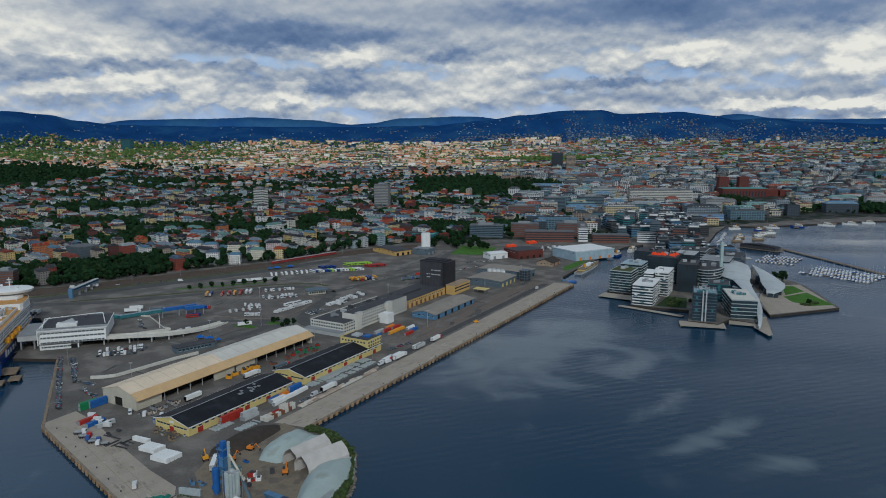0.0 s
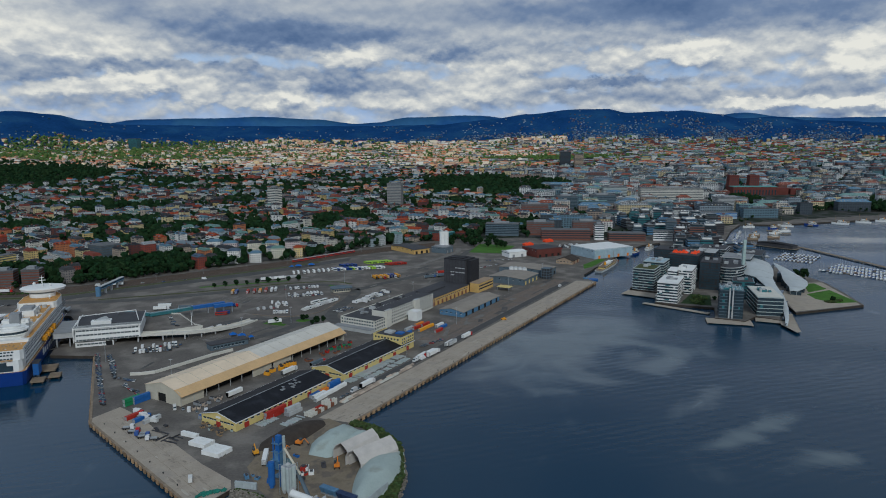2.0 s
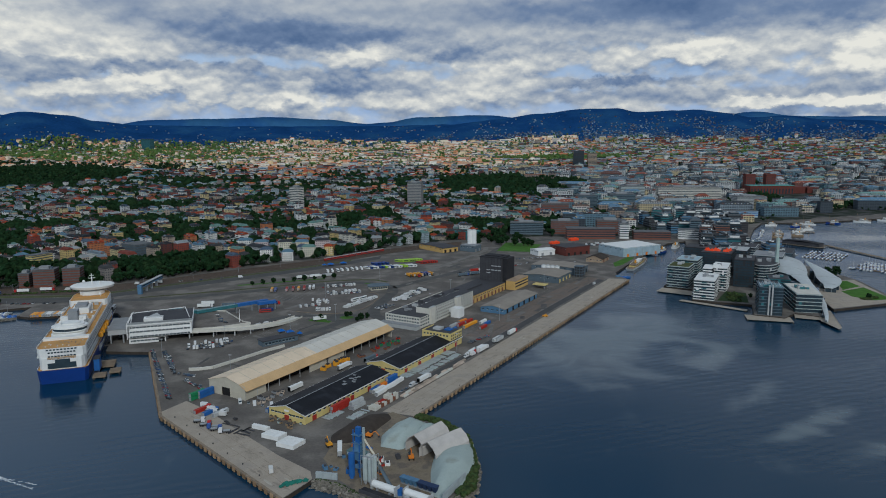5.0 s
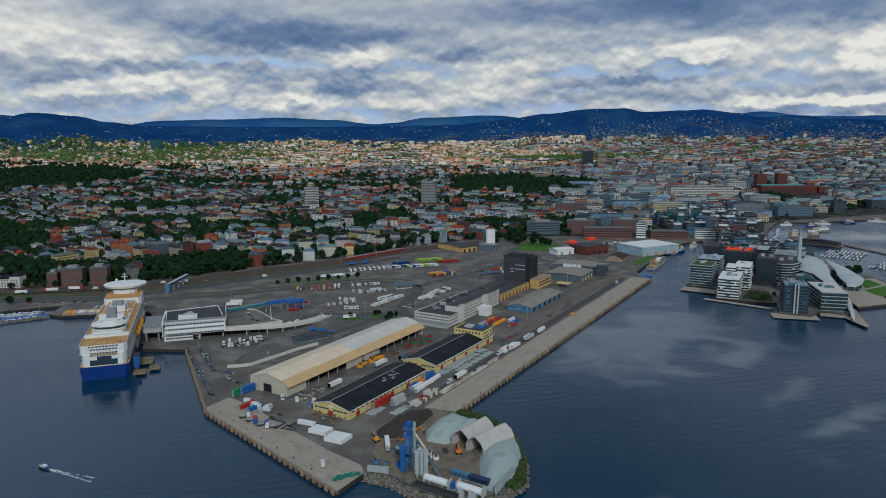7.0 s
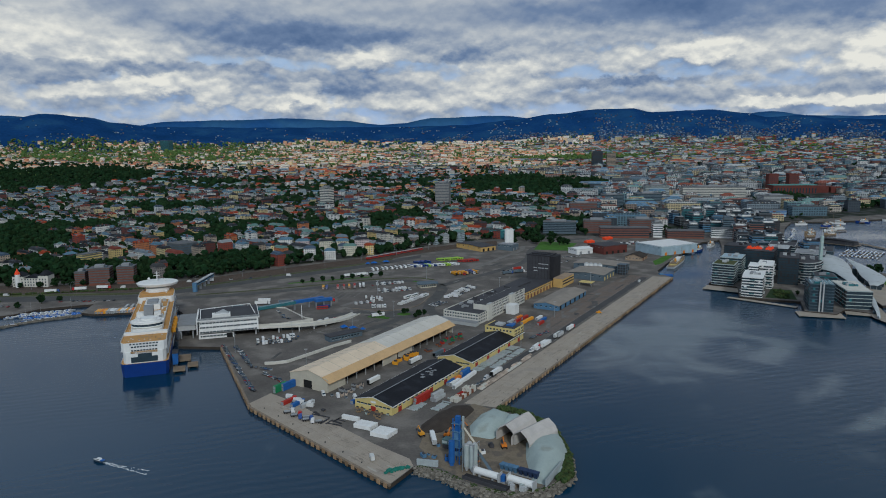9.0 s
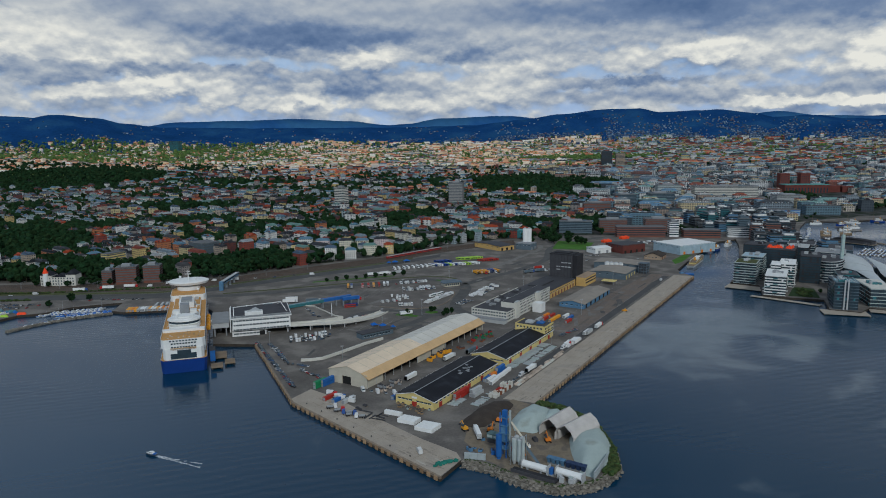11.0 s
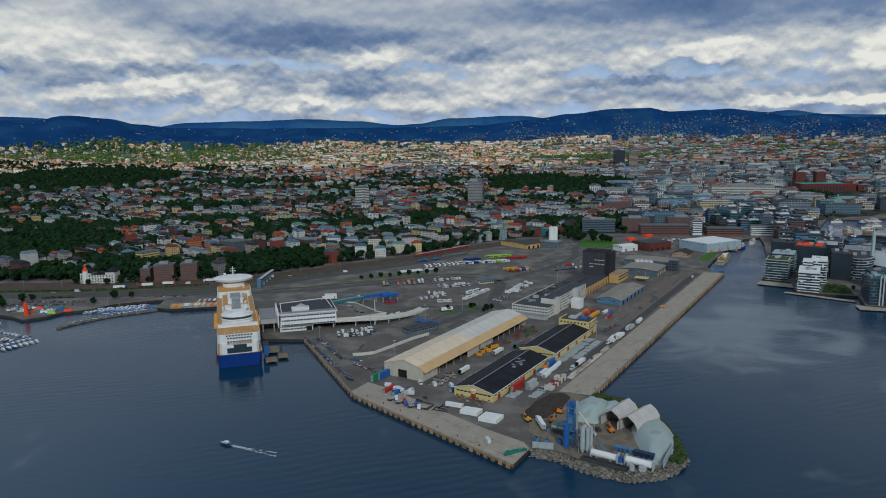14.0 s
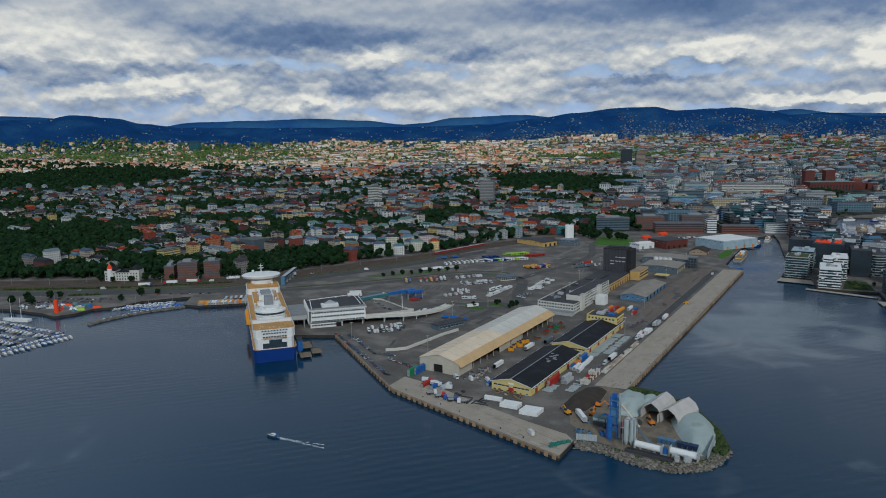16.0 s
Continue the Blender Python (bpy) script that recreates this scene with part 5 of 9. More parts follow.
        beam = thing("quay_edge", pose(x0, y0, 2.5, 0, 0, a), "concrete kerb beam with fenders along the quay edge", "quay edge", "quay edges")
        s = Shape()
        s.box(0, d.length, -0.35, 1.1, -0.9, 0.32, M["kerb"])
        part("kerb_beam", s, beam)
        for i in range(count):
            f = part("fender", fender, beam, "rusty fender")
            f.location = ((i + 0.5) * d.length / count, -0.36, -0.2)


quay_details()


def apron_wear():
    """Cast slabs with recessed joints, dark tyre and oil stains, and bollards along the aprons."""
    rng = random.Random(77)
    joints, stains = Shape(), Shape()
    for u in np.arange(6, 490, 11.5):
        joints.box(-22.6, -0.8, u, u + 0.16, 2.552, 2.556, M["kerb"], PIER)
    for v in (-16.5, -8.8):
        joints.box(v, v + 0.16, 3, 488, 2.556, 2.559, M["kerb"], PIER)
    a0, a1 = Vector((-246, 404)), Vector((-146, 306))
    d = (a1 - a0).normalized()
    o = Vector((-d.y, d.x))
    turn = math.degrees(math.atan2(d.y, d.x))
    for k in np.arange(4, 136, 11.5):
        p = a0 + d * k
        joints.box(0, 0.16, 0, 20, 2.552, 2.556, M["kerb"], pose(p.x, p.y, 0, 0, 0, turn))
    for k in (6.5, 13):
        p = a0 + o * k
        joints.box(6, 132, 0, 0.16, 2.556, 2.559, M["kerb"], pose(p.x, p.y, 0, 0, 0, turn))
    stuff("slab_joints", joints, "dark joints between the cast apron slabs", "joints")

    def stain(x, y, r, stretch, ang, mat):
        n = 14
        pts = [(r * (0.7 + 0.5 * rng.random()) * math.cos(2 * math.pi * i / n) * stretch, r * (0.7 + 0.5 * rng.random()) * math.sin(2 * math.pi * i / n)) for i in range(n)]
        m = pose(x, y, 2.562 + 0.0004 * (len(stains.f) % 20), 0, 0, ang)
        stains.add([(px, py, 0) for px, py in pts], [tuple(range(n))], mat, m)

    for _ in range(70):
        u, v = rng.uniform(4, 486), rng.uniform(-22, -1.6)
        stain(*pier_xy(u, v), rng.uniform(0.3, 0.9), rng.uniform(2, 9), 61.6 + rng.uniform(-8, 8), M["stain"] if rng.random() < 0.75 else M["patch_pale"])
    for _ in range(36):
        p = a0 + d * rng.uniform(6, 134) + o * rng.uniform(1.4, 19)
        stain(p.x, p.y, rng.uniform(0.3, 0.9), rng.uniform(2, 8), turn + rng.uniform(-10, 10), M["stain"] if rng.random() < 0.75 else M["patch_pale"])
    stuff("apron_stains", stains, "dark oil and tyre stains on the concrete apron", "stains")
    bol = Shape()
    bol.tube((0, 0, 0), (0, 0, 0.55), 0.28, 0.24, M["charcoal"], 8)
    bol.tube((0, 0, 0.55), (0, 0, 0.75), 0.42, 0.38, M["charcoal"], 8)
    bol = bol.mesh("bollard")
    spots = [pier_xy(u, -2.2) for u in np.arange(14, 490, 25)] + [tuple(a0 + d * k + o * 1.8) for k in np.arange(8, 134, 18)]
    for x, y in spots:
        ob = new("bollard", bol)
        ob.matrix_basis = pose(x, y, 2.55)
        tagged(ob, "black cast iron mooring bollard on the quay edge", "bollard", "mooring bollards")


apron_wear()

# ---- the mixing plant on the pier's tip ----
paving("plant_yard", [(-120, 322), (-104, 306), (-82, 298), (-66, 301), (-57, 316), (-54, 337), (-58, 370), (-70, 389), (-86, 400), (-100, 412), (-128, 385), (-132, 345)], M["sand"], "sandy stained yard of the mixing plant", 2.58)


def heap(name, outline, peak, mat, label, z=2.5, seed=1):
    """A loose heap: rings that shrink and rise to an uneven top."""
    ob = thing(name, pose(0, 0, 0), label, "heap")
    n = 40
    pts = [Vector(p) for p in outline]
    total = [0]
    for a, b in zip(pts, pts[1:] + pts[:1]):
        total.append(total[-1] + (b - a).length)
    ring = []
    for i in range(n):
        d = total[-1] * i / n
        k = max(j for j in range(len(pts)) if total[j] <= d)
        a, b = pts[k], pts[(k + 1) % len(pts)]
        ring.append(a + (b - a) * ((d - total[k]) / max(1e-6, (b - a).length)))
    c = sum(ring, Vector((0, 0))) / n
    v, f = [], []
    levels = 7
    for L in range(levels + 1):
        t = L / levels
        for p in ring:
            q = p + (c - p) * t * 0.98
            h = peak * math.sin(min(1.0, t * 1.25) * math.pi / 2) + (0.5 * noise.noise((q.x / 7, q.y / 7, seed)) * peak * 0.22 if L else -0.3)
            v.append((q.x, q.y, z + h))
    for L in range(levels):
        for i in range(n):
            j = (i + 1) % n
            f.append((L * n + i, L * n + j, (L + 1) * n + j, (L + 1) * n + i))
    s = Shape()
    s.add(v, f + [tuple(range(levels * n, levels * n + n))], mat)
    body = part("heap_body", s, ob)
    body.data.polygons.foreach_set("use_smooth", [True] * len(body.data.polygons))


heap("gravel_heap", [pier_xy(u, v) for u, v in ((-57, -22), (-52, -12), (-29, -9), (-8, -11), (-2, -18), (-8, -26), (-29, -29), (-48, -29))], 4.6, M["gravel"], "dark brown gravel heap beside the plant", seed=2)
heap("aggregate_heap", [pier_xy(u, v) for u, v in ((-46, 6), (-44, 19), (-22, 24), (-4, 14), (-2, 0), (-18, -4), (-34, -2))], 6.4, M["greenish"], "pale grey-green aggregate heap", seed=3)
heap("aggregate_heap", [pier_xy(u, v) for u, v in ((-30, 16), (-28, 30), (-14, 30), (-5, 20), (-12, 12))], 6.0, M["greenish"], "pale grey-green aggregate heap under netting", seed=4)
heap("aggregate_heap", [pier_xy(u, v) for u, v in ((-79, 60), (-80, 67), (-58, 70), (-36, 65), (-14, 50), (-20, 38), (-38, 38), (-56, 46))], 6.2, M["greenish"], "long pale grey-green aggregate heap by the shore", seed=5)


def shelter(u, v, w, l, h, turn, label):
    """An open angular vault on the heaps."""
    ob = thing("shelter", on_pier(u, v, 2.5, turn), label, "shelter", "heap shelters")
    out = [(0, 0), (0.0, h * 0.45), (w * 0.16, h * 0.75), (w * 0.5, h), (w * 0.84, h * 0.75), (w, h * 0.45), (w, 0)]
    inn = [(w * 0.03, 0), (w * 0.03, h * 0.44), (w * 0.18, h * 0.72), (w * 0.5, h * 0.965), (w * 0.82, h * 0.72), (w * 0.97, h * 0.44), (w * 0.97, 0)]
    s = Shape()
    loop = out + inn[::-1]
    n = len(loop)
    s.add([(x, 0, z) for x, z in loop] + [(x, l, z) for x, z in loop], [(i, (i + 1) % n, n + (i + 1) % n, n + i) for i in range(n)] + [(j, j + 1, n - 2 - j, n - 1 - j) for j in range(6)], M["vault"])
    part("vault", s, ob)
    s = Shape()
    s.extrude([(x * 0.94 + w * 0.03, z * 0.96) for x, z in out], l - 0.4, l - 0.1, M["grey"])
    part("back_wall", s, ob)


shelter(-42, 21, 13, 25, 11.0, -8, "pale angular vault open at the front over aggregate")
shelter(-45, 32, 13.5, 27, 10.8, -14, "pale angular vault open at the front over aggregate")


def plant():
    ob = thing("mixing_tower", on_pier(-79, 16), "blue steel mixing tower with hoppers and stairs", "tower")
    s = Shape()
    for x, y in ((-1.9, -1.9), (1.9, -1.9), (-1.9, 1.9), (1.9, 1.9)):
        s.box(x - 0.25, x + 0.25, y - 0.25, y + 0.25, 0, 26, M["blue"])
    part("frame", s, ob)
    for z in (5, 9.5, 14, 18.5, 23):
        s = Shape()
        s.box(-2.6, 2.6, -2.6, 2.6, z, z + 0.25, M["steelblue"])
        part("platform", s, ob)
    s = Shape()
    s.box(-1.6, 1.6, -1.6, 1.6, 9.8, 18, M["steelblue"])
    s.box(-1.2, 1.2, -1.2, 1.2, 18.8, 27, M["blue"])
    part("hopper", s, ob)
    s = Shape()
    s.tube((-1.4, -4.4, 1.5), (-1.4, -4.4, 14), 1.7, 1.7, M["blue"], 14)
    s.tube((-1.4, -4.4, 0), (-1.4, -4.4, 1.5), 1.2, 0.7, M["blue"], 14)
    part("drum", s, ob)
    s = Shape()
    s.box(2.3, 3.3, 0.4, 1.5, 0, 27, M["palegreen"])
    part("elevator", s, ob)

    ob = thing("cement_silos", on_pier(-84, 27), "pale upright cement silos on a steel frame", "silo")
    for x, y in ((-1.9, -1.4), (1.3, -1.4), (-1.9, 1.7), (1.3, 1.7)):
        s = Shape()
        s.tube((x, y, 3), (x, y, 15), 1.5, 1.5, M["palegreen"], 14)
        s.tube((x, y, 15), (x, y, 15.8), 1.5, 0.6, M["lightgrey"], 14)
        s.tube((x, y, 0.4), (x, y, 3), 0.5, 1.5, M["lightgrey"], 14)
        part("silo", s, ob)
    s = Shape()
    for x in (-3.6, 3.0):
        for y in (-3, 3.4):
            s.box(x - 0.12, x + 0.12, y - 0.12, y + 0.12, 0, 16.5, M["metal"])
    s.box(-3.6, 3.0, -3, -2.8, 16.3, 16.5, M["metal"])
    s.box(2.9, 3.1, -3, 3.4, 16.3, 16.5, M["metal"])
    part("frame", s, ob)

    ob = thing("conveyor", on_pier(-80, 18), "pale inclined belt conveyor", "conveyor")
    s = Shape()
    m = look((1, 1, 22), (14, -2, 3)) @ pose(0, 0, 0, 90, 0, 0)
    s.tube((2, 1, 21), (13, 0, 10), 0.7, 0.7, M["cream_wall"], 4)
    part("belt", s, ob)
    s = Shape()
    s.tube((9, 2, 10), (22, -4, 2), 1.0, 1.0, M["bluegrey"], 4)
    part("lower_belt", s, ob)

    for i, (u, v) in enumerate(((-86.5, 31), (-85.5, 50))):
        ob = thing("bitumen_tank", on_pier(u, v, 2.5, -3), "white horizontal tank on concrete saddles", "tank", "horizontal tanks")
        s = Shape()
        s.tube((0, 0, 2.8), (14.5, 0, 2.8), 1.9, 1.9, M["white"], 16)
        part("shell", s, ob)
        s = Shape()
        s.box(-0.5, 0.0, -2.2, 2.2, 0, 5.2, M["lightgrey"])
        s.box(14.5, 15.0, -2.2, 2.2, 0, 5.2, M["lightgrey"])
        part("end_frame", s, ob)
        for x in (3, 11):
            c = Shape()
            c.box(x - 0.5, x + 0.5, -1.7, 1.7, 0, 1.3, M["grey"])
            part("saddle", c, ob)
    ob = thing("dryer_drum", on_pier(-85.8, 46.6), "blue burner unit between the tanks", "machine")
    s = Shape()
    s.tube((0, 0, 0), (0, 0, 3.6), 1.6, 1.6, M["blue"], 12)
    s.box(-2.2, 2.2, -2.2, 2.2, 0, 0.5, M["grey"])
    part("burner", s, ob)

    for u, v, w, mat, label in ((-75, 40, 10.5, M["steelblue"], "row of blue feed bins"), (-75.5, 51, 11.5, M["navybin"], "row of dark navy feed bins")):
        ob = thing("feed_bins", on_pier(u, v, 2.5, -2), label, "bin")
        for i in range(4):
            s = Shape()
            a = w / 4
            s.add([(i * a + 0.1, -1.7, 4.0), ((i + 1) * a - 0.1, -1.7, 4.0), ((i + 1) * a - 0.1, 1.7, 4.0), (i * a + 0.1, 1.7, 4.0), (i * a + 0.6, -0.7, 1.0), ((i + 1) * a - 0.6, -0.7, 1.0), ((i + 1) * a - 0.6, 0.7, 1.0), (i * a + 0.6, 0.7, 1.0)],
                  [(0, 1, 5, 4)[::-1], (1, 2, 6, 5)[::-1], (2, 3, 7, 6)[::-1], (3, 0, 4, 7)[::-1], (4, 5, 6, 7)[::-1], (0, 1, 2, 3)], mat)
            s.box(i * a + 0.1, (i + 1) * a - 0.1, -1.75, 1.75, 4.0, 4.3, mat)
            part("bin", s, ob)
        s = Shape()
        s.box(0, w, -0.5, 0.5, 0, 1.0, M["grey"])
        part("base", s, ob)

    ob = thing("control_house", on_pier(-68, -1), "green-grey container control house on stilts", "cabin")
    for i in range(3):
        s = Shape()
        s.box(i * 4.1, i * 4.1 + 4, 0, 5, 2.8, 5.6, M["tealpanel"])
        s.box(i * 4.1 + 0.3, i * 4.1 + 3.7, -0.1, 0, 3.5, 4.9, M["palegreen"])
        part("cabin_unit", s, ob)
    s = Shape()
    s.box(0.3, 12, 0.3, 4.7, 0, 2.8, M["darkgrey"])
    part("undercroft", s, ob)

    ob = thing("retaining_wall", on_pier(-93, -2, 2.5, 18), "pale blue-grey sheet wall beside the rocks", "wall")
    s = Shape()
    for i in range(8):
        s.box(i * 1.5, i * 1.5 + 1.4, 0, 1.2 + 0.15 * (i % 2), 0, 3.4, M["sheetwall"])
    part("sheet", s, ob)
    ob = thing("screen_wall", on_pier(-81, 68.5, 2.5, 2), "pale upright screen wall of the aggregate heap", "wall")
    for i in range(9):
        s = Shape()
        s.box(-0.2, 0.2, i * 2.8, i * 2.8 + 2.7, 0, 4.6, M["sheetwall"])
        part("panel", s, ob)
    ob = thing("pump_station", on_pier(-90.5, 55), "cluster of pale pump cabinets near the shore", "machine")
    rng = random.Random(6)
    for i in range(8):
        s = Shape()
        x, y = rng.uniform(-5, 6), rng.uniform(-2, 2)
        s.box(x, x + rng.uniform(1, 2.6), y, y + 1.6, 0, rng.uniform(1.2, 3.4), rng.choice((M["palegreen"], M["lightgrey"], M["white"])))
        part("cabinet", s, ob)

    ob = thing("loading_trench", on_pier(-91.5, 27, 2.5, -3), "long dark machine trench beside the tanks", "machine")
    s = Shape()
    s.box(0, 26, -2.2, 2.2, 0, 1.2, M["charcoal"])
    s.box(0, 26, -2.4, -2.0, 0, 1.9, M["darkgrey"])
    part("bed", s, ob)
    clutter = (("orange", "orange crate"), ("red", "red crate"), ("blue", "blue crate"), ("darkgrey", "dark machine part"), ("white", "white container bag"), ("steelblue", "blue steel hopper"))
    for k in range(34):
        mat, text = rng.choice(clutter)
        u, v = rng.uniform(-86, -50), rng.uniform(-8, 26)
        if abs(u + 80) < 7 and abs(v - 20) < 9:
            continue
        ob = thing("machine_crate", on_pier(u, v, 2.58, rng.uniform(0, 90)), text + " on the plant yard", "crate", "plant clutter")
        s = Shape()
        a, b, h = rng.uniform(0.6, 1.6), rng.uniform(0.8, 2.2), rng.uniform(0.7, 2.2)
        s.box(-a, a, -b, b, 0, h, M[mat])
        s.box(-a * 0.5, a * 0.6, -b * 0.5, b * 0.4, h, h * 1.35, M["darkgrey"])
        part("body", s, ob)


plant()


def digger(m, label, mat):
    ob = thing("excavator", m, label, "excavator", "excavators")
    s = Shape()
    s.box(-1.5, 1.5, -1.4, 2.0, 1.0, 2.4, mat)
    part("body", s, ob)
    s = Shape()
    s.box(-1.4, -0.2, 0.4, 2.0, 2.4, 3.6, M["glass"])
    part("cab", s, ob)
    for x in (-1.6, 1.0):
        s = Shape()
        s.box(x, x + 0.6, -2, 2, 0, 0.95, M["tyre"])
        part("track", s, ob)
    s = Shape()
    s.tube((0.5, 1.8, 2), (0.5, 4.6, 4.6), 0.3, 0.25, mat, 6)
    s.tube((0.5, 4.6, 4.6), (0.5, 7.2, 2.0), 0.25, 0.2, mat, 6)
    s.box(0, 1, 6.7, 7.6, 0.9, 2.0, M["darkgrey"])
    part("arm", s, ob)


digger(on_pier(-50, 30, 2.55, 40), "orange wheeled loader on the sandy plant yard", M["orange"])
digger(on_pier(-38, -8, 2.55, -80), "orange excavator beside the gravel heap", M["orange"])
digger(on_pier(-54, -6, 2.55, 10), "orange excavator beside the gravel heap", M["orange"])
digger(on_pier(-60, -20, 2.55, 60), "yellow excavator on the worn yard", M["lifeboat"])


def revetment():
    """Loose rocks round the tip, the nearest of them singly, and bushes behind."""
    rng = random.Random(21)
    line = [Vector(p) for p in [(-132, 320), (-118, 314)] + PLANT[1:] + [(-84, 405)]]
    seg = []
    for a, b in zip(line, line[1:]):
        n = int((b - a).length / 0.9)
        d = (b - a).normalized()
        out = Vector((d.y, -d.x))
        for i in range(n):
            p = a + (b - a) * (i / n)
            seg.append((p, out))
    base = thing("rock_revetment", pose(0, 0, 0), "grey-brown boulder slope round the plant's shore", "rocks")
    lead = Shape()
    k = len(line)
    top, low = [], []
    for i, p in enumerate(line):
        d = (line[min(i + 1, k - 1)] - line[max(i - 1, 0)]).normalized()
        o = Vector((d.y, -d.x))
        top.append((*(p - o * 1.5), 3.1))
        low.append((*(p + o * 6.0), -2.5))
    lead.add(top + low, [(i, i + 1, k + i + 1, k + i)[::-1] for i in range(k - 1)], M["rock"])
    part("slope", lead, base)
    kinds = []
    for i in range(8):
        s = Shape()
        s.blob((0, 0, 0), 1.0, M["rockpiece"], rng, 0.7, 0.35)
        kinds.append(s.mesh("boulder"))
    for i in range(290):
        p, o = rng.choice(seg)
        t = rng.random()
        q = p + o * (t * 4.6 - 0.9)
        ob = part("boulder", rng.choice(kinds), base)
        r = rng.uniform(0.7, 1.5)
        ob.matrix_basis = pose(q.x, q.y, 2.7 - t * 2.9, 0, 0, rng.uniform(0, 360)) @ Matrix.Diagonal((r, r, r * 0.8, 1))
    rest = Shape()
    for i in range(900):
        p, o = rng.choice(seg)
        t = rng.random()
        q = p + o * (t * 5.0 - 1.0)
        rest.blob((q.x, q.y, 2.7 - t * 2.9), rng.uniform(0.5, 1.1), M["rock"], rng, 0.7, 0.35)
    tagged(part("rock_fill", rest, base), kind="stuff")
    green = Shape()
    for i in range(1500):
        p, o = rng.choice(seg[int(len(seg) * 0.44):])
        q = p - o * rng.uniform(-2.2, 3.4)
        green.blob((q.x, q.y, 2.7 + rng.random() * 1.1), rng.uniform(0.5, 1.5), M["bush"], rng, 0.8, 0.4)
    for i in range(160):
        p, o = rng.choice(seg[:int(len(seg) * 0.44)])
        q = p - o * rng.uniform(0.4, 2.6)
        green.blob((q.x, q.y, 2.8), rng.uniform(0.3, 0.8), M["bush"], rng, 0.6, 0.4)
    stuff("shore_bushes", green, "green bushes along the rocky shore", "bushes")


revetment()

# ---- the island quarter across the basin ----


def slab_building(name, m, outline, storeys, sh, label, wall, band, out=0.7, roof=None, balconies=True, units=3, seed=1, thick=0.36):
    """A flat-roofed block: glazed storeys between projecting floor slabs, wall panels, roof plant."""
    ob = thing(name, m, label, "building")
    cx, cy = sum(p[0] for p in outline) / len(outline), sum(p[1] for p in outline) / len(outline)
    rng = random.Random(seed)

    def grown(k):
        pts = []
        for x, y in outline:
            d = Vector((x - cx, y - cy))
            pts.append((x + d.normalized().x * k, y + d.normalized().y * k))
        return pts

    h = storeys * sh
    s = Shape()
    s.prism(outline, 0, h, M["glass"])
    part("glazing", s, ob)
    for i in range(storeys + 1):
        s = Shape()
        s.prism(grown(out), i * sh - thick if i else 0, i * sh + thick, band)
        part("floor_slab", s, ob)
    n = len(outline)
    if balconies:
        for i in range(n):
            a, b = Vector(outline[i]), Vector(outline[(i + 1) % n])
            if (b - a).length < 6:
                continue
            cnt = max(2, int((b - a).length / 6.5))
            ang = math.degrees(math.atan2((b - a).y, (b - a).x))
            fins = Shape()
            for j in range(cnt):
                p = a + (b - a) * ((j + 0.5) / cnt)
                fins.box(-0.16, 0.16, -out * 0.55, 0.1, 0.4, h, M["charcoal"], pose(*(a + (b - a) * (j / cnt)), 0, 0, 0, ang))
                for z in range(storeys):
                    if z and rng.random() < 0.2 and out > 0.5:
                        w = Shape()
                        turn = pose(p.x, p.y, 0, 0, 0, ang)
                        w.box(-2.4, 2.4, -out - 1.3, -out + 0.1, z * sh - 0.1, z * sh + 0.12, band, turn)
                        w.box(-2.4, 2.4, -out - 1.34, -out - 1.28, z * sh + 0.12, z * sh + 1.1, M["teal"], turn)
                        part("balcony", w, ob, "projecting balcony with a glass front")
                    if rng.random() < 0.19:
                        w = Shape()
                        wid = rng.uniform(1.5, 3.2)
                        w.box(-wid / 2, wid / 2, -out * 0.75, 0.1, z * sh + 0.36, (z + 1) * sh - 0.38, wall, pose(p.x, p.y, 0, 0, 0, ang))
                        part("wall_panel", w, ob)
            part("facade_frame", fins, ob)
    s = Shape()
    s.prism(grown(-0.8), h + 0.5, h + 0.6, roof or M["grey"])
    part("roof", s, ob)
    for i in range(units):
        s = Shape()
        x, y = cx + rng.uniform(-5, 5), cy + rng.uniform(-8, 8)
        s.box(x - rng.uniform(1, 3), x + rng.uniform(1, 3), y - 2, y + 2, h + 0.6, h + rng.uniform(2, 3.6), rng.choice((M["lightgrey"], M["grey"], wall)))
        part("roof_unit", s, ob)
    return ob


def rect(w, l):
    return [(0, 0), (w, 0), (w, l), (0, l)]


slab_building("apartment_block", on_pier(480, 51), rect(24, 30), 8, 3.1, "glazed waterfront apartment block with dark terraces and green roof", M["bluegrey"], M["palegreen"], 1.0, M["verge"], seed=1)
slab_building("apartment_block", on_pier(514, 54), rect(24, 32), 9, 3.1, "glazed apartment block with pale blue roof pavilions", M["teal"], M["palegreen"], 0.9, M["paleblue"], seed=2)
slab_building("white_apartments", on_pier(428, 91, 2.5, 3), rect(21, 42), 7, 3.1, "white apartment block with square balconies", M["white"], M["white"], 0.9, M["timber"], units=6, seed=3, thick=0.62)
slab_building("white_apartments", on_pier(474, 92, 2.5, 2), [(0, 0), (10, 0), (10, 9), (24, 9), (24, 44), (8, 44), (8, 22), (0, 22)], 9, 3.0, "stepped white apartment block with rounded balconies", M["white"], M["white"], 1.1, M["lightgrey"], units=6, seed=4, thick=0.62)
glass_tower = slab_building("glass_tower", on_pier(389, 160, 2.5, 11), rect(22, 22), 9, 3.1, "dark blue glass office tower with pale steel lift shafts", M["teal"], M["bluegrey"], 0.35, M["teal"], units=5, seed=5, thick=0.2)
for x in (8.6, 11.6):
    shaft = Shape()
    shaft.box(x, x + 1.3, -1.2, 0.3, 0, 30.5, M["lightgrey"])
    part("lift_shaft", shaft, glass_tower, "pale steel lift shaft")
for k in range(6):
    beam = Shape()
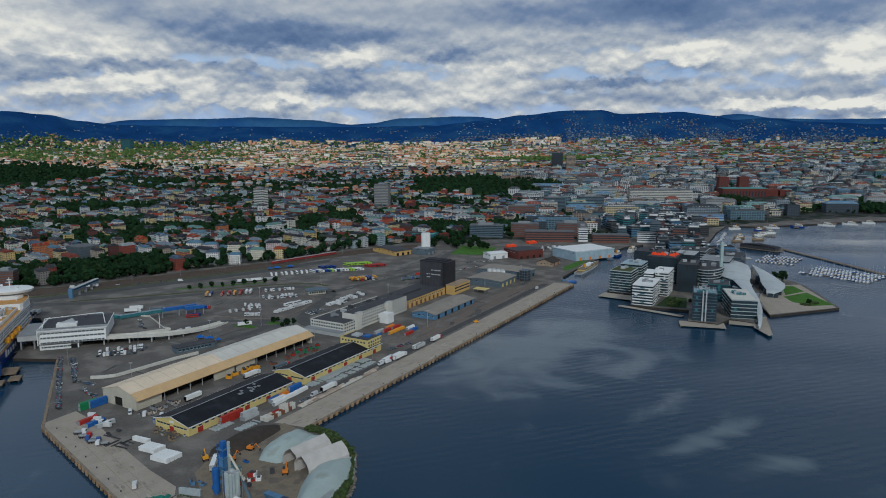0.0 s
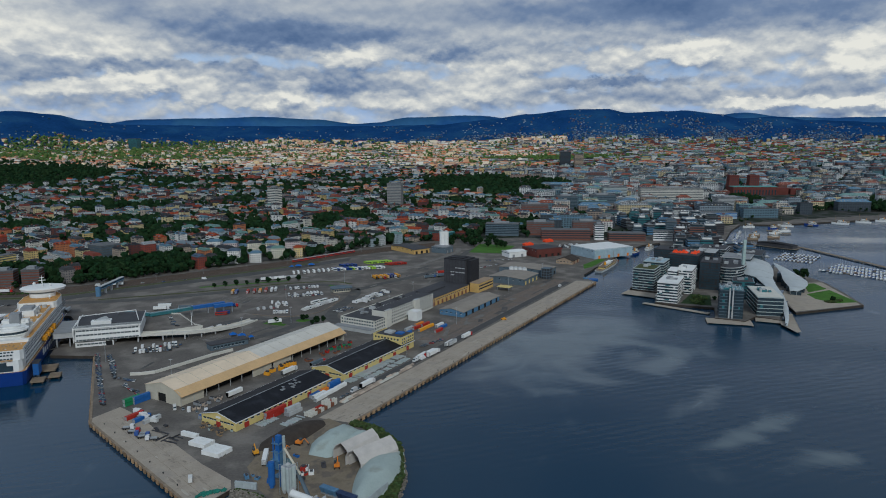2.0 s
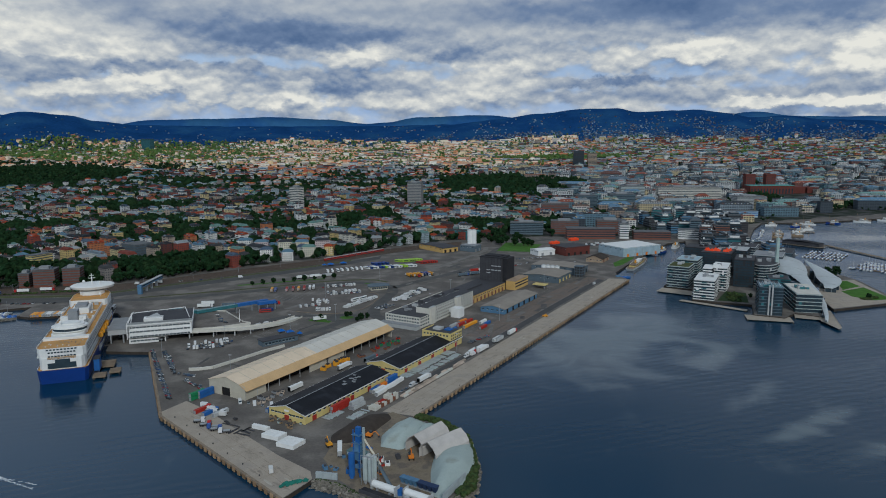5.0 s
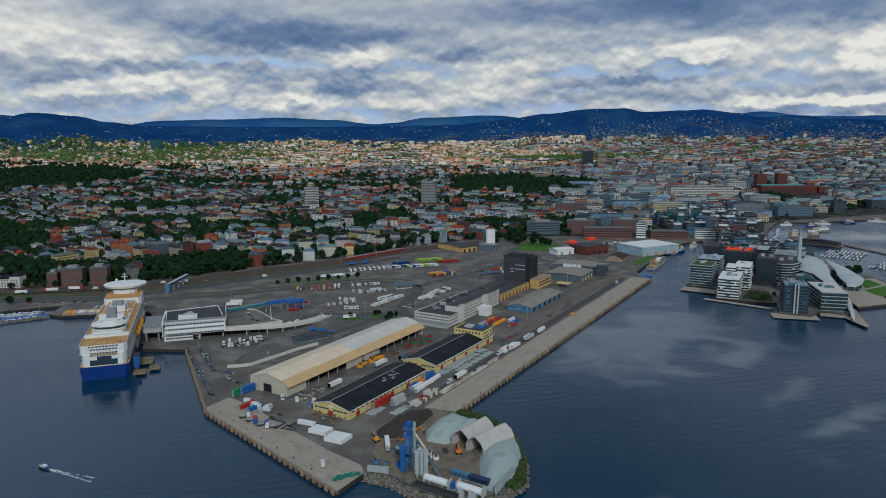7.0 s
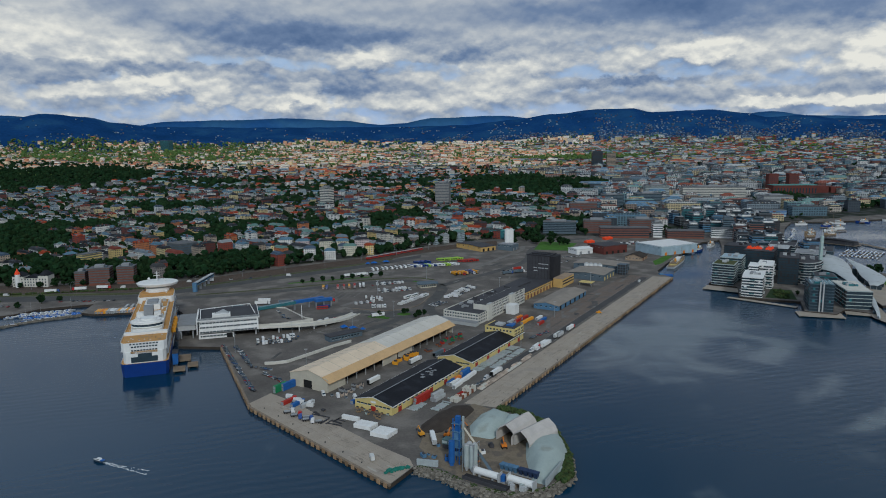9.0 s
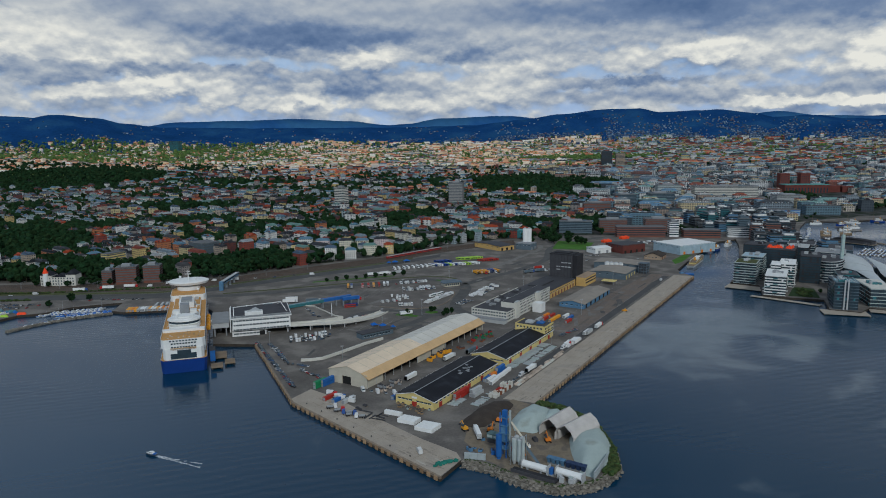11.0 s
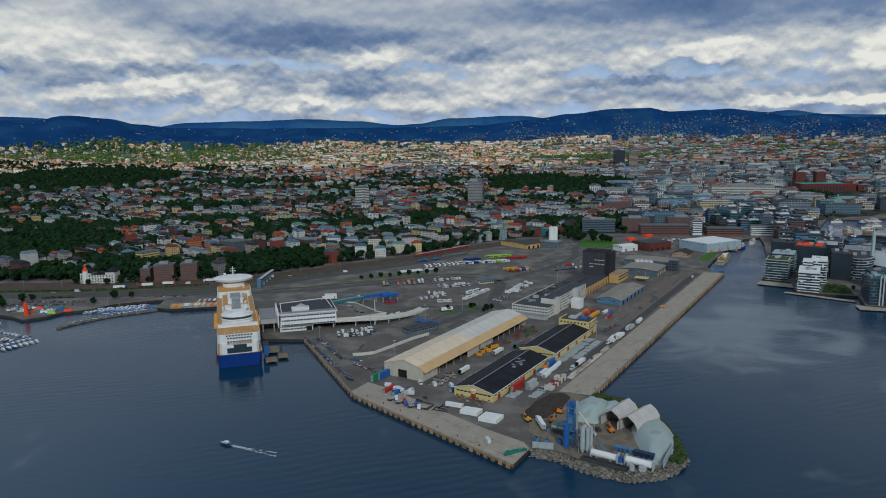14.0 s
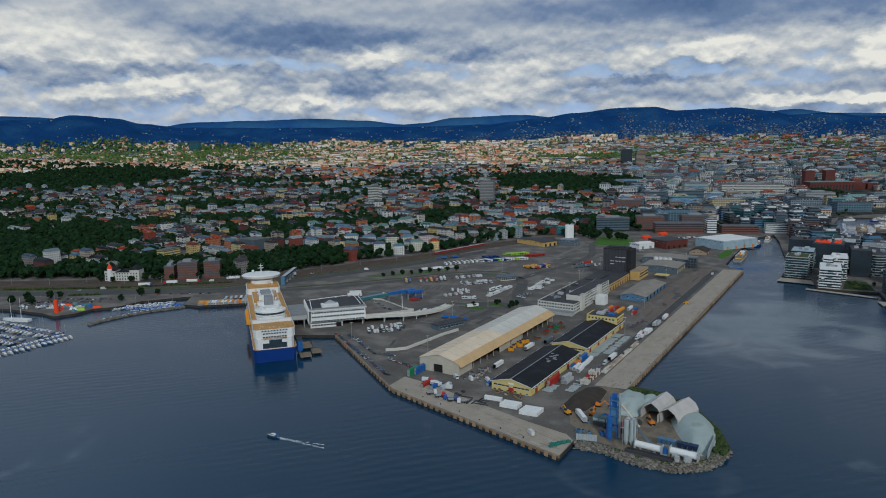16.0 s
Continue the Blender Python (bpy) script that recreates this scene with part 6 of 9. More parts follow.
    beam.box(0.5 + 3.6 * k, 0.8 + 3.6 * k, 0.5, 21.5, 30.2, 30.5, M["paleblue"])
    part("roof_beam", beam, glass_tower)
slab_building("glass_tower", on_pier(413, 157, 2.5, 11), rect(21, 24), 8, 3.1, "lower dark glass wing of the office tower", M["charcoal"], M["bluegrey"], 0.35, M["darkgrey"], units=5, seed=25)
slab_building("museum_office", on_pier(417, 192, 2.5, 17), rect(24, 54), 5, 3.7, "white and teal glazed museum office block", M["teal"], M["palegreen"], 0.4, M["offwhite"], units=8, seed=6)
oval = [(19 + 17 * math.cos(a), 34 + 33 * math.sin(a)) for a in np.arange(0, 6.28, 0.33)]
slab_building("oval_building", on_pier(528, 128), oval, 8, 3.2, "rounded glazed block with pale floor bands", M["lightgrey"], M["lightgrey"], 0.8, M["darkgrey"], seed=7)
slab_building("teal_pavilion", on_pier(482, 160, 2.5, 10), rect(22, 26), 6, 3.2, "low teal glass link block", M["teal"], M["teal"], 0.4, M["darkgrey"], seed=8)
slab_building("dark_block", on_pier(517, 119, 2.5, 4), rect(22, 42), 10, 3.2, "black clad office block", M["charcoal"], M["charcoal"], 0.25, M["darkgrey"], seed=9)
slab_building("dark_block", on_pier(556, 74, 2.5, 0), rect(36, 44), 10, 3.2, "dark grey block under a bright red roof sculpture", M["charcoal"], M["charcoal"], 0.25, M["darkgrey"], seed=10)
slab_building("dark_block", on_pier(610, 96), rect(26, 38), 9, 3.2, "dark grey office block with roof terraces", M["darkgrey"], M["charcoal"], 0.3, M["lightgrey"], seed=11)
slab_building("dark_block", on_pier(630, 40), rect(40, 36), 8, 3.2, "black clad apartment block by the channel", M["charcoal"], M["charcoal"], 0.3, M["darkgrey"], seed=12)
slab_building("grey_block", on_pier(606, 130), rect(34, 40), 8, 3.2, "blue-grey apartment block with balconies", M["bluegrey"], M["lightgrey"], 0.6, M["grey"], seed=13)
slab_building("grey_block", on_pier(668, 92), rect(34, 40), 8, 3.2, "dark glazed block with white gallery floors", M["charcoal"], M["lightgrey"], 0.4, M["darkgrey"], seed=14)
slab_building("grey_block", on_pier(660, 142), rect(30, 50), 7, 3.2, "grey waterfront block with roof plant", M["grey"], M["bluegrey"], 0.4, M["darkgrey"], seed=15)


def red_sculpture():
    p = PIER @ Vector((92, 578, 0))
    ob = thing("roof_sculpture", pose(p.x, p.y, 35.1, 0, 0, -28.4), "bright red-orange tangled roof sculpture", "sculpture")
    rng = random.Random(4)
    for i in range(26):
        s = Shape()
        x, y = rng.uniform(-15, 15), rng.uniform(-10, 10)
        h = rng.uniform(1.2, 4)
        s.add([(x - 2, y - 1.5, 0), (x + 2, y - 1.5, 0), (x + 2.4, y + 1.5, 0), (x - 2, y + 1.5, 0), (x + rng.uniform(-2, 2), y, h)], [(0, 1, 4), (1, 2, 4), (2, 3, 4), (3, 0, 4), (3, 2, 1, 0)], M["redart"])
        part("fin", s, ob)


red_sculpture()


def sail(name, m, spine, label, thick=0.5):
    """A curved roof: rows of (x centre, y, half width, edge height, crown height)."""
    ob = thing(name, m, label, "roof")
    s = Shape()
    k = 9
    v = []
    for lift in (0, -thick):
        for x, y, w, e, c in spine:
            for j in range(k):
                t = -1 + 2 * j / (k - 1)
                v.append((x + w * t, y, e + (c - e) * (1 - t * t) + lift))
    n = len(spine)
    f = []
    for r in range(n - 1):
        for j in range(k - 1):
            f.append((r * k + j, r * k + j + 1, (r + 1) * k + j + 1, (r + 1) * k + j))
            q = n * k
            f.append((q + r * k + j, q + (r + 1) * k + j, q + (r + 1) * k + j + 1, q + r * k + j + 1))
    for j in range(k - 1):
        f.append((j, n * k + j, n * k + j + 1, j + 1))
    s.add(v, f, M["sail"])
    b = part("roof_shell", s, ob)
    for r in range(n):
        if r % 2:
            rib = Shape()
            pts = [v[r * k + j] for j in range(k)]
            for p, q in zip(pts, pts[1:]):
                rib.tube((p[0], p[1], p[2] + 0.12), (q[0], q[1], q[2] + 0.12), 0.16, 0.16, M["lightgrey"], 4)
            part("roof_rib", rib, ob)
    b.data.polygons.foreach_set("use_smooth", [True] * len(b.data.polygons))
    for x, y, w, e, c in spine[::2]:
        for t in (-0.8, 0.8):
            c2 = Shape()
            c2.tube((x + w * t, y, 0), (x + w * t, y, e + (c - e) * 0.36 - 0.3), 0.3, 0.3, M["metal"], 6)
            part("strut", c2, ob)
    g = Shape()
    for (x, y, w, e, c), (x1, y1, w1, e1, c1) in zip(spine[:-2], spine[1:-1]):
        g.box(min(x - w, x1 - w1) + 2.5, max(x + w, x1 + w1) - 2.5, y, y1, 0, max(1.5, min(e, e1) - 0.8), M["glass"]) if y1 > y else None
    if g.v:
        part("glazed_hall", g, ob)


sail("museum_roof", on_pier(424, 212), [(9, -38, 1.2, 0.6, 0.8), (8, -17, 1.8, 3.0, 3.3), (4, 16, 2.8, 6.5, 7.0), (-4, 50, 4.2, 10.5, 11.2), (-16, 84, 6.2, 14, 15), (-25, 112, 9.0, 16.5, 17.5), (-33, 126, 16, 17, 19.5), (-38, 134, 21, 17, 22), (-42, 154, 23, 17.5, 23.5), (-45, 178, 23, 17.5, 23.5), (-50, 216, 21, 17, 22), (-51.5, 241, 18, 13, 17)], "large white curved museum roof sweeping down to the quay")
sail("museum_sail", on_pier(572, 232), [(-14, -36, 4, 4.5, 5), (-11.5, -19, 8, 5.5, 6.5), (-13, -2, 12, 7, 8), (-15.5, 10, 13, 8.5, 9.5), (-24, 33, 8.5, 12, 13), (-34, 53, 5, 15, 16), (-44, 69, 0.6, 18, 18.2)], "white pointed sail-shaped museum roof")


def lift_mast():
    ob = thing("lift_mast", pose(322, 818, 2.5), "tall slender glass lift mast", "mast")
    s = Shape()
    s.box(-1.6, 1.6, -1.6, 1.6, 0, 56, M["mastglass"])
    part("shaft", s, ob)
    for i in range(14):
        c = Shape()
        c.box(-1.8, 1.8, -1.8, 1.8, 4 * i, 4 * i + 0.3, M["lightgrey"])
        part("ring", c, ob)
    c = Shape()
    c.tube((0, 0, 56), (0, 0, 68), 0.5, 0.2, M["lightgrey"], 8)
    part("spire", c, ob)


lift_mast()
paving("island_lawn", [(378, 775), (376, 750), (388, 731), (414, 736), (415, 797)], M["grass"], "bright green shore lawn", 2.62)
paving("island_lawn", [(384, 783), (415, 803), (416, 834), (402, 832)], M["grass"], "bright green upper shore lawn", 2.62)
paving("island_beach", [(327, 694), (410, 724), (420, 780), (428, 840), (402, 838), (350, 780)], M["concrete"], "pale promenade round the lawn", 2.58)
paving("courtyard_garden", [pier_xy(u, v) for u, v in ((432, 115), (437, 146), (486, 137), (484, 116))], M["leafground"], "dark green planted courtyard", 2.65)
paving("promenade_tip", [pier_xy(u, v) for u, v in ((368, 231), (374, 234), (440, 223), (440, 215), (406, 214), (392, 216))], M["concrete"], "pale pointed promenade tip", 2.0)


def shrubs(spots, n, r0, r1, seed, label):
    rng = random.Random(seed)
    s = Shape()
    for cx, cy, rx, ry in spots:
        for _ in range(n):
            a, q = rng.random() * 6.283, math.sqrt(rng.random())
            r = rng.uniform(r0, r1)
            s.blob((cx + rx * q * math.cos(a), cy + ry * q * math.sin(a), 2.6 + r * 0.55), r, M["bush"], rng, 0.85, 0.4)
    stuff("shrubs", s, label, "bushes")


shrubs([(*pier_xy(446, 130), 7, 12), (*pier_xy(468, 128), 8, 12)], 60, 0.7, 1.6, 31, "green shrubs in the planted courtyard")
shrubs([(385, 736, 6, 4), (396, 742, 4, 3)], 30, 0.8, 1.8, 32, "round green shrubs on the shore lawn")


def single_tree(x, y, r, seed, label="dark green broadleaf tree on the promenade"):
    rng = random.Random(seed)
    ob = thing("tree", pose(x, y, max(2.5, ground_height(x, y))), label, "tree", "single trees")
    t = Shape()
    t.tube((0, 0, 0), (0, 0, r * 1.3), r * 0.09, r * 0.05, M["bark"], 7)
    for k in range(4):
        a = k * 1.6 + rng.random()
        t.tube((0, 0, r * (0.6 + 0.12 * k)), (math.cos(a) * r * 0.5, math.sin(a) * r * 0.5, r * (1.1 + 0.12 * k)), r * 0.04, r * 0.02, M["bark"], 5)
    part("trunk", t, ob)
    c = Shape()
    for _ in range(46):
        a, q, h = rng.random() * 6.3, math.sqrt(rng.random()) * r * 0.85, rng.uniform(0.6, 1.9)
        q *= math.sin(math.pi * min(1, max(0.12, (h - 0.4) / 1.7)))
        c.blob((q * math.cos(a), q * math.sin(a), r * h), r * rng.uniform(0.18, 0.34), M["leaf"], rng, 0.9, 0.4)
    part("crown", c, ob)


for k, (x, y, r) in enumerate(((414, 856, 7), (406, 862, 6), (372, 872, 6), (381, 880, 6.5), (388, 738, 3), (300, 700, 2.2), (232, 762, 3), (262, 742, 2.6), (-171, 651, 3.2), (-168, 655, 2.6), (-195, 641, 3.0), (-155, 640, 3.6), (-150, 646, 3.0), (-158, 634, 2.6))):
    single_tree(x, y, r, 60 + k)


def jetty(name, m, w, l, label, z=1.2, mat=None):
    ob = thing(name, m, label, "jetty", "jetties")
    s = Shape()
    s.box(0, w, 0, l, z - 0.5, z, mat or M["timberdeck"])
    part("deck", s, ob)
    for i in range(max(2, int(l / 12))):
        for x in (0.6, w - 0.6):
            c = Shape()
            y = 1 + i * (l - 2) / max(1, int(l / 12) - 1)
            c.tube((x, y, -9), (x, y, z - 0.4), 0.35, 0.35, M["timber"], 6)
            part("pile", c, ob)


jetty("quay_platform", on_pier(367, 153, 0, 15), 42, 19, "concrete quay platform below the glass tower", 1.6, M["concrete"])
jetty("quay_platform", on_pier(397, 193, 0, 6), 24, 13, "stepped concrete platform below the museum office", 1.7, M["concrete"])
jetty("quay_platform", on_pier(417, 78, 0, -11), 71, 6.5, "floating concrete quay before the white apartments", 1.3, M["concrete"])
jetty("quay_platform", on_pier(453, 45, 0, -5), 42, 22, "low concrete quay before the glazed apartments", 1.6, M["concrete"])

# ---- roads, markings and small buildings of the port yard ----
M["patch_dark"] = material("fresh asphalt", (0.092, 0.090, 0.086), 0.9, vary=0.25, size=9, fine=0.8)
M["patch_light"] = material("pale worn asphalt", (0.175, 0.165, 0.15), 0.9, vary=0.25, size=9, fine=0.8)
M["lot"] = material("brown-grey lot paving", (0.135, 0.12, 0.108), 0.9, vary=0.25, size=14, fine=1.0)
M["line_paint"] = material("worn road paint", (0.25, 0.25, 0.24), 0.8, vary=0.3, size=4, fine=0.6)
M["net"] = material("green netting", (0.03, 0.17, 0.13), 0.8, vary=0.3, size=3)
M["tent"] = material("blue tarpaulin", (0.02, 0.12, 0.42), 0.6, vary=0.2, size=3)


def lane(shape, pts, width, z, mat):
    """A flat strip along a line of places."""
    v = []
    n = len(pts)
    for i, p in enumerate(pts):
        d = (Vector(pts[min(i + 1, n - 1)]) - Vector(pts[max(i - 1, 0)])).normalized()
        for k in (-width / 2, width / 2):
            v.append((p[0] + d.y * k, p[1] - d.x * k, z))
    shape.add(v, [(2 * i, 2 * i + 1, 2 * i + 3, 2 * i + 2) for i in range(n - 1)], mat)


def curve(pts, n=6):
    """A smooth line through places."""
    out = []
    for i in range(len(pts) - 1):
        p0, p1, p2, p3 = [Vector(pts[min(max(j, 0), len(pts) - 1)]) for j in (i - 1, i, i + 1, i + 2)]
        for k in range(n):
            t = k / n
            out.append(tuple(0.5 * ((2 * p1) + (p2 - p0) * t + (2 * p0 - 5 * p1 + 4 * p2 - p3) * t * t + (3 * p1 - p0 - 3 * p2 + p3) * t ** 3)))
    return out + [tuple(pts[-1])]


OVAL = curve([(-228, 674), (-203, 666), (-180, 668), (-161, 685), (-152, 721), (-151, 745), (-164, 763), (-217, 752), (-250, 730), (-245, 690), (-228, 674)])
paving("parking_lot", OVAL[:-1], M["lot"], "brown-grey parking lot with a rounded end", 2.57)
s = Shape()
lane(s, curve([(-130, 640), (-146, 664), (-146, 700), (-140, 740), (-138, 775), (-150, 802), (-190, 818), (-240, 800), (-300, 770), (-360, 742), (-430, 722), (-560, 715)]), 13, 2.582, M["patch_dark"])
lane(s, curve([(-156, 650), (-190, 652), (-215, 657), (-238, 648), (-252, 632)]), 9, 2.586, M["patch_dark"])
lane(s, curve([(-172, 636), (-186, 610), (-205, 585), (-226, 560)]), 9, 2.590, M["patch_dark"])
lane(s, [(-173 + 13 * math.cos(k * 0.35), 649 + 12 * math.sin(k * 0.35)) for k in range(19)], 10, 2.594, M["patch_dark"])
lane(s, curve([(-138, 790), (-110, 830), (-70, 880), (-25, 960), (-10, 1050), (10, 1100), (60, 1160), (100, 1190)]), 11, 2.582, M["patch_dark"])
lane(s, curve([(-100, 902), (-60, 985), (-25, 1057), (-20, 1100)]), 8, 2.586, M["patch_light"])
lane(s, [pier_xy(u, -30) for u in (60, 200, 480)], 8, 2.586, M["road"])
structure("port_roads", s, "dark asphalt roads and a roundabout across the port yard")
rng = random.Random(71)
s = Shape()
for i in range(90):
    u, v = rng.uniform(-20, 470), rng.uniform(-330, -120)
    if i > 62:
        u, v = rng.uniform(150, 470), rng.uniform(-60, -32)
    x, y = pier_xy(u, v)
    a = radians(61.6 + rng.choice((0, 0, 90, 22)))
    l = rng.uniform(6, 34)
    lane(s, [(x, y), (x + math.cos(a) * l, y + math.sin(a) * l)], rng.uniform(1.5, 7), 2.597 + 0.0006 * i, M[rng.choice(("patch_dark", "patch_light", "lot"))])
structure("asphalt_patches", s, "patched repairs in the asphalt")
s = Shape()
for k in range(9):
    x, y = -292 + 7 * k, 690 + 4.2 * k
    lane(s, [(x, y), (x + 10, y + 58)], 0.3, 2.66, M["line_paint"])
for k in range(6):
    lane(s, [(-262 + 9 * k, 575 + 3 * k), (-252 + 9 * k, 600 + 3 * k)], 0.3, 2.66, M["line_paint"])
for v in (-34.5, -25.5, -66):
    for u in range(110, 480, 9):
        lane(s, [pier_xy(u, v), pier_xy(u + 4.5, v)], 0.28, 2.66, M["line_paint"])
lane(s, OVAL[:30], 0.5, 2.66, M["line_paint"])
for k in range(30):
    p = pier_xy(132 + 3 * k, -124)
    q = pier_xy(133 + 3 * k, -129)
    lane(s, [p, q], 0.2, 2.66, M["line_paint"])
structure("road_markings", s, "worn white lane and bay markings")
s = Shape()
for v in (-53, -51.5, -45, -43.5, -38, -36.5):
    lane(s, [pier_xy(190, v), pier_xy(480, v - 3)], 0.35, 2.665, M["railsteel"])
structure("sunken_rails", s, "rusty rails sunk into brown paving")
s = Shape()
lane(s, curve([(-420, 735), (-301, 786), (-233, 823), (-176, 836), (-150, 822)]), 5, 2.61, M["verge"])
lane(s, curve([(-330, 800), (-270, 826), (-232, 842)]), 6, 2.612, M["grass"])
lane(s, curve([(-176, 815), (-160, 806), (-150, 796)]), 5, 2.613, M["grass"])
lane(s, curve([(-206, 641), (-194, 637), (-184, 634)]), 7, 2.614, M["grass"])
structure("yard_verges", s, "grass verges along the port road")
paving("grass_bank", [(152, 926), (166, 942), (197, 1000), (187, 1005), (156, 956)], M["grass"], "green grass bank beside the steamship", 2.64)
for k in range(9):
    single_tree(-312 + 11.5 * k, 800 + 5.3 * k, 2.8 + 0.5 * (k % 3), 90 + k, "small dark tree in the row beside the port road")
for k in range(22):
    single_tree(-44 + rng.uniform(0, 100), 1095 + rng.uniform(0, 95), rng.uniform(4.5, 7.5), 120 + k, "tall dark tree behind the lawn")


def kerb_line():
    ob = thing("parking_kerb", pose(0, 0, 0), "pale raised kerb round the parking lot", "kerb")
    for a, b in zip(OVAL[:36], OVAL[1:37]):
        s = Shape()
        d = Vector((b[0] - a[0], b[1] - a[1], 0))
        s.box(0, d.length, -0.35, 0.35, 0, 0.35, M["kerb"], pose(a[0], a[1], 2.57, 0, 0, math.degrees(math.atan2(d.y, d.x))))
        part("kerbstone", s, ob)


kerb_line()


def kiosk():
    ob = thing("gate_kiosk", pose(-164, 773, 2.5, 0, 0, 25), "low pale gate office with a broad grey roof", "kiosk")
    s = Shape()
    s.box(1, 21, 0, 12, 0, 4.2, M["cream_wall"])
    part("wall", s, ob)
    s = Shape()
    s.prism([(-1, -1.5), (23, -1.5), (25, 6), (20, 15), (2, 15), (-2, 6)], 4.2, 5.2, M["bluegrey"])
    part("roof", s, ob)
    for i in range(7):
        s = Shape()
        s.box(2 + 2.7 * i, 4 + 2.7 * i, -0.1, 0.05, 1.2, 3.2, M["glass"])
        part("window", s, ob)


kiosk()


def terminal_deck():
    ob = thing("terminal_deck", pose(0, 0, 0), "grey raised vehicle deck with white parapets behind the terminal", "deck")
    edge = [(-330, 655), (-340, 628), (-318, 604), (-302, 578), (-287, 586), (-254, 607), (-263, 612), (-293, 651)]
    s = Shape()
    s.prism(edge, 7.2, 8.2, M["lightgrey"], None, M["asphalt"])
    part("slab", s, ob)
    for a, b in zip(edge[3:] + edge[:1], edge[4:] + edge[:2]):
        d = Vector((b[0] - a[0], b[1] - a[1], 0))
        s = Shape()
        s.box(0, d.length, -0.2, 0.2, 7.0, 9.4, M["offwhite"], pose(a[0], a[1], 0, 0, 0, math.degrees(math.atan2(d.y, d.x))))
        part("parapet", s, ob)
    for x, y in ((-325, 650), (-315, 615), (-298, 590), (-275, 600), (-280, 625), (-300, 640)):
        s = Shape()
        s.box(x - 0.7, x + 0.7, y - 0.7, y + 0.7, 2.5, 7.2, M["grey"])
        part("column", s, ob)
    s = Shape()
    s.tube((-266, 612, 8.2), (-266, 612, 21), 0.4, 0.2, M["white"], 8)
    part("mast", s, ob)


terminal_deck()


def tent(x, y, w, turn):
    ob = thing("tent", pose(x, y, 2.5, 0, 0, turn), "blue tarpaulin tent on the asphalt", "tent", "blue tents")
    s = Shape()
    h = w / 2
    s.add([(-h, -h, 2.2), (h, -h, 2.2), (h, h, 2.2), (-h, h, 2.2), (0, 0, 4.2)], [(0, 1, 4), (1, 2, 4), (2, 3, 4), (3, 0, 4), (3, 2, 1, 0)], M["tent"])
    part("canopy", s, ob)
    for px in (-h + 0.1, h - 0.1):
        for py in (-h + 0.1, h - 0.1):
            c = Shape()
            c.tube((px, py, 0), (px, py, 2.2), 0.08, 0.08, M["metal"], 5)
            part("leg", c, ob)


for x, y, w, turn in ((-222, 595, 6.5, 30), (-213, 592, 7, 32), (-203, 587, 4.5, 35), (-242, 934, 9, 10), (-226, 944, 9, 20), (-250, 928, 6, 0)):
    tent(x, y, w, turn)


def canopy():
    ob = thing("yellow_canopy", on_pier(394, -86), "flat yellow canopy on posts beside the cargo shed", "canopy")
    s = Shape()
    s.box(0, 16, 0, 11, 4.0, 4.7, M["yellow"])
    part("roof", s, ob)
    for x in (0.6, 15.4):
        for y in (0.6, 10.4):
            c = Shape()
            c.box(x - 0.2, x + 0.2, y - 0.2, y + 0.2, 0, 4, M["grey"])
            part("post", c, ob)
    for k in range(6):
        ob = thing("storage_tank", on_pier(485, -109 + 4.3 * k), "pale blue upright storage tank beside the shed", "tank", "upright tanks")
        s = Shape()
        s.tube((0, 0, 0), (0, 0, 7.5), 1.9, 1.9, M["paleblue"], 14)
        s.tube((0, 0, 7.5), (0, 0, 8.2), 1.9, 0.4, M["lightgrey"], 14)
        part("shell", s, ob)
    ob = thing("rack_tower", on_pier(482, -66), "blue-grey steel rack tower", "rack")
    for z in (0, 3.4, 6.8, 10.2):
        s = Shape()
        s.box(0, 11, 0, 12, z + 2.9, z + 3.4, M["bluegrey"])
        part("floor", s, ob)
        for x in (0.3, 3.8, 7.3, 10.7):
            for y in (0.3, 11.7):
                c = Shape()
                c.box(x - 0.25, x + 0.25, y - 0.25, y + 0.25, z, z + 2.9, M["bluegrey"])
                part("post", c, ob)
        c = Shape()
        c.box(0.9, 10.1, 1.0, 11, z, z + 2.7, M["darkgrey"])
        part("load", c, ob)
    low_shed("harbour_hut", on_pier(594, -88), 24, 30, 5, 4.5, M["tanwall"], M["gravel"], "tan harbour hut with a dark brown gable roof", 2, M["brick"])
    ob = thing("yellow_machine", on_pier(276, -22, 2.55, 10), "small yellow lifting machine on the quay", "machine")
    s = Shape()
    s.box(-2.6, 2.6, -1.1, 1.1, 0.4, 1.5, M["lifeboat"])
    s.box(-0.4, 1.4, -0.9, 0.9, 1.5, 2.6, M["lifeboat"])
    part("body", s, ob)
    for x in (-1.7, 1.7):
        c = Shape()
        c.tube((x, -1.2, 0.5), (x, 1.2, 0.5), 0.5, 0.5, M["tyre"], 10)
        part("axle", c, ob)
    ob = thing("barge", pose(148, 861, 0, 0, 0, -70), "flat blue work barge at the quay's end", "boat")
    s = Shape()
    s.prism([(-4, -11), (4, -11), (4, 9), (2, 11), (-2, 11), (-4, 9)], -0.8, 1.6, M["blue"])
    part("hull", s, ob)
    s = Shape()
    s.box(-2, 2, -9, -4, 1.6, 4, M["steelblue"])
    part("cabin", s, ob)
    for x, y in ((92, 1133), (99, 1138), (130, 1172), (137, 1178)):
        ob = thing("tent", pose(x, y, 2.5, 0, 0, 30), "red pavilion tent behind the brick store", "tent", "red tents")
        s = Shape()
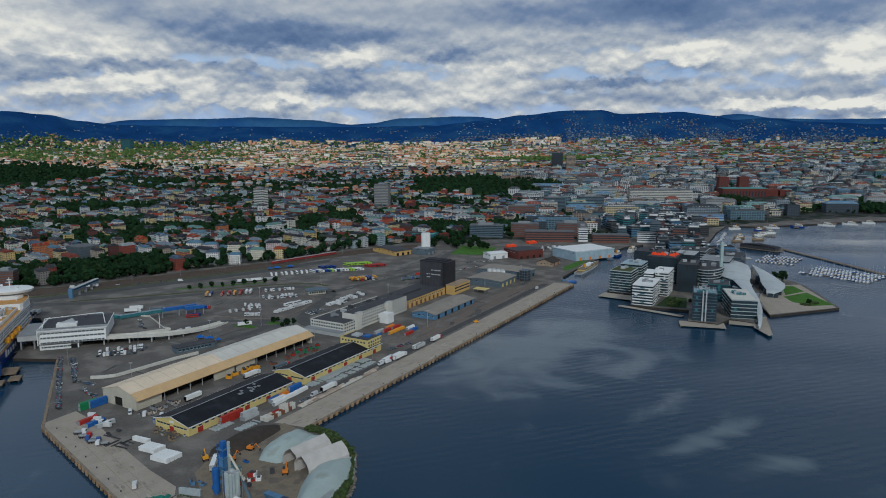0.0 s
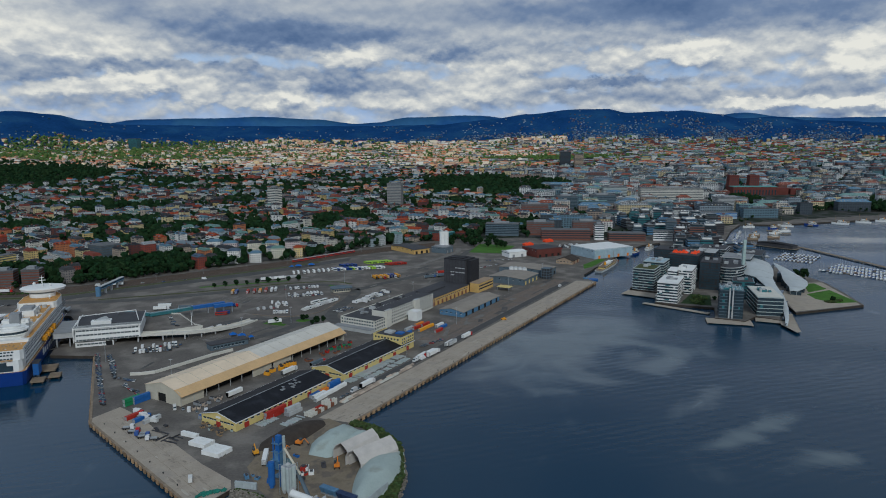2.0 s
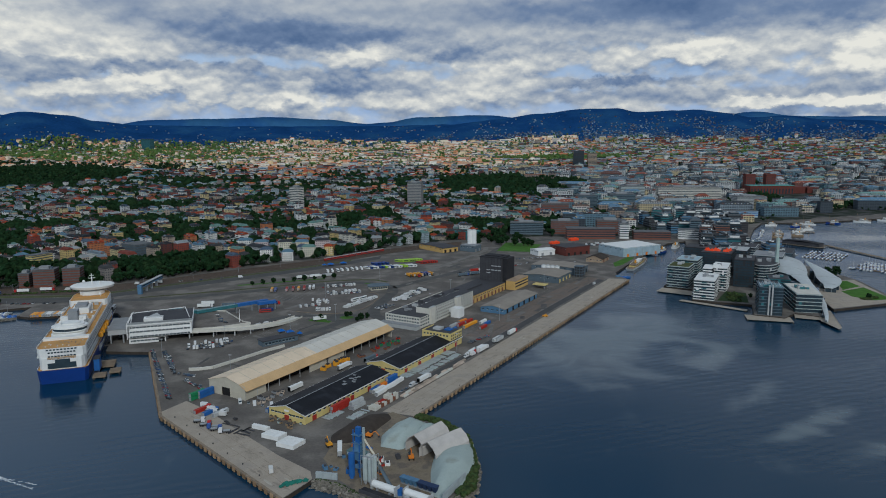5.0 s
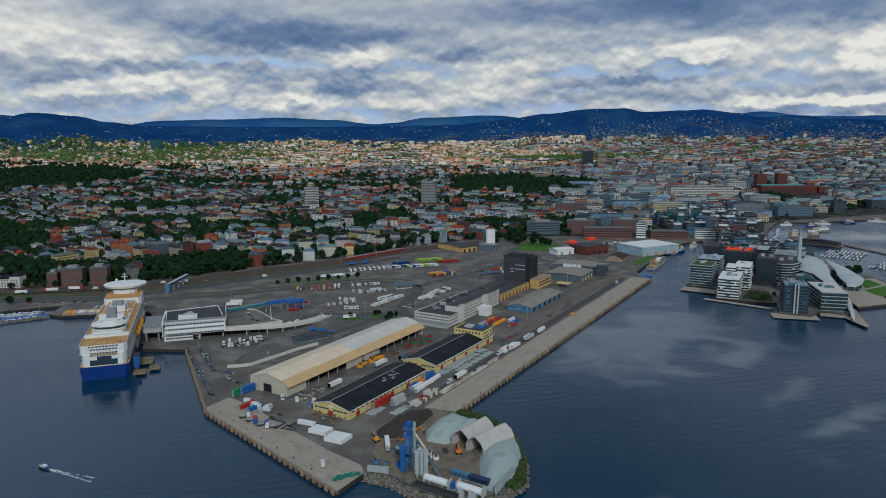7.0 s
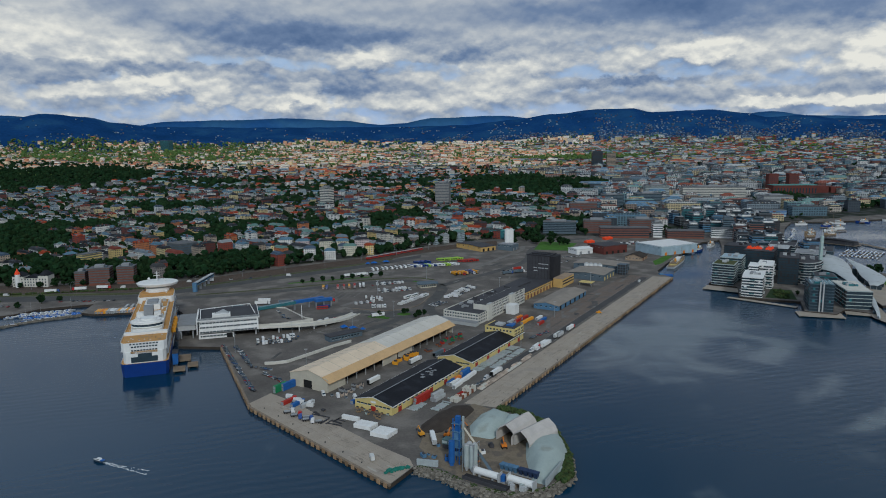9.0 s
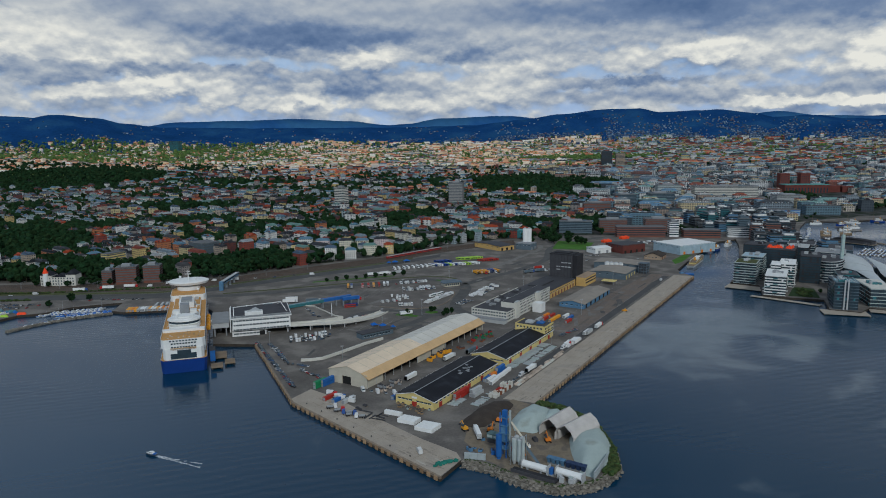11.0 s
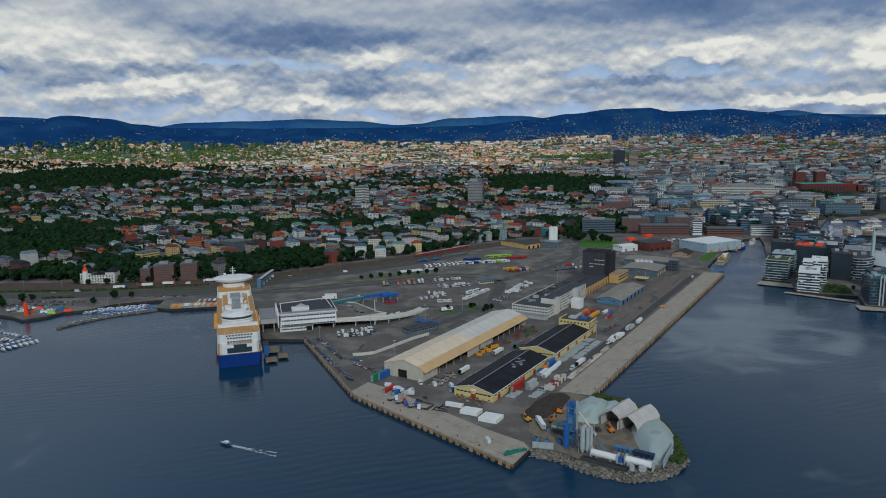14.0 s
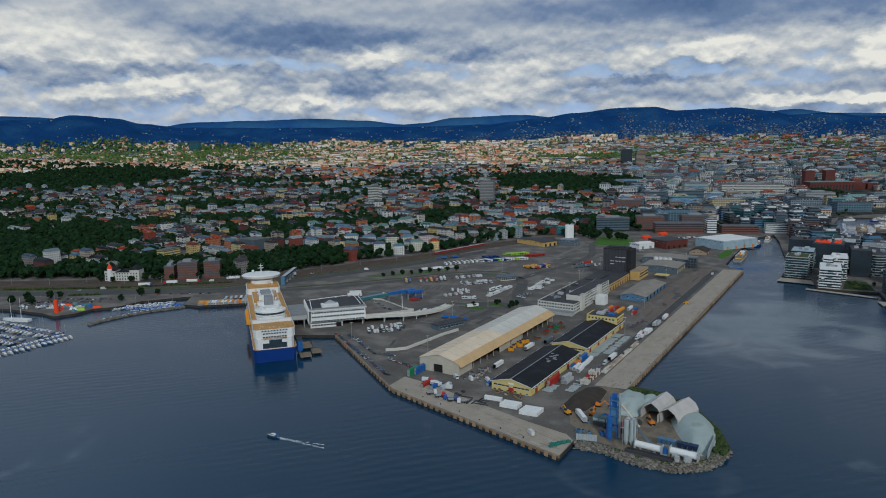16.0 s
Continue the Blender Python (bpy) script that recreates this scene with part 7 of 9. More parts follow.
        s.add([(-4.5, -4.5, 3), (4.5, -4.5, 3), (4.5, 4.5, 3), (-4.5, 4.5, 3), (0, 0, 5.5)], [(0, 1, 4), (1, 2, 4), (2, 3, 4), (3, 0, 4), (3, 2, 1, 0)], M["redart"])
        s.box(-4.3, 4.3, -4.3, 4.3, 0, 3, M["redart"])
        part("canopy", s, ob)


canopy()


def green_net():
    """Loose green netting heaped on the quay's corner."""
    ob = thing("green_net", on_pier(-103, -9, 2.6), "heap of green fishing net on the quay corner", "net")
    rng = random.Random(8)
    s = Shape()
    for i in range(34):
        t = rng.random()
        s.blob((-3 + 8 * t + rng.uniform(-1, 1), -5 + 10 * t + rng.uniform(-1.5, 1.5), 0.3), rng.uniform(0.7, 1.6), M["net"], rng, 0.55, 0.4)
    part("net_heap", s, ob)


green_net()

# ---- single buildings in the town ----
CLEAR = []        # (x, y, radius) kept free for single buildings


def tower_block(name, x, y, w, l, h, turn, label, wall, band, storeys, roofbox=True, clear=True):
    z = ground_height(x, y)
    if z < 2.5:
        z = 2.5
    ob = thing(name, pose(x, y, z - 1, 0, 0, turn), label, "building")
    s = Shape()
    s.box(-w / 2, w / 2, -l / 2, l / 2, 0, h, wall)
    part("wall", s, ob)
    sh = (h - 3) / storeys
    for i in range(storeys):
        b = Shape()
        z0 = 3 + i * sh + sh * 0.35
        b.box(-w / 2 - 0.12, w / 2 + 0.12, -l / 2 - 0.12, l / 2 + 0.12, z0, z0 + sh * 0.45, band)
        part("window_band", b, ob)
    s = Shape()
    s.box(-w / 2 - 0.3, w / 2 + 0.3, -l / 2 - 0.3, l / 2 + 0.3, h, h + 0.8, M["roofgrey"])
    if roofbox:
        s.box(-w / 4, w / 5, -l / 4, l / 4, h + 0.8, h + 3.8, M["grey"])
        s.box(w / 5 + 1, w / 3, -l / 5, l / 6, h + 0.8, h + 2.4, M["bluegrey"])
    part("roof", s, ob)
    if clear:
        CLEAR.append((x, y, max(w, l) * 0.62 + 8))
    return ob


tower_block("office_tower", -174, 1645, 34, 22, 62, -10, "grey concrete office tower with window rows", M["towergrey"], M["bandgrey"], 16)
tower_block("striped_tower", -437, 1545, 27, 18, 56, -30, "striped white and dark residential tower", M["offwhite"], M["glass"], 14)
tower_block("dark_tower", 408, 2860, 42, 26, 72, 0, "dark glass twin office tower", M["charcoal"], M["glass"], 14, False)
tower_block("dark_tower", 462, 2850, 36, 26, 62, 0, "dark and tan twin office tower", M["tanwall"], M["glass"], 12, False)
tower_block("teal_tower", -1725, 3610, 58, 30, 60, -20, "blue-green glass high-rise far in the town", M["teal"], M["glass"], 12, False)
tower_block("long_office", 555, 1900, 165, 42, 34, -4, "long white office block with window bands", M["offwhite"], M["bandgrey"], 7)
tower_block("green_office", 400, 1890, 62, 40, 36, -4, "grey-green office block with a flat roof", M["palegreen"], M["bandgrey"], 8)
tower_block("brick_block", 167, 1203, 84, 24, 19, -2, "long brown brick block with dark window bands", M["brick"], M["glass"], 4, False)
tower_block("brick_block", 272, 1196, 62, 24, 14, -6, "long brown brick block with pale roof", M["brick"], M["glass"], 3, False)
tower_block("stair_building", 226, 1206, 16, 20, 27, -4, "slim white framed stair building between brick blocks", M["white"], M["glass"], 6)
tower_block("white_block", 345, 1195, 52, 22, 17, -14, "white punched-window block by the quay", M["white"], M["glass"], 4, False)
tower_block("blue_roof_hall", 532, 1520, 104, 26, 14, -2, "long hall with a blue glass roof by the cove", M["paleblue"], M["blue"], 3, False)
rng = random.Random(17)
LOOKS = ((M["bluegrey"], M["glass"], "blue-grey glazed quayside block"), (M["charcoal"], M["bandgrey"], "dark clad quayside block with roof terraces"), (M["teal"], M["glass"], "teal glazed quayside block"), (M["charcoal"], M["glass"], "black glazed quayside block"),
         (M["darkgrey"], M["charcoal"], "slate clad quayside block with window bands"), (M["white"], M["glass"], "white framed quayside block with dark windows"), (M["steelblue"], M["glass"], "blue glass quayside block"), (M["brick"], M["glass"], "brown brick quayside block"))
for row in range(12):
    y = 1012 + row * 37
    x0, x1 = float(np.interp(y, (985, 1090, 1165, 1200, 1460), (285, 325, 345, 300, 300))), float(np.interp(y, (1020, 1190, 1320, 1425), (402, 418, 470, 525)))
    x = x0
    while x < x1 - 10:
        w, l, h = rng.uniform(13, 25), rng.uniform(16, 27), rng.choice((12, 15, 18, 21, 24, 27, 30)) * (1.0 if row > 2 else 0.8)
        wall, band, text = rng.choice(LOOKS)
        if not (row in (5, 6) and 296 < x < 330):
            ob = tower_block("quayside_block", x + w / 2, y + rng.uniform(-5, 5), w, l, h, -10 + rng.choice((0, 0, 0, 24)) + rng.uniform(-5, 5), text, wall, band, max(3, int(h / 4.2)), False)
            a, b = rng.uniform(0.25, 0.42), rng.uniform(0.25, 0.42)
            top = Shape()
            top.box(-w * a, w * 0.4, -l * b, l * 0.4, h + 0.8, h + 4.0, rng.choice((M["glass"], wall, M["white"], M["darkgrey"])))
            top.box(-w * a - 0.6, w * 0.4 + 0.6, -l * b - 0.6, l * 0.4 + 0.6, h + 4.0, h + 4.5, rng.choice((M["roofgrey"], M["grey"], M["charcoal"], M["bluegrey"])))
            part("penthouse", top, ob, "set-back top storey")
            for k in range(3):
                b = Shape()
                bx, by = rng.uniform(-w * 0.3, w * 0.2), rng.uniform(-l * 0.3, l * 0.2)
                b.box(bx, bx + rng.uniform(1.5, 4), by, by + rng.uniform(1.5, 4), h + 4.5, h + rng.uniform(5.2, 7), rng.choice((M["white"], M["grey"], M["bluegrey"], M["charcoal"])))
                part("roof_unit", b, ob)
        x += w + rng.uniform(3, 8)
for x, y, w, l, h, a in ((60, 1255, 60, 24, 22, -8), (130, 1262, 50, 26, 24, -6), (215, 1264, 52, 28, 25, -4), (640, 1700, 70, 40, 30, 0), (330, 1700, 60, 40, 32, 0), (240, 1690, 50, 34, 30, 2), (150, 1560, 60, 24, 24, 0)):
    wall, band, text = rng.choice(((M["bluegrey"], M["glass"], "blue-grey office block in the centre"), (M["lightgrey"], M["bandgrey"], "pale office block in the centre"), (M["brick"], M["bandgrey"], "brown brick office block in the centre")))
    tower_block("office_block", x, y, w, l, h, a, text, wall, band, max(3, int(h / 3.6)))


def apartment_house(x, y, w, l, h, turn):
    z = ground_height(x, y)
    ob = thing("apartment_house", pose(x, y, z - 1, 0, 0, turn), "pale plastered apartment house with balconies above the railway", "house", "apartment houses")
    s = Shape()
    s.box(-w / 2, w / 2, -l / 2, l / 2, 0, h, M["pale_windows"])
    part("wall", s, ob)
    s = Shape()
    k, i = 3.0, 3.5
    s.add([(-w / 2 - .5, -l / 2 - .5, h), (w / 2 + .5, -l / 2 - .5, h), (w / 2 + .5, l / 2 + .5, h), (-w / 2 - .5, l / 2 + .5, h), (-w / 2 + i, -l / 2 + i, h + k), (w / 2 - i, -l / 2 + i, h + k), (w / 2 - i, l / 2 - i, h + k), (-w / 2 + i, l / 2 - i, h + k)],
          [(0, 1, 5, 4), (1, 2, 6, 5), (2, 3, 7, 6), (3, 0, 4, 7), (4, 5, 6, 7), (3, 2, 1, 0)], M["roofs"])
    part("roof", s, ob)
    for c in (-w / 4, w / 4):
        for z in range(1, int(h / 3.2)):
            b = Shape()
            b.box(c - 1.5, c + 1.5, -l / 2 - 1.3, -l / 2, z * 3.2 + 0.2, z * 3.2 + 1.2, M["offwhite"])
            part("balcony", b, ob)
    CLEAR.append((x, y, max(w, l) * 0.6 + 4))


for x, y, w, l, h, a in ((-341, 964, 17, 16, 19, 10), (-313, 974, 16, 14, 14, 10), (-289, 1006, 20, 14, 16, 12), (-262, 1020, 13, 14, 15, 18), (-330, 1026, 20, 15, 20, 10), (-366, 1024, 21, 15, 20, 8), (-306, 1036, 20, 15, 19, 12), (-278, 1052, 22, 15, 19, 14), (-396, 1000, 24, 14, 17, 4), (-400, 1050, 22, 15, 18, 4)):
    apartment_house(x, y, w, l, h, a)
for x, y, w, l, h, a, wall in ((-640, 905, 14, 30, 20, -22, "yellow"), (-540, 985, 34, 30, 22, -30, "bluegrey")):
    tower_block("apartment_block", x, y, w, l, h, a, "plastered apartment block above the railway", M[wall], M["bandgrey"], 5, False)


def villa():
    """The white manor house with a red spire above the railway."""
    ob = thing("manor_house", pose(-642, 782, 3, 0, 0, 2), "white manor house with dark roofs and an orange spire", "house")
    for x0, x1, h, k in ((-22, -8, 13, 5), (-8, 10, 11, 4), (10, 22, 14, 6)):
        s = Shape()
        s.box(x0, x1, -7, 7, 0, h, M["offwhite"])
        part("wall", s, ob)
        s = Shape()
        m = (x0 + x1) / 2
        s.add([(x0 - .4, -7.4, h), (x1 + .4, -7.4, h), (x1 + .4, 7.4, h), (x0 - .4, 7.4, h), (m, -3, h + k), (m, 3, h + k)], [(0, 1, 4), (1, 2, 5, 4), (2, 3, 5), (3, 0, 4, 5), (3, 2, 1, 0)], M["black_roof"])
        part("roof", s, ob)
        for i in range(int((x1 - x0) / 3.4)):
            for z in (1.5, 5, 8.4):
                w = Shape()
                w.box(x0 + 1.2 + 3.4 * i, x0 + 2.5 + 3.4 * i, -7.1, -6.9, z, z + 1.9, M["glass"])
                part("window", w, ob)
    s = Shape()
    s.tube((-15, -7, 0), (-15, -7, 16), 3, 3, M["white"], 10)
    s.tube((-15, -7, 16), (-15, -7, 23), 3.4, 0.2, M["redart"], 10)
    part("spire", s, ob, "white round turret with an orange spire")
    CLEAR.append((-642, 790, 34))


villa()
for x, y, w, l, h, a in ((-564, 796, 24, 18, 22, 14), (-536, 806, 20, 18, 22, 14), (-585, 790, 12, 16, 18, 10)):
    tower_block("brick_apartments", x, y, w, l, h, a, "red-brown brick apartment block with white balcony bands", M["brick"], M["bandgrey"], 6)


def city_hall():
    x, y = 803, 2110
    ob = thing("city_hall", pose(x, y, 3), "dark red brick city hall with two square towers", "city hall")
    for dx in (0, 60):
        s = Shape()
        s.box(dx - 14, dx + 14, -12, 12, 0, 60, M["redbrick"])
        s.box(dx - 14.6, dx + 14.6, -12.6, 12.6, 60, 63, M["redbrick"])
        part("tower", s, ob)
        for i in range(4):
            for j in range(8):
                w = Shape()
                w.box(dx - 10.5 + 6.2 * i, dx - 8.5 + 6.2 * i, -12.2, -11.9, 14 + 5.4 * j, 17 + 5.4 * j, M["glass"])
                part("window", w, ob)
    s = Shape()
    s.box(-18, 110, -56, -12.1, 0, 31, M["redbrick"])
    s.box(-18.6, 110.6, -56.6, -12.1, 31, 32.2, M["tealroof"])
    part("hall", s, ob)
    for x0, x1, h in ((116, 150, 27), (156, 190, 25)):
        s = Shape()
        s.box(x0, x1, -40, 10, 0, h, M["redbrick"])
        part("wing", s, ob)
    for i in range(14):
        w = Shape()
        w.box(-14 + 9 * i, -10.5 + 9 * i, -56.3, -55.9, 8, 23, M["glass"])
        part("hall_window", w, ob)
    CLEAR.append((x + 60, y - 20, 125))
    CLEAR.append((x + 40, y - 150, 105))
    CLEAR.append((x + 20, y - 260, 80))


city_hall()

# ---- vehicles ----


def wheel_pair(t, r, track, ys=(0,)):
    s = Shape()
    for y in ys:
        for x in (-track, track):
            s.tube((x - t, y, 0), (x + t, y, 0), r, r, M["tyre"], 8)
        s.tube((-track, y, 0), (track, y, 0), 0.08, 0.08, M["darkgrey"], 4)
    return s.mesh("axle")


TRACK = 0.9


def make_tractor():
    ob = thing("tractor_unit", pose(0, 0, -50), "lorry tractor unit parked on the quay", "truck", "tractor units")
    s = Shape()
    s.extrude([(0.8, 0.7), (3.1, 0.7), (3.15, 2.0), (2.9, 3.3), (0.8, 3.5)], -1.2, 1.2, M["cab_paint"], pose(0, 0, 0, 0, 0, 90))
    part("cab", s, ob)
    s = Shape()
    s.box(-1.1, 1.1, 3.02, 3.18, 2.0, 2.9, M["glass"])
    part("windscreen", s, ob)
    s = Shape()
    s.box(-1.1, 1.1, -4.2, 0.8, 0.8, 1.3, M["darkgrey"])
    s.box(-0.9, 0.9, -3.6, 0.2, 1.3, 1.9, M["metal"])
    part("chassis", s, ob)
    w = wheel_pair(0.2, 0.5, TRACK)
    for y in (-3.2, -1.9, 2.0):
        p = part("axle", w, ob)
        p.location = (0, y, 0.5)
    return ob


def make_car():
    ob = thing("car", pose(0, 0, -50), "parked passenger car on the port asphalt", "car", "parked cars")
    s = Shape()
    s.extrude([(-2.1, 0.35), (2.1, 0.35), (2.15, 0.8), (1.3, 0.95), (-1.9, 0.98), (-2.15, 0.85)], -0.88, 0.88, M["car_paint"], pose(0, 0, 0, 0, 0, 90))
    part("body", s, ob)
    s = Shape()
    s.extrude([(-1.75, 0.95), (0.95, 0.95), (0.25, 1.42), (-1.3, 1.45)], -0.78, 0.78, M["glass"], pose(0, 0, 0, 0, 0, 90))
    part("cabin", s, ob)
    w = wheel_pair(0.1, 0.33, TRACK)
    for y in (-1.3, 1.3):
        part("axle", w, ob).location = (0, y, 0.33)
    return ob


def make_van():
    ob = thing("camper_van", pose(0, 0, -50), "white camper van parked on the port asphalt", "van", "parked vans")
    s = Shape()
    s.extrude([(-3.0, 0.45), (3.0, 0.45), (3.1, 1.2), (2.2, 1.9), (1.6, 2.9), (-3.0, 2.9)], -1.05, 1.05, M["van_paint"], pose(0, 0, 0, 0, 0, 90))
    part("body", s, ob)
    s = Shape()
    s.extrude([(2.05, 1.5), (2.75, 1.35), (2.3, 2.0), (1.85, 2.5)], -0.95, 0.95, M["glass"], pose(0, 0, 0.02, 0, 0, 90))
    part("windscreen", s, ob)
    w = wheel_pair(0.12, 0.4, TRACK)
    for y in (-2, 2):
        part("axle", w, ob).location = (0, y, 0.4)
    return ob


def make_trailer(mat, label, name="trailer_truck", cab=True):
    ob = thing(name, pose(0, 0, -50), label, "truck", "parked trucks")
    s = Shape()
    s.box(-1.28, 1.28, -6.8, 6.6, 1.2, 4.0, mat)
    for y in (-6.8, 6.45):
        s.box(-1.32, 1.32, y, y + 0.15, 1.15, 4.05, M["lightgrey"])
    part("trailer_box", s, ob)
    s = Shape()
    s.box(-0.6, 0.6, -6.6, 9.0 if cab else 6.4, 0.8, 1.2, M["darkgrey"])
    part("chassis", s, ob)
    w = wheel_pair(0.2, 0.5, TRACK)
    for y in (-5.6, -4.3, -3.0) + ((6.2, 8.8) if cab else ()):
        p = part("axle", w, ob)
        p.location = (0, y, 0.5)
    if cab:
        s = Shape()
        s.extrude([(7.2, 0.7), (9.5, 0.7), (9.55, 2.0), (9.3, 3.4), (7.2, 3.6)], -1.2, 1.2, M["cab_paint"], pose(0, 0, 0, 0, 0, 90))
        part("cab", s, ob)
        s = Shape()
        s.box(-1.1, 1.1, 9.42, 9.58, 2.0, 3.0, M["glass"])
        part("windscreen", s, ob)
    return ob


def make_container(mat, label):
    ob = thing("shipping_container", pose(0, 0, -50), label, "container", "containers")
    s = Shape()
    s.box(-1.2, 1.2, -6.0, 6.0, 0.1, 2.55, mat)
    part("box", s, ob)
    s = Shape()
    for i in range(24):
        y = -5.8 + i * 0.5
        s.box(-1.25, 1.25, y, y + 0.22, 0.2, 2.45, mat)
    part("corrugation", s, ob)
    s = Shape()
    s.box(-1.1, 1.1, -6.12, -6.08, 0.2, 2.45, M["grey"])
    part("end_door", s, ob)
    for y in (-6.08, 5.9):
        f = Shape()
        f.extrude([(-1.28, 0), (1.28, 0), (1.28, 2.62), (-1.28, 2.62)], y, y + 0.16, mat)
        part("end_frame", f, ob)
    return ob


def make_bus(mat, label):
    ob = thing("bus", pose(0, 0, -50), label, "bus", "parked buses")
    s = Shape()
    s.box(-1.27, 1.27, -6, 6, 0.4, 3.1, mat)
    part("body", s, ob)
    s = Shape()
    s.box(-1.3, 1.3, -5.6, 6.03, 1.5, 2.5, M["glass"])
    part("window_band", s, ob)
    w = wheel_pair(0.2, 0.5, TRACK)
    for y in (-3.5, 4):
        p = part("axle", w, ob)
        p.location = (0, y, 0.5)
    return ob


CAR, VAN, TRACTOR = make_car(), make_van(), make_tractor()
TRUCKS = [make_trailer(M["white"], "white semi-trailer truck parked on the asphalt"), make_trailer(M["bluegrey"], "grey-blue semi-trailer truck parked on the asphalt"), make_trailer(M["navy"], "dark blue semi-trailer truck parked on the asphalt")]
TRAILERS = [make_trailer(M["white"], "white parked semi-trailer without a cab", "semi_trailer", False), make_trailer(M["lightgrey"], "pale grey parked semi-trailer without a cab", "semi_trailer", False)]
BOXES = {c: make_container(M[c], f"{t} shipping container on the quay") for c, t in (("red", "dark red"), ("blue", "bright blue"), ("white", "white"), ("green", "green"), ("orange", "orange"), ("lightgrey", "pale grey"), ("lifeboat", "yellow"))}
BUSES = [make_bus(M["white"], "white coach parked beside the railway"), make_bus(M["limepaint"], "lime green city bus parked beside the railway"), make_bus(M["red"], "red city bus parked beside the railway"), make_bus(M["navy"], "navy blue coach parked on the asphalt")]
vr = random.Random(33)


def put(ob, x, y, turn, z=2.5):
    return copy_thing(ob, pose(x, y, z, 0, 0, turn))


def line_of(obs, p0, p1, n, turn, jitter=0.4, skip=0.0, pier=False, z=2.5):
    """Copies in a row between two places; turn: the way they face, in degrees from +y to the left."""
    for i in range(n):
        if vr.random() < skip:
            continue
        t = (i + 0.5) / n
        x, y = p0[0] + (p1[0] - p0[0]) * t + vr.uniform(-jitter, jitter), p0[1] + (p1[1] - p0[1]) * t + vr.uniform(-jitter, jitter)
        if pier:
            x, y = pier_xy(x, y)
        put(vr.choice(obs), x, y, turn + vr.uniform(-3, 3) + (180 if vr.random() < 0.3 else 0), z)


YELLOW_TRUCK = make_trailer(M["lifeboat"], "yellow box truck parked on the asphalt")
RED_TRUCK = make_trailer(M["red"], "red box truck parked on the asphalt")
# cars: the rows by the western quay edge and behind
line_of([CAR], (-318, 540), (-256, 430), 44, 62, 0.5, 0.06)
line_of([CAR], (-306, 537), (-282, 497), 15, 62, 0.5, 0.1)
line_of([CAR], (-298, 526), (-276, 486), 12, 62, 0.6, 0.25)
line_of([CAR], (-275, 483), (-255, 477), 8, 15, 0.8, 0.1)
line_of([CAR], (-262, 470), (-236, 446), 12, 40, 1.5, 0.2)
line_of([VAN, CAR, CAR], (-290, 543), (-260, 553), 12, 20, 0.5, 0.05)
line_of([CAR, VAN, CAR], (-291, 550), (-258, 561), 13, 20, 0.5, 0.05)
line_of([VAN, CAR], (-290, 558), (-258, 569), 11, 20, 0.6, 0.2)
line_of([VAN, CAR], (-254, 612), (-228, 645), 10, -30, 1.2, 0.2)
line_of([CAR], (-300, 640), (-276, 604), 9, 60, 2.0, 0.3, z=8.2)
# the rounded lot with rows of white vans
line_of([VAN], (-180, 688), (-153, 737), 14, 62, 0.2, 0)
line_of([VAN], (-208, 678), (-193, 680), 6, 10, 0.3)
line_of([VAN], (-222, 722), (-203, 718), 6, 10, 0.3, 0.1)
line_of([VAN], (-218, 713), (-200, 710), 6, 10, 0.3, 0.1)
line_of([VAN, CAR, VAN], (-229, 690), (-209, 702), 7, 30, 0.5, 0.1)
put(BUSES[0], -174, 723, -32)
put(BUSES[0], -167, 731, -32)
line_of([VAN, VAN, CAR], (-131, 721), (-106, 781), 19, 66, 0.3, 0.05)
line_of([VAN, CAR], (-122, 724), (-98, 780), 12, 62, 1.2, 0.3)
line_of([CAR], (-147, 688), (-136, 705), 8, 60, 0.8, 0.05)
line_of([CAR], (-142, 683), (-130, 702), 8, 60, 0.8, 0.15)
line_of([CAR, VAN], (-208, 750), (-174, 765), 11, 24, 0.4, 0.05)
line_of([CAR, VAN], (-213, 757), (-180, 772), 10, 24, 0.4, 0.15)
line_of([CAR, CAR, VAN], (-225, 788), (-187, 803), 13, 22, 0.3, 0.05)
for k, (x, y) in enumerate(((-279, 768), (-275, 769), (-262, 770), (-255, 772), (-249, 774), (-243, 777), (-237, 780), (-233, 782))):
    put((YELLOW_TRUCK, TRUCKS[2], RED_TRUCK, RED_TRUCK, YELLOW_TRUCK, RED_TRUCK, TRUCKS[0], TRUCKS[0])[k], x, y, 10)
line_of([BUSES[0]], (-240, 885), (-192, 909), 8, 20, 0.6)
line_of([BUSES[0], BUSES[1], BUSES[0], BUSES[3]], (-190, 910), (-123, 929), 17, 45, 0.4)
line_of([BUSES[1]], (-152, 962), (-118, 976), 9, 48, 0.5)
line_of([BUSES[2]], (-120, 950), (-96, 962), 7, 48, 0.5)
line_of([BUSES[3]], (-184, 938), (-164, 947), 4, 48, 0.5)
line_of([YELLOW_TRUCK, TRUCKS[2]], (-128, 855), (-96, 869), 7, 30, 0.4)
line_of([RED_TRUCK, CAR], (-62, 880), (-40, 892), 4, -60, 1.5)
line_of(TRUCKS + [CAR, VAN], (-60, 860), (-5, 890), 10, -60, 2, 0.2)
line_of([CAR], (-20, 900), (40, 960), 14, -30, 2, 0.2)
line_of([CAR], (20, 985), (60, 1000), 10, 10, 1, 0.2)
for k in range(4):
    line_of([CAR, CAR, VAN], (122 + 9 * k, 1096 + 12 * k), (150 + 9 * k, 1100 + 12 * k), 10, 10, 0.6, 0.15)
for u in (146, 178, 204):
    put(TRUCKS[0] if u != 178 else TRAILERS[1], *pier_xy(u, -25.5), -28.4)
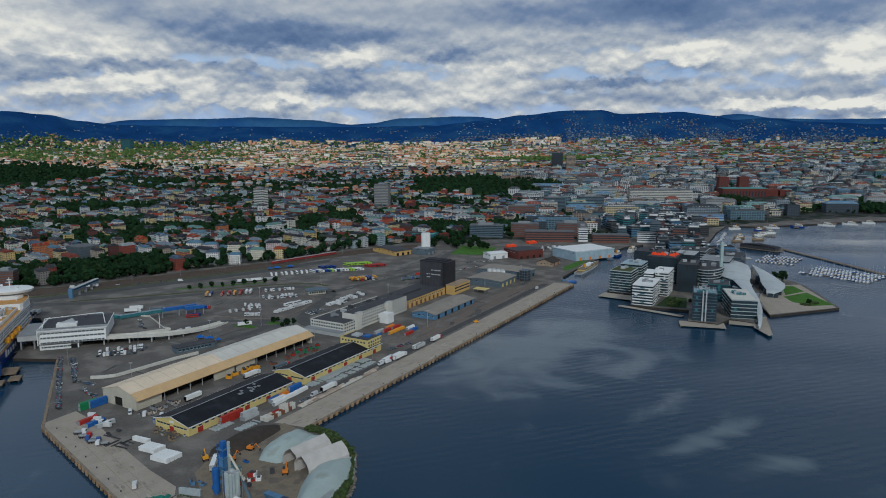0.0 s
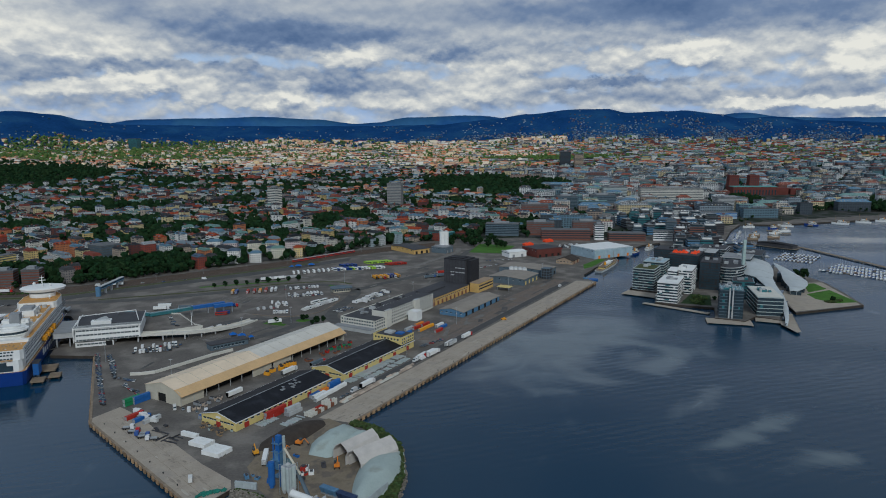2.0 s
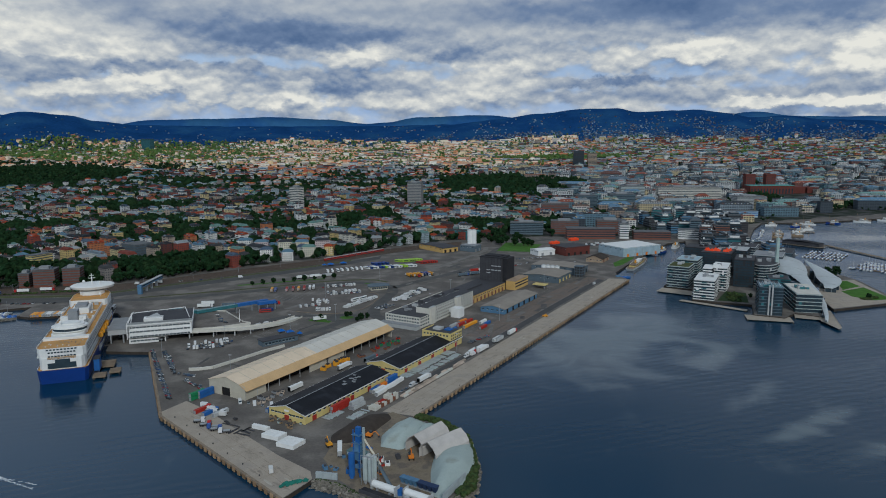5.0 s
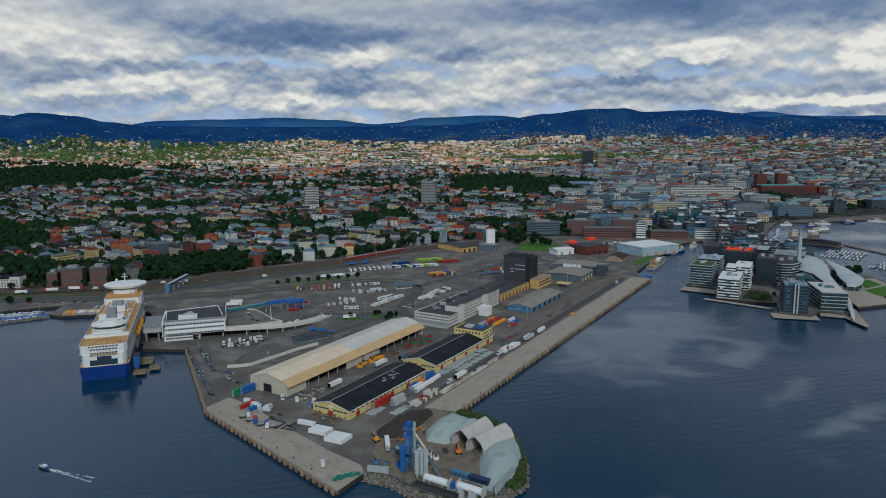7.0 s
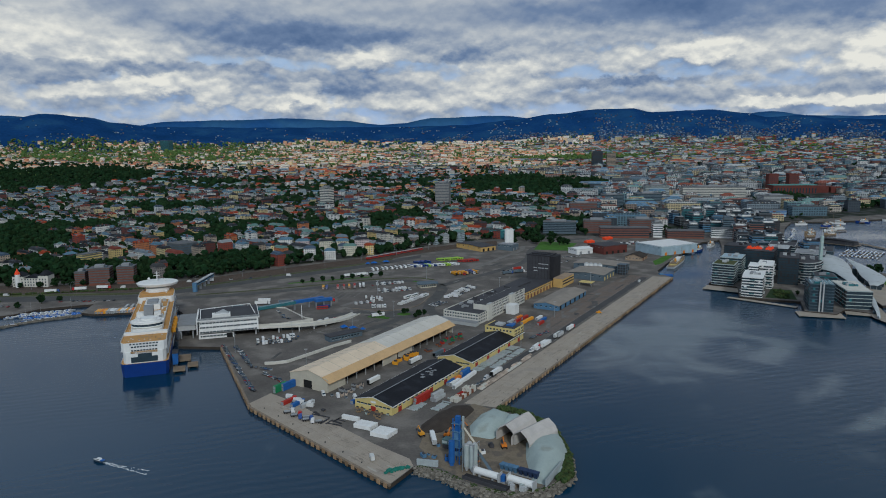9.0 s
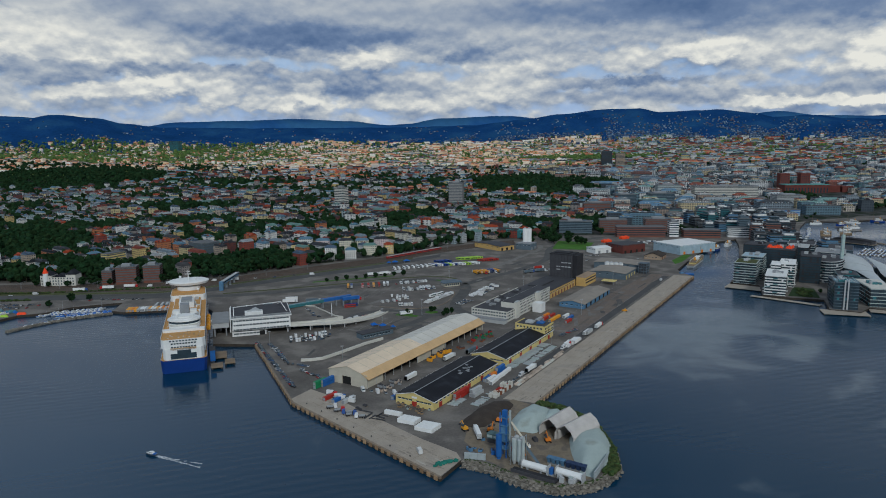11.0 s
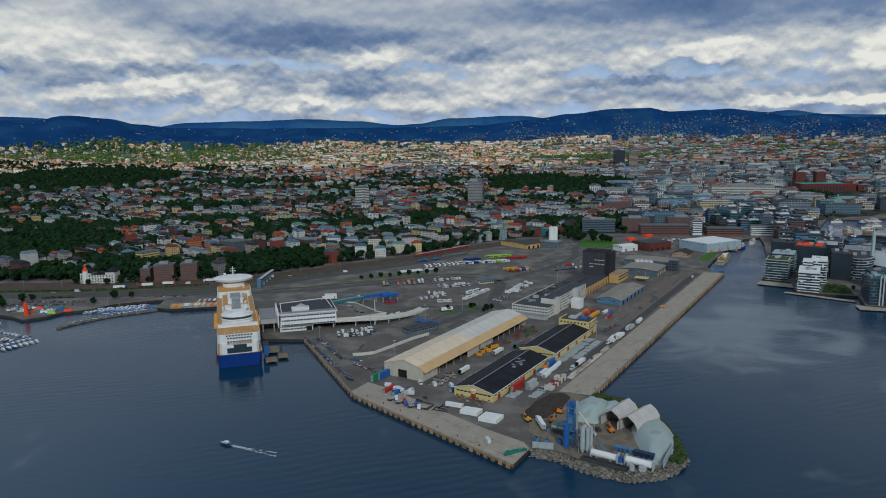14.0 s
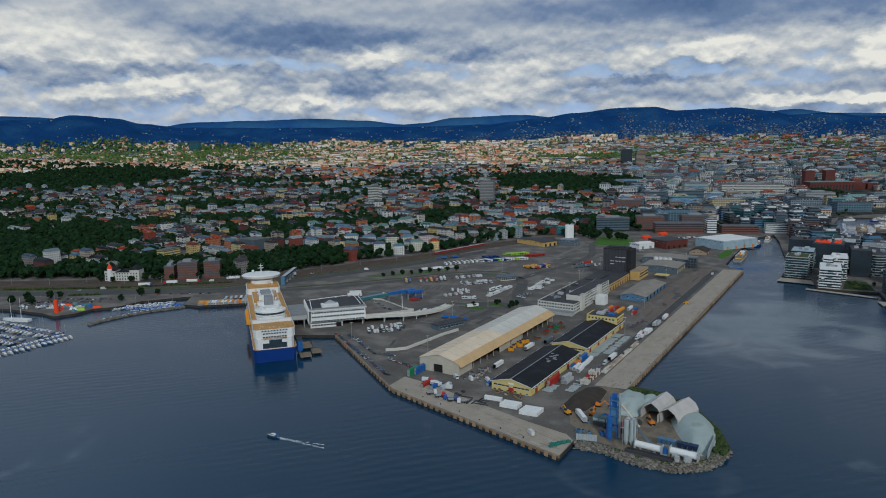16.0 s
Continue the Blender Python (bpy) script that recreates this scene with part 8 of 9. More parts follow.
line_of([VAN], (120, -29), (146, -27), 3, -28.4, 1.0, 0, True)
put(VAN, 103, 811, -28)
put(BUSES[3], -258, 676, -70)
put(BUSES[2], -259, 671, -70)
put(TRUCKS[2], -262, 704, -80)
put(TRUCKS[0], -330, 690, -78)
put(TRUCKS[1], -305, 694, -78)
put(TRAILERS[0], -330, 702, -80)
# warehouse yard: trailers, containers
for v, u in ((-72, -62), (-57, -69), (-57, -66.2), (-57, -63.4), (-41, -73.5), (-41, -70.7), (-41, -67.9), (-41, -65.1)):
    put(BOXES["white"], *pier_xy(u, v), -28.4 + vr.uniform(-1, 1) - 84)
for c, u, v, z in (("red", -16, -49.5, 2.5), ("red", -10, -49.5, 2.5), ("red", -16, -49.5, 5.12), ("red", -10, -49.5, 5.12), ("lightgrey", -4, -44, 2.5), ("lightgrey", -4, -41.4, 2.5), ("lightgrey", -4, -42.8, 5.12),
                   ("orange", 37, -50, 2.5), ("blue", 46, -49, 2.5), ("blue", 46, -49, 5.12), ("white", 24, -43, 2.5), ("white", 36, -44, 2.5), ("white", 48, -44.5, 2.5), ("blue", 27, -50, 2.5), ("white", 27, -47, 2.5),
                   ("blue", -40, -146, 2.5), ("green", -46, -148, 2.5), ("blue", -40, -146, 5.12), ("green", -46, -148, 5.12), ("blue", -35, -88, 2.5), ("blue", -60, -119, 2.5), ("red", -60, -127, 2.5), ("lightgrey", -58, -112, 2.5),
                   ("red", 207, -80, 2.5), ("red", 221, -79, 2.5), ("lifeboat", 205, -72, 2.5), ("lifeboat", 217, -72, 2.5), ("blue", 187, -77, 2.5), ("red", 209, -57, 2.5), ("lightgrey", 200, -84, 2.5), ("orange", 218, -84, 2.5), ("white", 226, -66, 2.5), ("blue", 222, -60, 2.5)):
    put(BOXES[c], *pier_xy(u, v), -28.4 + vr.uniform(-4, 4), z)
put(TRUCKS[0], *pier_xy(60, -30.5), -28.4)
line_of([CAR, VAN], (30, -32), (56, -31.5), 4, -28.4, 0.6, 0, True)
line_of([TRUCKS[0], VAN], (130, -29), (150, -28), 2, -28.4, 1.0, 0, True)
put(TRAILERS[0], *pier_xy(176, -27), -28.4)
line_of([CAR], (158, -46), (190, -40), 12, -100, 1.0, 0.1, True)
line_of([TRACTOR, VAN], (-54, -132), (-60, -108), 7, -100, 1.5, 0, True)
line_of([TRACTOR], (-74, -116), (-77, -84), 5, -80, 1.0, 0, True, 2.55)
line_of([VAN, CAR], (-40, -118), (-30, -92), 5, 20, 2, 0, True)
put(VAN, -157, 329, 20, 2.55)
put(TRUCKS[0], *pier_xy(53, -99), -28.4)
put(TRAILERS[0], *pier_xy(0, -100), -28.4)
put(TRUCKS[1], *pier_xy(78, -92), -28.4)
put(TRUCKS[0], -124, 352, 10, 2.6)
put(TRAILERS[0], -196, 640, -62)
line_of([CAR, VAN, TRUCKS[0]], (-700, front(-700) - 92), (-330, front(-330) - 92), 16, -80, 3, 0.2, z=2.62)
line_of([TRUCKS[0], TRAILERS[1]], (-268, 838), (-225, 862), 3, -60, 2, z=2.62)
line_of([BOXES["white"], BOXES["lifeboat"], BOXES["white"], BOXES["orange"], BOXES["lightgrey"]], (-492, 652), (-440, 665), 20, 14, 0.2)
line_of(TRAILERS, (-470, 668), (-420, 682), 10, 14, 0.3)
line_of([CAR], (-560, 700), (-500, 706), 14, 0, 1, 0.2)
line_of([CAR], (-700, 662), (-610, 660), 30, 10, 4, 0.15)
line_of([CAR], (-690, 648), (-630, 640), 20, 10, 4, 0.2)
line_of([CAR], (-680, 674), (-600, 676), 26, 10, 3, 0.2)


def load(name, u, v, turn, a, b, h, mat, label):
    """One load on two timber skids, its pieces lying side by side."""
    ob = thing(name, on_pier(u, v, 2.56, turn), label, name.replace("_", " "), name.replace("_", " ") + "s")
    s = Shape()
    n = max(1, int(a / 0.55)) if name != "machine_crate" else 1
    for i in range(n):
        s.box(-a / 2 + i * a / n, -a / 2 + (i + 0.86) * a / n, -b / 2 + 0.13 * (i % 2), b / 2 - 0.11 * (i % 3), 0.15, h * (1 - 0.12 * ((i * 7) % 3)), M[mat])
    if name == "machine_crate":
        s.box(-a * 0.3, a * 0.35, -b * 0.3, b * 0.2, h, h * 1.35, M["darkgrey"])
    part("load", s, ob)
    s = Shape()
    for y in (-b / 3, b / 3):
        s.box(-a / 2, a / 2, y - 0.1, y + 0.1, 0, 0.15, M["timber"])
    part("skid", s, ob)


def pallets():
    """Stacked pipes, steel and machines laid out round the warehouses."""
    rng = random.Random(9)
    # galvanised steel in rows square to the warehouse walls
    for u0, u1, v, b, gap in ((60, 132, -47.5, 9.5, 1.75), (72, 128, -38.6, 6.5, 2.1), (-30, -16, -47, 8, 1.7), (-22, 4, -33.5, 7, 1.7)):
        for u in np.arange(u0, u1, gap):
            if rng.random() < 0.86:
                load("steel_bundle", u, v + rng.uniform(-0.6, 0.6), 90 + rng.uniform(-3, 3), rng.uniform(0.8, 1.3), b * rng.uniform(0.75, 1.0), rng.uniform(0.5, 1.0), rng.choice(("palegreen", "palegreen", "lightgrey", "sheetwall")), "bundle of pale galvanised steel on the ground")
    # red and white crates two high, then long tan piles beside the quay road
    for u in np.arange(-3, 24, 3.4):
        for v in (-31.5, -28.3):
            mat = rng.choice(("red", "offwhite", "rust", "offwhite", "tanpipe"))
            load("pipe_stack", u, v, rng.uniform(-2, 2), 2.6, 3.0, rng.choice((2.4, 2.6, 4.6)), mat, "stack of rust and white crates beside the quay road")
    for u in np.arange(28, 120, 6.2):
        for v in (-26.8, -24.6):
            if rng.random() < 0.8:
                load("pipe_stack", u, v, rng.uniform(-2, 2), 1.9, 5.8, rng.uniform(0.8, 1.5), rng.choice(("tanpipe", "offwhite", "tanpipe")), "long pile of pale tan pipes beside the quay road")
    for u0, u1, v0, v1, n, mat, label, size in ((30, 70, -112, -106, 9, "lifeboat", "orange machine under the open hall side", (3, 4, 2.8)), (80, 130, -108, -98, 12, "rust", "rusty machine part beside the hall", (2.2, 3.6, 1.4)), (-30, -10, -112, -100, 10, "grey", "grey machine crate beside the hall", (1.8, 2.4, 1.6)),
                                              (100, 140, -112, -104, 7, "red", "red farm machine beside the hall", (2.2, 3.4, 2.2)), (112, 138, -108, -100, 5, "green", "green farm machine beside the hall", (2.0, 3.2, 2.2)), (-54, -44, -80, -56, 14, "timber", "dark crate before the warehouse gable", (1.6, 2, 1.2)),
                                              (-52, -40, -78, -54, 7, "greenish", "pale crate before the warehouse gable", (1.4, 2, 1.1)), (-36, -8, -108, -101, 8, "tanpipe", "pale crate beside the hall", (1.6, 2.2, 1.8)), (-70, -58, -100, -92, 6, "darkgrey", "dark crate on the quay", (1.4, 2.0, 1.0))):
        for i in range(n):
            a, b, h = [k * rng.uniform(0.75, 1.2) for k in size]
            load("machine_crate", rng.uniform(u0, u1), rng.uniform(v0, v1), rng.choice((0, 0, 90)) + rng.uniform(-12, 12), a, b, h, mat, label)
    for i in range(12):
        load("steel_bundle", rng.uniform(-74, -66), rng.uniform(-96, -70), rng.choice((0, 90)) + rng.uniform(-5, 5), 1.0, 7, 0.5, "darkgrey", "dark bundle of rails laid on the quay")


pallets()


def train():
    ob = thing("passenger_train", pose(-258, 968, 2.7, 0, 0, -40), "red and white passenger train on the railway", "train")
    for i in range(5):
        s = Shape()
        y = i * 23.6
        s.box(-1.5, 1.5, y, y + 23, 0.9, 3.9, M["red"])
        s.box(-1.35, 1.35, y + 0.4, y + 22.6, 3.9, 4.25, M["lightgrey"])
        c = part("carriage", s, ob)
        s = Shape()
        s.box(-1.55, 1.55, y + 1, y + 22, 2.1, 3.0, M["glass"])
        part("window_band", s, c)
        s = Shape()
        s.box(-1.1, 1.1, y + 2, y + 21, 0.1, 0.9, M["darkgrey"])
        part("bogie", s, c)


train()


def rails():
    rng = random.Random(2)
    xs = list(range(-1500, -30, 30))
    for k in range(6):
        off = 22 + k * 7.5
        ob = thing("rail_track", pose(0, 0, 0), "pair of steel rails on brown ballast", "track", "railway tracks")
        for side in (-0.75, 0.75):
            s = Shape()
            v = []
            for x in xs:
                y = front(x) - off - side
                v += [(x, y - 0.1, 2.5), (x, y - 0.1, 2.75), (x, y + 0.1, 2.75), (x, y + 0.1, 2.5)]
            s.add(v, [(4 * i + j, 4 * i + 4 + j, 4 * i + 5 + j, 4 * i + 1 + j) for i in range(len(xs) - 1) for j in range(3)], M["railsteel"])
            part("rail", s, ob)
    for x in range(-1000, -80, 46):
        ob = thing("catenary_mast", pose(x, front(x) - 42, 2.56), "grey catenary mast beside the tracks", "mast", "catenary masts")
        s = Shape()
        s.tube((0, 0, 0), (0, 0, 8.5), 0.22, 0.15, M["grey"], 6)
        part("pole", s, ob)
        s = Shape()
        s.box(-0.12, 0.12, -9, 9, 7.6, 7.85, M["grey"])
        part("arm", s, ob)
    for x, y in ((-300, 520), (-262, 560), (-215, 600), (-180, 640), (-120, 600), (-90, 690), (-210, 740), (-160, 830), (-70, 760), (-20, 640), (-60, 540), (-230, 480), (-30, 850), (40, 790), (90, 880)):
        ob = thing("lamp_mast", pose(x, y, 2.5), "tall grey lamp mast on the port area", "street lamp", "lamp masts")
        s = Shape()
        s.tube((0, 0, 0), (0, 0, 16), 0.22, 0.14, M["metal"], 6)
        part("pole", s, ob)
        s = Shape()
        s.box(-1.2, 1.2, -0.3, 0.3, 15.8, 16.2, M["lightgrey"])
        part("lamp_head", s, ob)


rails()

# ---- boats and marinas ----


def make_boat(kind):
    if kind == "motor":
        ob = thing("motorboat", pose(0, 0, -60), "small white motorboat moored at a jetty", "boat", "moored boats")
        L, B = 8.5, 2.8
    else:
        ob = thing("sailboat", pose(0, 0, -60), "white sailing yacht with a bare mast at a jetty", "boat", "moored yachts")
        L, B = 11.0, 3.3
    deck = [(-B / 2 * 0.8, -L / 2), (B / 2 * 0.8, -L / 2), (B / 2, -L / 8), (B / 2 * 0.75, L / 4), (0, L / 2), (-B / 2 * 0.75, L / 4), (-B / 2, -L / 8)]
    s = Shape()
    n = len(deck)
    s.add([(x * 0.6, y * 0.9, -0.4) for x, y in deck] + [(x, y, 1.1) for x, y in deck], [(i, (i + 1) % n, n + (i + 1) % n, n + i) for i in range(n)] + [], M["boat_paint"])
    s.add([(x * 0.94, y * 0.97, 1.04) for x, y in deck], [tuple(range(n))], M["lightgrey"])
    s.box(-B * 0.36, B * 0.36, -L * 0.46, -L * 0.24, 1.04, 1.3, M["tent"])
    part("hull", s, ob)
    s = Shape()
    s.extrude([(-L * 0.25, 1.1), (L * 0.2, 1.1), (L * 0.08, 2.0), (-L * 0.2, 2.1)], -B * 0.32, B * 0.32, M["white"], pose(0, 0, 0, 0, 0, 90))
    s.box(-B * 0.33, B * 0.33, -L * 0.18, L * 0.06, 1.45, 1.8, M["glass"])
    part("cabin", s, ob)
    if kind == "sail":
        s = Shape()
        s.tube((0, L * 0.08, 1), (0, L * 0.08, 14), 0.09, 0.06, M["metal"], 5)
        part("mast", s, ob)
        s = Shape()
        s.tube((0, L * 0.08, 2.6), (0, -L * 0.35, 2.5), 0.14, 0.12, M["blue"], 5)
        part("boom", s, ob)
    return ob


MOTOR, YACHT = make_boat("motor"), make_boat("sail")


def marina(p0, p1, rows, gap, n, label, width=2.4, stray=0.12):
    """Pontoons side by side, with boats on both sides of each."""
    d = Vector((p1[0] - p0[0], p1[1] - p0[1], 0))
    a = math.degrees(math.atan2(d.y, d.x))
    nrm = Vector((-d.y, d.x, 0)).normalized()
    for r in range(rows):
        q = Vector((*p0, 0)) + nrm * gap * r
        ob = thing("pontoon", pose(q.x, q.y, 0, 0, 0, a), label, "pontoon", "pontoons")
        s = Shape()
        s.box(0, d.length, -width / 2, width / 2, 0.1, 0.8, M["timberdeck"])
        part("deck", s, ob)
        for i in range(n):
            t = (i + 0.5) / n
            for side in (-1, 1):
                if vr.random() < stray:
                    continue
                p = q + d * t + nrm * side * (width / 2 + 5.2)
                copy_thing(YACHT if vr.random() < 0.35 else MOTOR, pose(p.x, p.y, 0.15, 0, 0, a + (0 if side > 0 else 180) + vr.uniform(-4, 4)))


marina((474, 934), (530, 866), 3, 24, 20, "timber marina pontoon with boats on both sides")
marina((450, 1022), (492, 990), 3, 26, 10, "timber marina pontoon with boats on both sides")
marina((-616, 444), (-567, 537), 1, 26, 22, "timber marina pontoon with boats on both sides")
marina((-700, 592), (-581, 537), 1, 24, 22, "timber marina pontoon with boats on both sides")
marina((-700, 562), (-598, 514), 1, 24, 19, "timber marina pontoon with boats on both sides")
jetty("breakwater_pier", pose(508, 1186, 0, 0, 0, 197), 6, 60, "long timber harbour pier", 1.6)
for x, y, turn, l in ((505, 1180, 215, 66), (543, 1126, 190, 140), (568, 990, 188, 80)):
    jetty("harbour_pier", pose(x, y, 0, 0, 0, turn), 7, l, "long timber harbour pier with walkways", 1.6)


def pier_house():
    ob = thing("pier_restaurant", pose(478, 1150, 1.6, 0, 0, -52), "dark timber restaurant building on the harbour pier", "building")
    s = Shape()
    s.box(0, 60, 0, 16, -0.2, 5, M["darkgrey"])
    part("wall", s, ob)
    part("roof", gable_roof(60, 16, 5, 2.0, M["charcoal"], 0.6), ob)
    s = Shape()
    s.box(-4, 64, -3, 19, -0.6, -0.1, M["timberdeck"])
    part("deck", s, ob)
    for x in (0, 20, 40, 60):
        for y in (0, 16):
            c = Shape()
            c.tube((x, y, -9), (x, y, -0.4), 0.4, 0.4, M["timber"], 6)
            part("pile", c, ob)


pier_house()


def big_boat(x, y, turn, L, B, hullmat, label, masts=0, deckmat=None, house=None):
    house = house or M["white"]
    ob = thing("harbour_ship", pose(x, y, 0, 0, 0, turn), label, "ship", "harbour ships")
    deck = [(-B / 2 * 0.75, -L / 2), (B / 2 * 0.75, -L / 2), (B / 2, -L / 4), (B / 2, L / 6), (B / 2 * 0.6, L / 2.6), (0, L / 2)]
    deck = deck + [(-px, py) for px, py in deck[-2:1:-1]]
    n = len(deck)
    s = Shape()
    s.add([(px * 0.8, py * 0.94, -1) for px, py in deck] + [(px, py, 3.2 + (1.2 if py > L / 3 else 0)) for px, py in deck], [(i, (i + 1) % n, n + (i + 1) % n, n + i) for i in range(n)], hullmat)
    s.add([(px * 0.96, py * 0.98, 3.0 + (1.2 if py > L / 3 else 0)) for px, py in deck], [tuple(range(n))], M["timberdeck"])
    part("hull", s, ob)
    s = Shape()
    s.box(-B * 0.32, B * 0.32, -L * 0.35, L * 0.18, 3.0, 5.6, house)
    s.box(-B * 0.36, B * 0.36, -L * 0.36, L * 0.19, 5.6, 5.8, M["timberdeck"])
    s.box(-B * 0.325, B * 0.325, -L * 0.33, L * 0.16, 4.2, 5.0, M["glass"])
    s.box(-B * 0.25, B * 0.25, -L * 0.1, L * 0.14, 5.8, 8.0, M["white"])
    for k in range(4):
        for side in (-1, 1):
            s.box(side * B * 0.33 - 0.5, side * B * 0.33 + 0.5, -L * 0.28 + k * L * 0.07, -L * 0.28 + k * L * 0.07 + 2.6, 5.9, 6.8, M["offwhite"])
    s.box(-B * 0.26, B * 0.26, L * 0.02, L * 0.145, 6.4, 7.3, M["glass"])
    part("deckhouse", s, ob)
    s = Shape()
    s.tube((0, -L * 0.16, 5.8), (0, -L * 0.16, 10), B * 0.12, B * 0.11, deckmat or M["lifeboat"], 10)
    part("funnel", s, ob)
    for i in range(masts):
        c = Shape()
        c.tube((0, L * (0.28 - 0.5 * i), 3), (0, L * (0.28 - 0.5 * i), 20), 0.25, 0.12, M["timber"], 6)
        part("mast", c, ob)


for k, (x, y, r) in enumerate(((-676, 648, 5), (-684, 655, 4.5), (-672, 675, 5), (-664, 680, 4), (-585, 666, 4), (-575, 691, 5), (-694, 668, 5), (-700, 650, 5), (-560, 700, 3.5), (-668, 772, 5), (-652, 770, 3.5), (-628, 771, 4), (-612, 776, 5.5), (-604, 782, 6), (-594, 779, 5), (-548, 790, 4.5), (-520, 798, 5.5), (-512, 803, 6), (-580, 782, 4))):
    single_tree(x, y, r, 160 + k, "dark green tree beside the small basin")
shrubs([(-660 + 6 * k, 694 + 0.6 * k, 4, 1.5) for k in range(6)], 9, 0.8, 1.8, 41, "clipped hedge beside the basin car park")
shrubs([(-758 + 8 * k, float(np.interp(-758 + 8 * k, (-758, -624, -497), (724, 736, 768))), 5, 1.6) for k in range(33)], 9, 0.8, 1.7, 42, "dark hedge along the railway wall")


line_of([MOTOR, MOTOR, YACHT], (446, 1035), (452, 1185), 22, -80, 1.5, 0.1, z=0.15)
line_of([MOTOR, MOTOR, YACHT], (462, 1205), (522, 1330), 18, -65, 1.5, 0.1, z=0.15)


def covers():
    rng = random.Random(14)
    for k in range(16):
        mat, text = rng.choice((("teal", "teal"), ("limepaint", "lime green"), ("tent", "blue"), ("white", "white"), ("redart", "orange")))
        ob = thing("boat_cover", pose(rng.uniform(-640, -596), rng.uniform(622, 655), 2.5, 0, 0, rng.uniform(0, 180)), text + " tarpaulin over a boat ashore", "cover", "boat covers")
        s = Shape()
        w, l = rng.uniform(1.2, 1.8), rng.uniform(3, 5)
        s.add([(-w, -l, 0), (w, -l, 0), (w, l, 0), (-w, l, 0), (0, -l * 0.8, 2.2), (0, l * 0.8, 2.2)], [(0, 1, 4), (1, 2, 5, 4), (2, 3, 5), (3, 0, 4, 5), (3, 2, 1, 0)], M[mat])
        part("sheet", s, ob)


covers()


def blue_sheets():
    """Added blue sheets that stand in for a bright blue strip on the small basin."""
    rng = random.Random(23)
    for k in range(22):
        t = k // 2 / 10.5
        x, y = -562 + 48 * t + 4 * (k % 2), 643 + 18 * t - 6 * (k % 2) + rng.uniform(-1, 1)
        ob = thing("float_cover", pose(x, y, 0, 0, 0, 20 + rng.uniform(-8, 8)), "bright blue sheet added on the small basin's water", "cover", "float covers")
        s = Shape()
        w, l = rng.uniform(1.6, 2.4), rng.uniform(2.2, 3.2)
        s.extrude([(-w, 0.02), (w, 0.02), (w, 0.35), (w * 0.5, 0.6), (-w * 0.5, 0.6), (-w, 0.35)], -l, l, M["tent"])
        part("sheet", s, ob)
        s = Shape()
        s.box(-w - 0.1, w + 0.1, -l - 0.15, -l, 0.0, 0.3, M["white"])
        part("edge_float", s, ob)


blue_sheets()

big_boat(190, 953, -27, 98, 13, M["white"], "white and yellow museum steamship moored at the quay", 2, M["lifeboat"], M["yellow"])
big_boat(256, 1064, -34, 30, 8, M["navy"], "small blue workboat moored in the channel", 0)
big_boat(290, 1110, -32, 34, 9, M["white"], "white passenger boat moored in the channel", 1)
for x, y, turn, L in ((560, 1385, 100, 34), (596, 1360, 110, 30), (640, 1400, 60, 40), (700, 1418, 70, 36), (770, 1440, 60, 44), (830, 1462, 60, 40), (880, 1482, 70, 34), (600, 1320, 100, 36), (570, 1290, 95, 32), (520, 1262, 95, 28), (545, 1240, 95, 30), (500, 1220, 95, 26)):
    big_boat(x, y, turn, L * 0.75, 6, vr.choice((M["white"], M["white"], M["timber"], M["navy"])), "white fjord ferry moored in the cove", 1)
for x, y, turn, l in ((640, 1420, 150, 60), (720, 1446, 150, 50), (810, 1476, 150, 50), (575, 1340, 255, 40), (560, 1300, 255, 40)):
    jetty("cove_pier", pose(x, y, 0, 0, 0, turn), 9, l, "wide timber pier in the cove", 1.8)


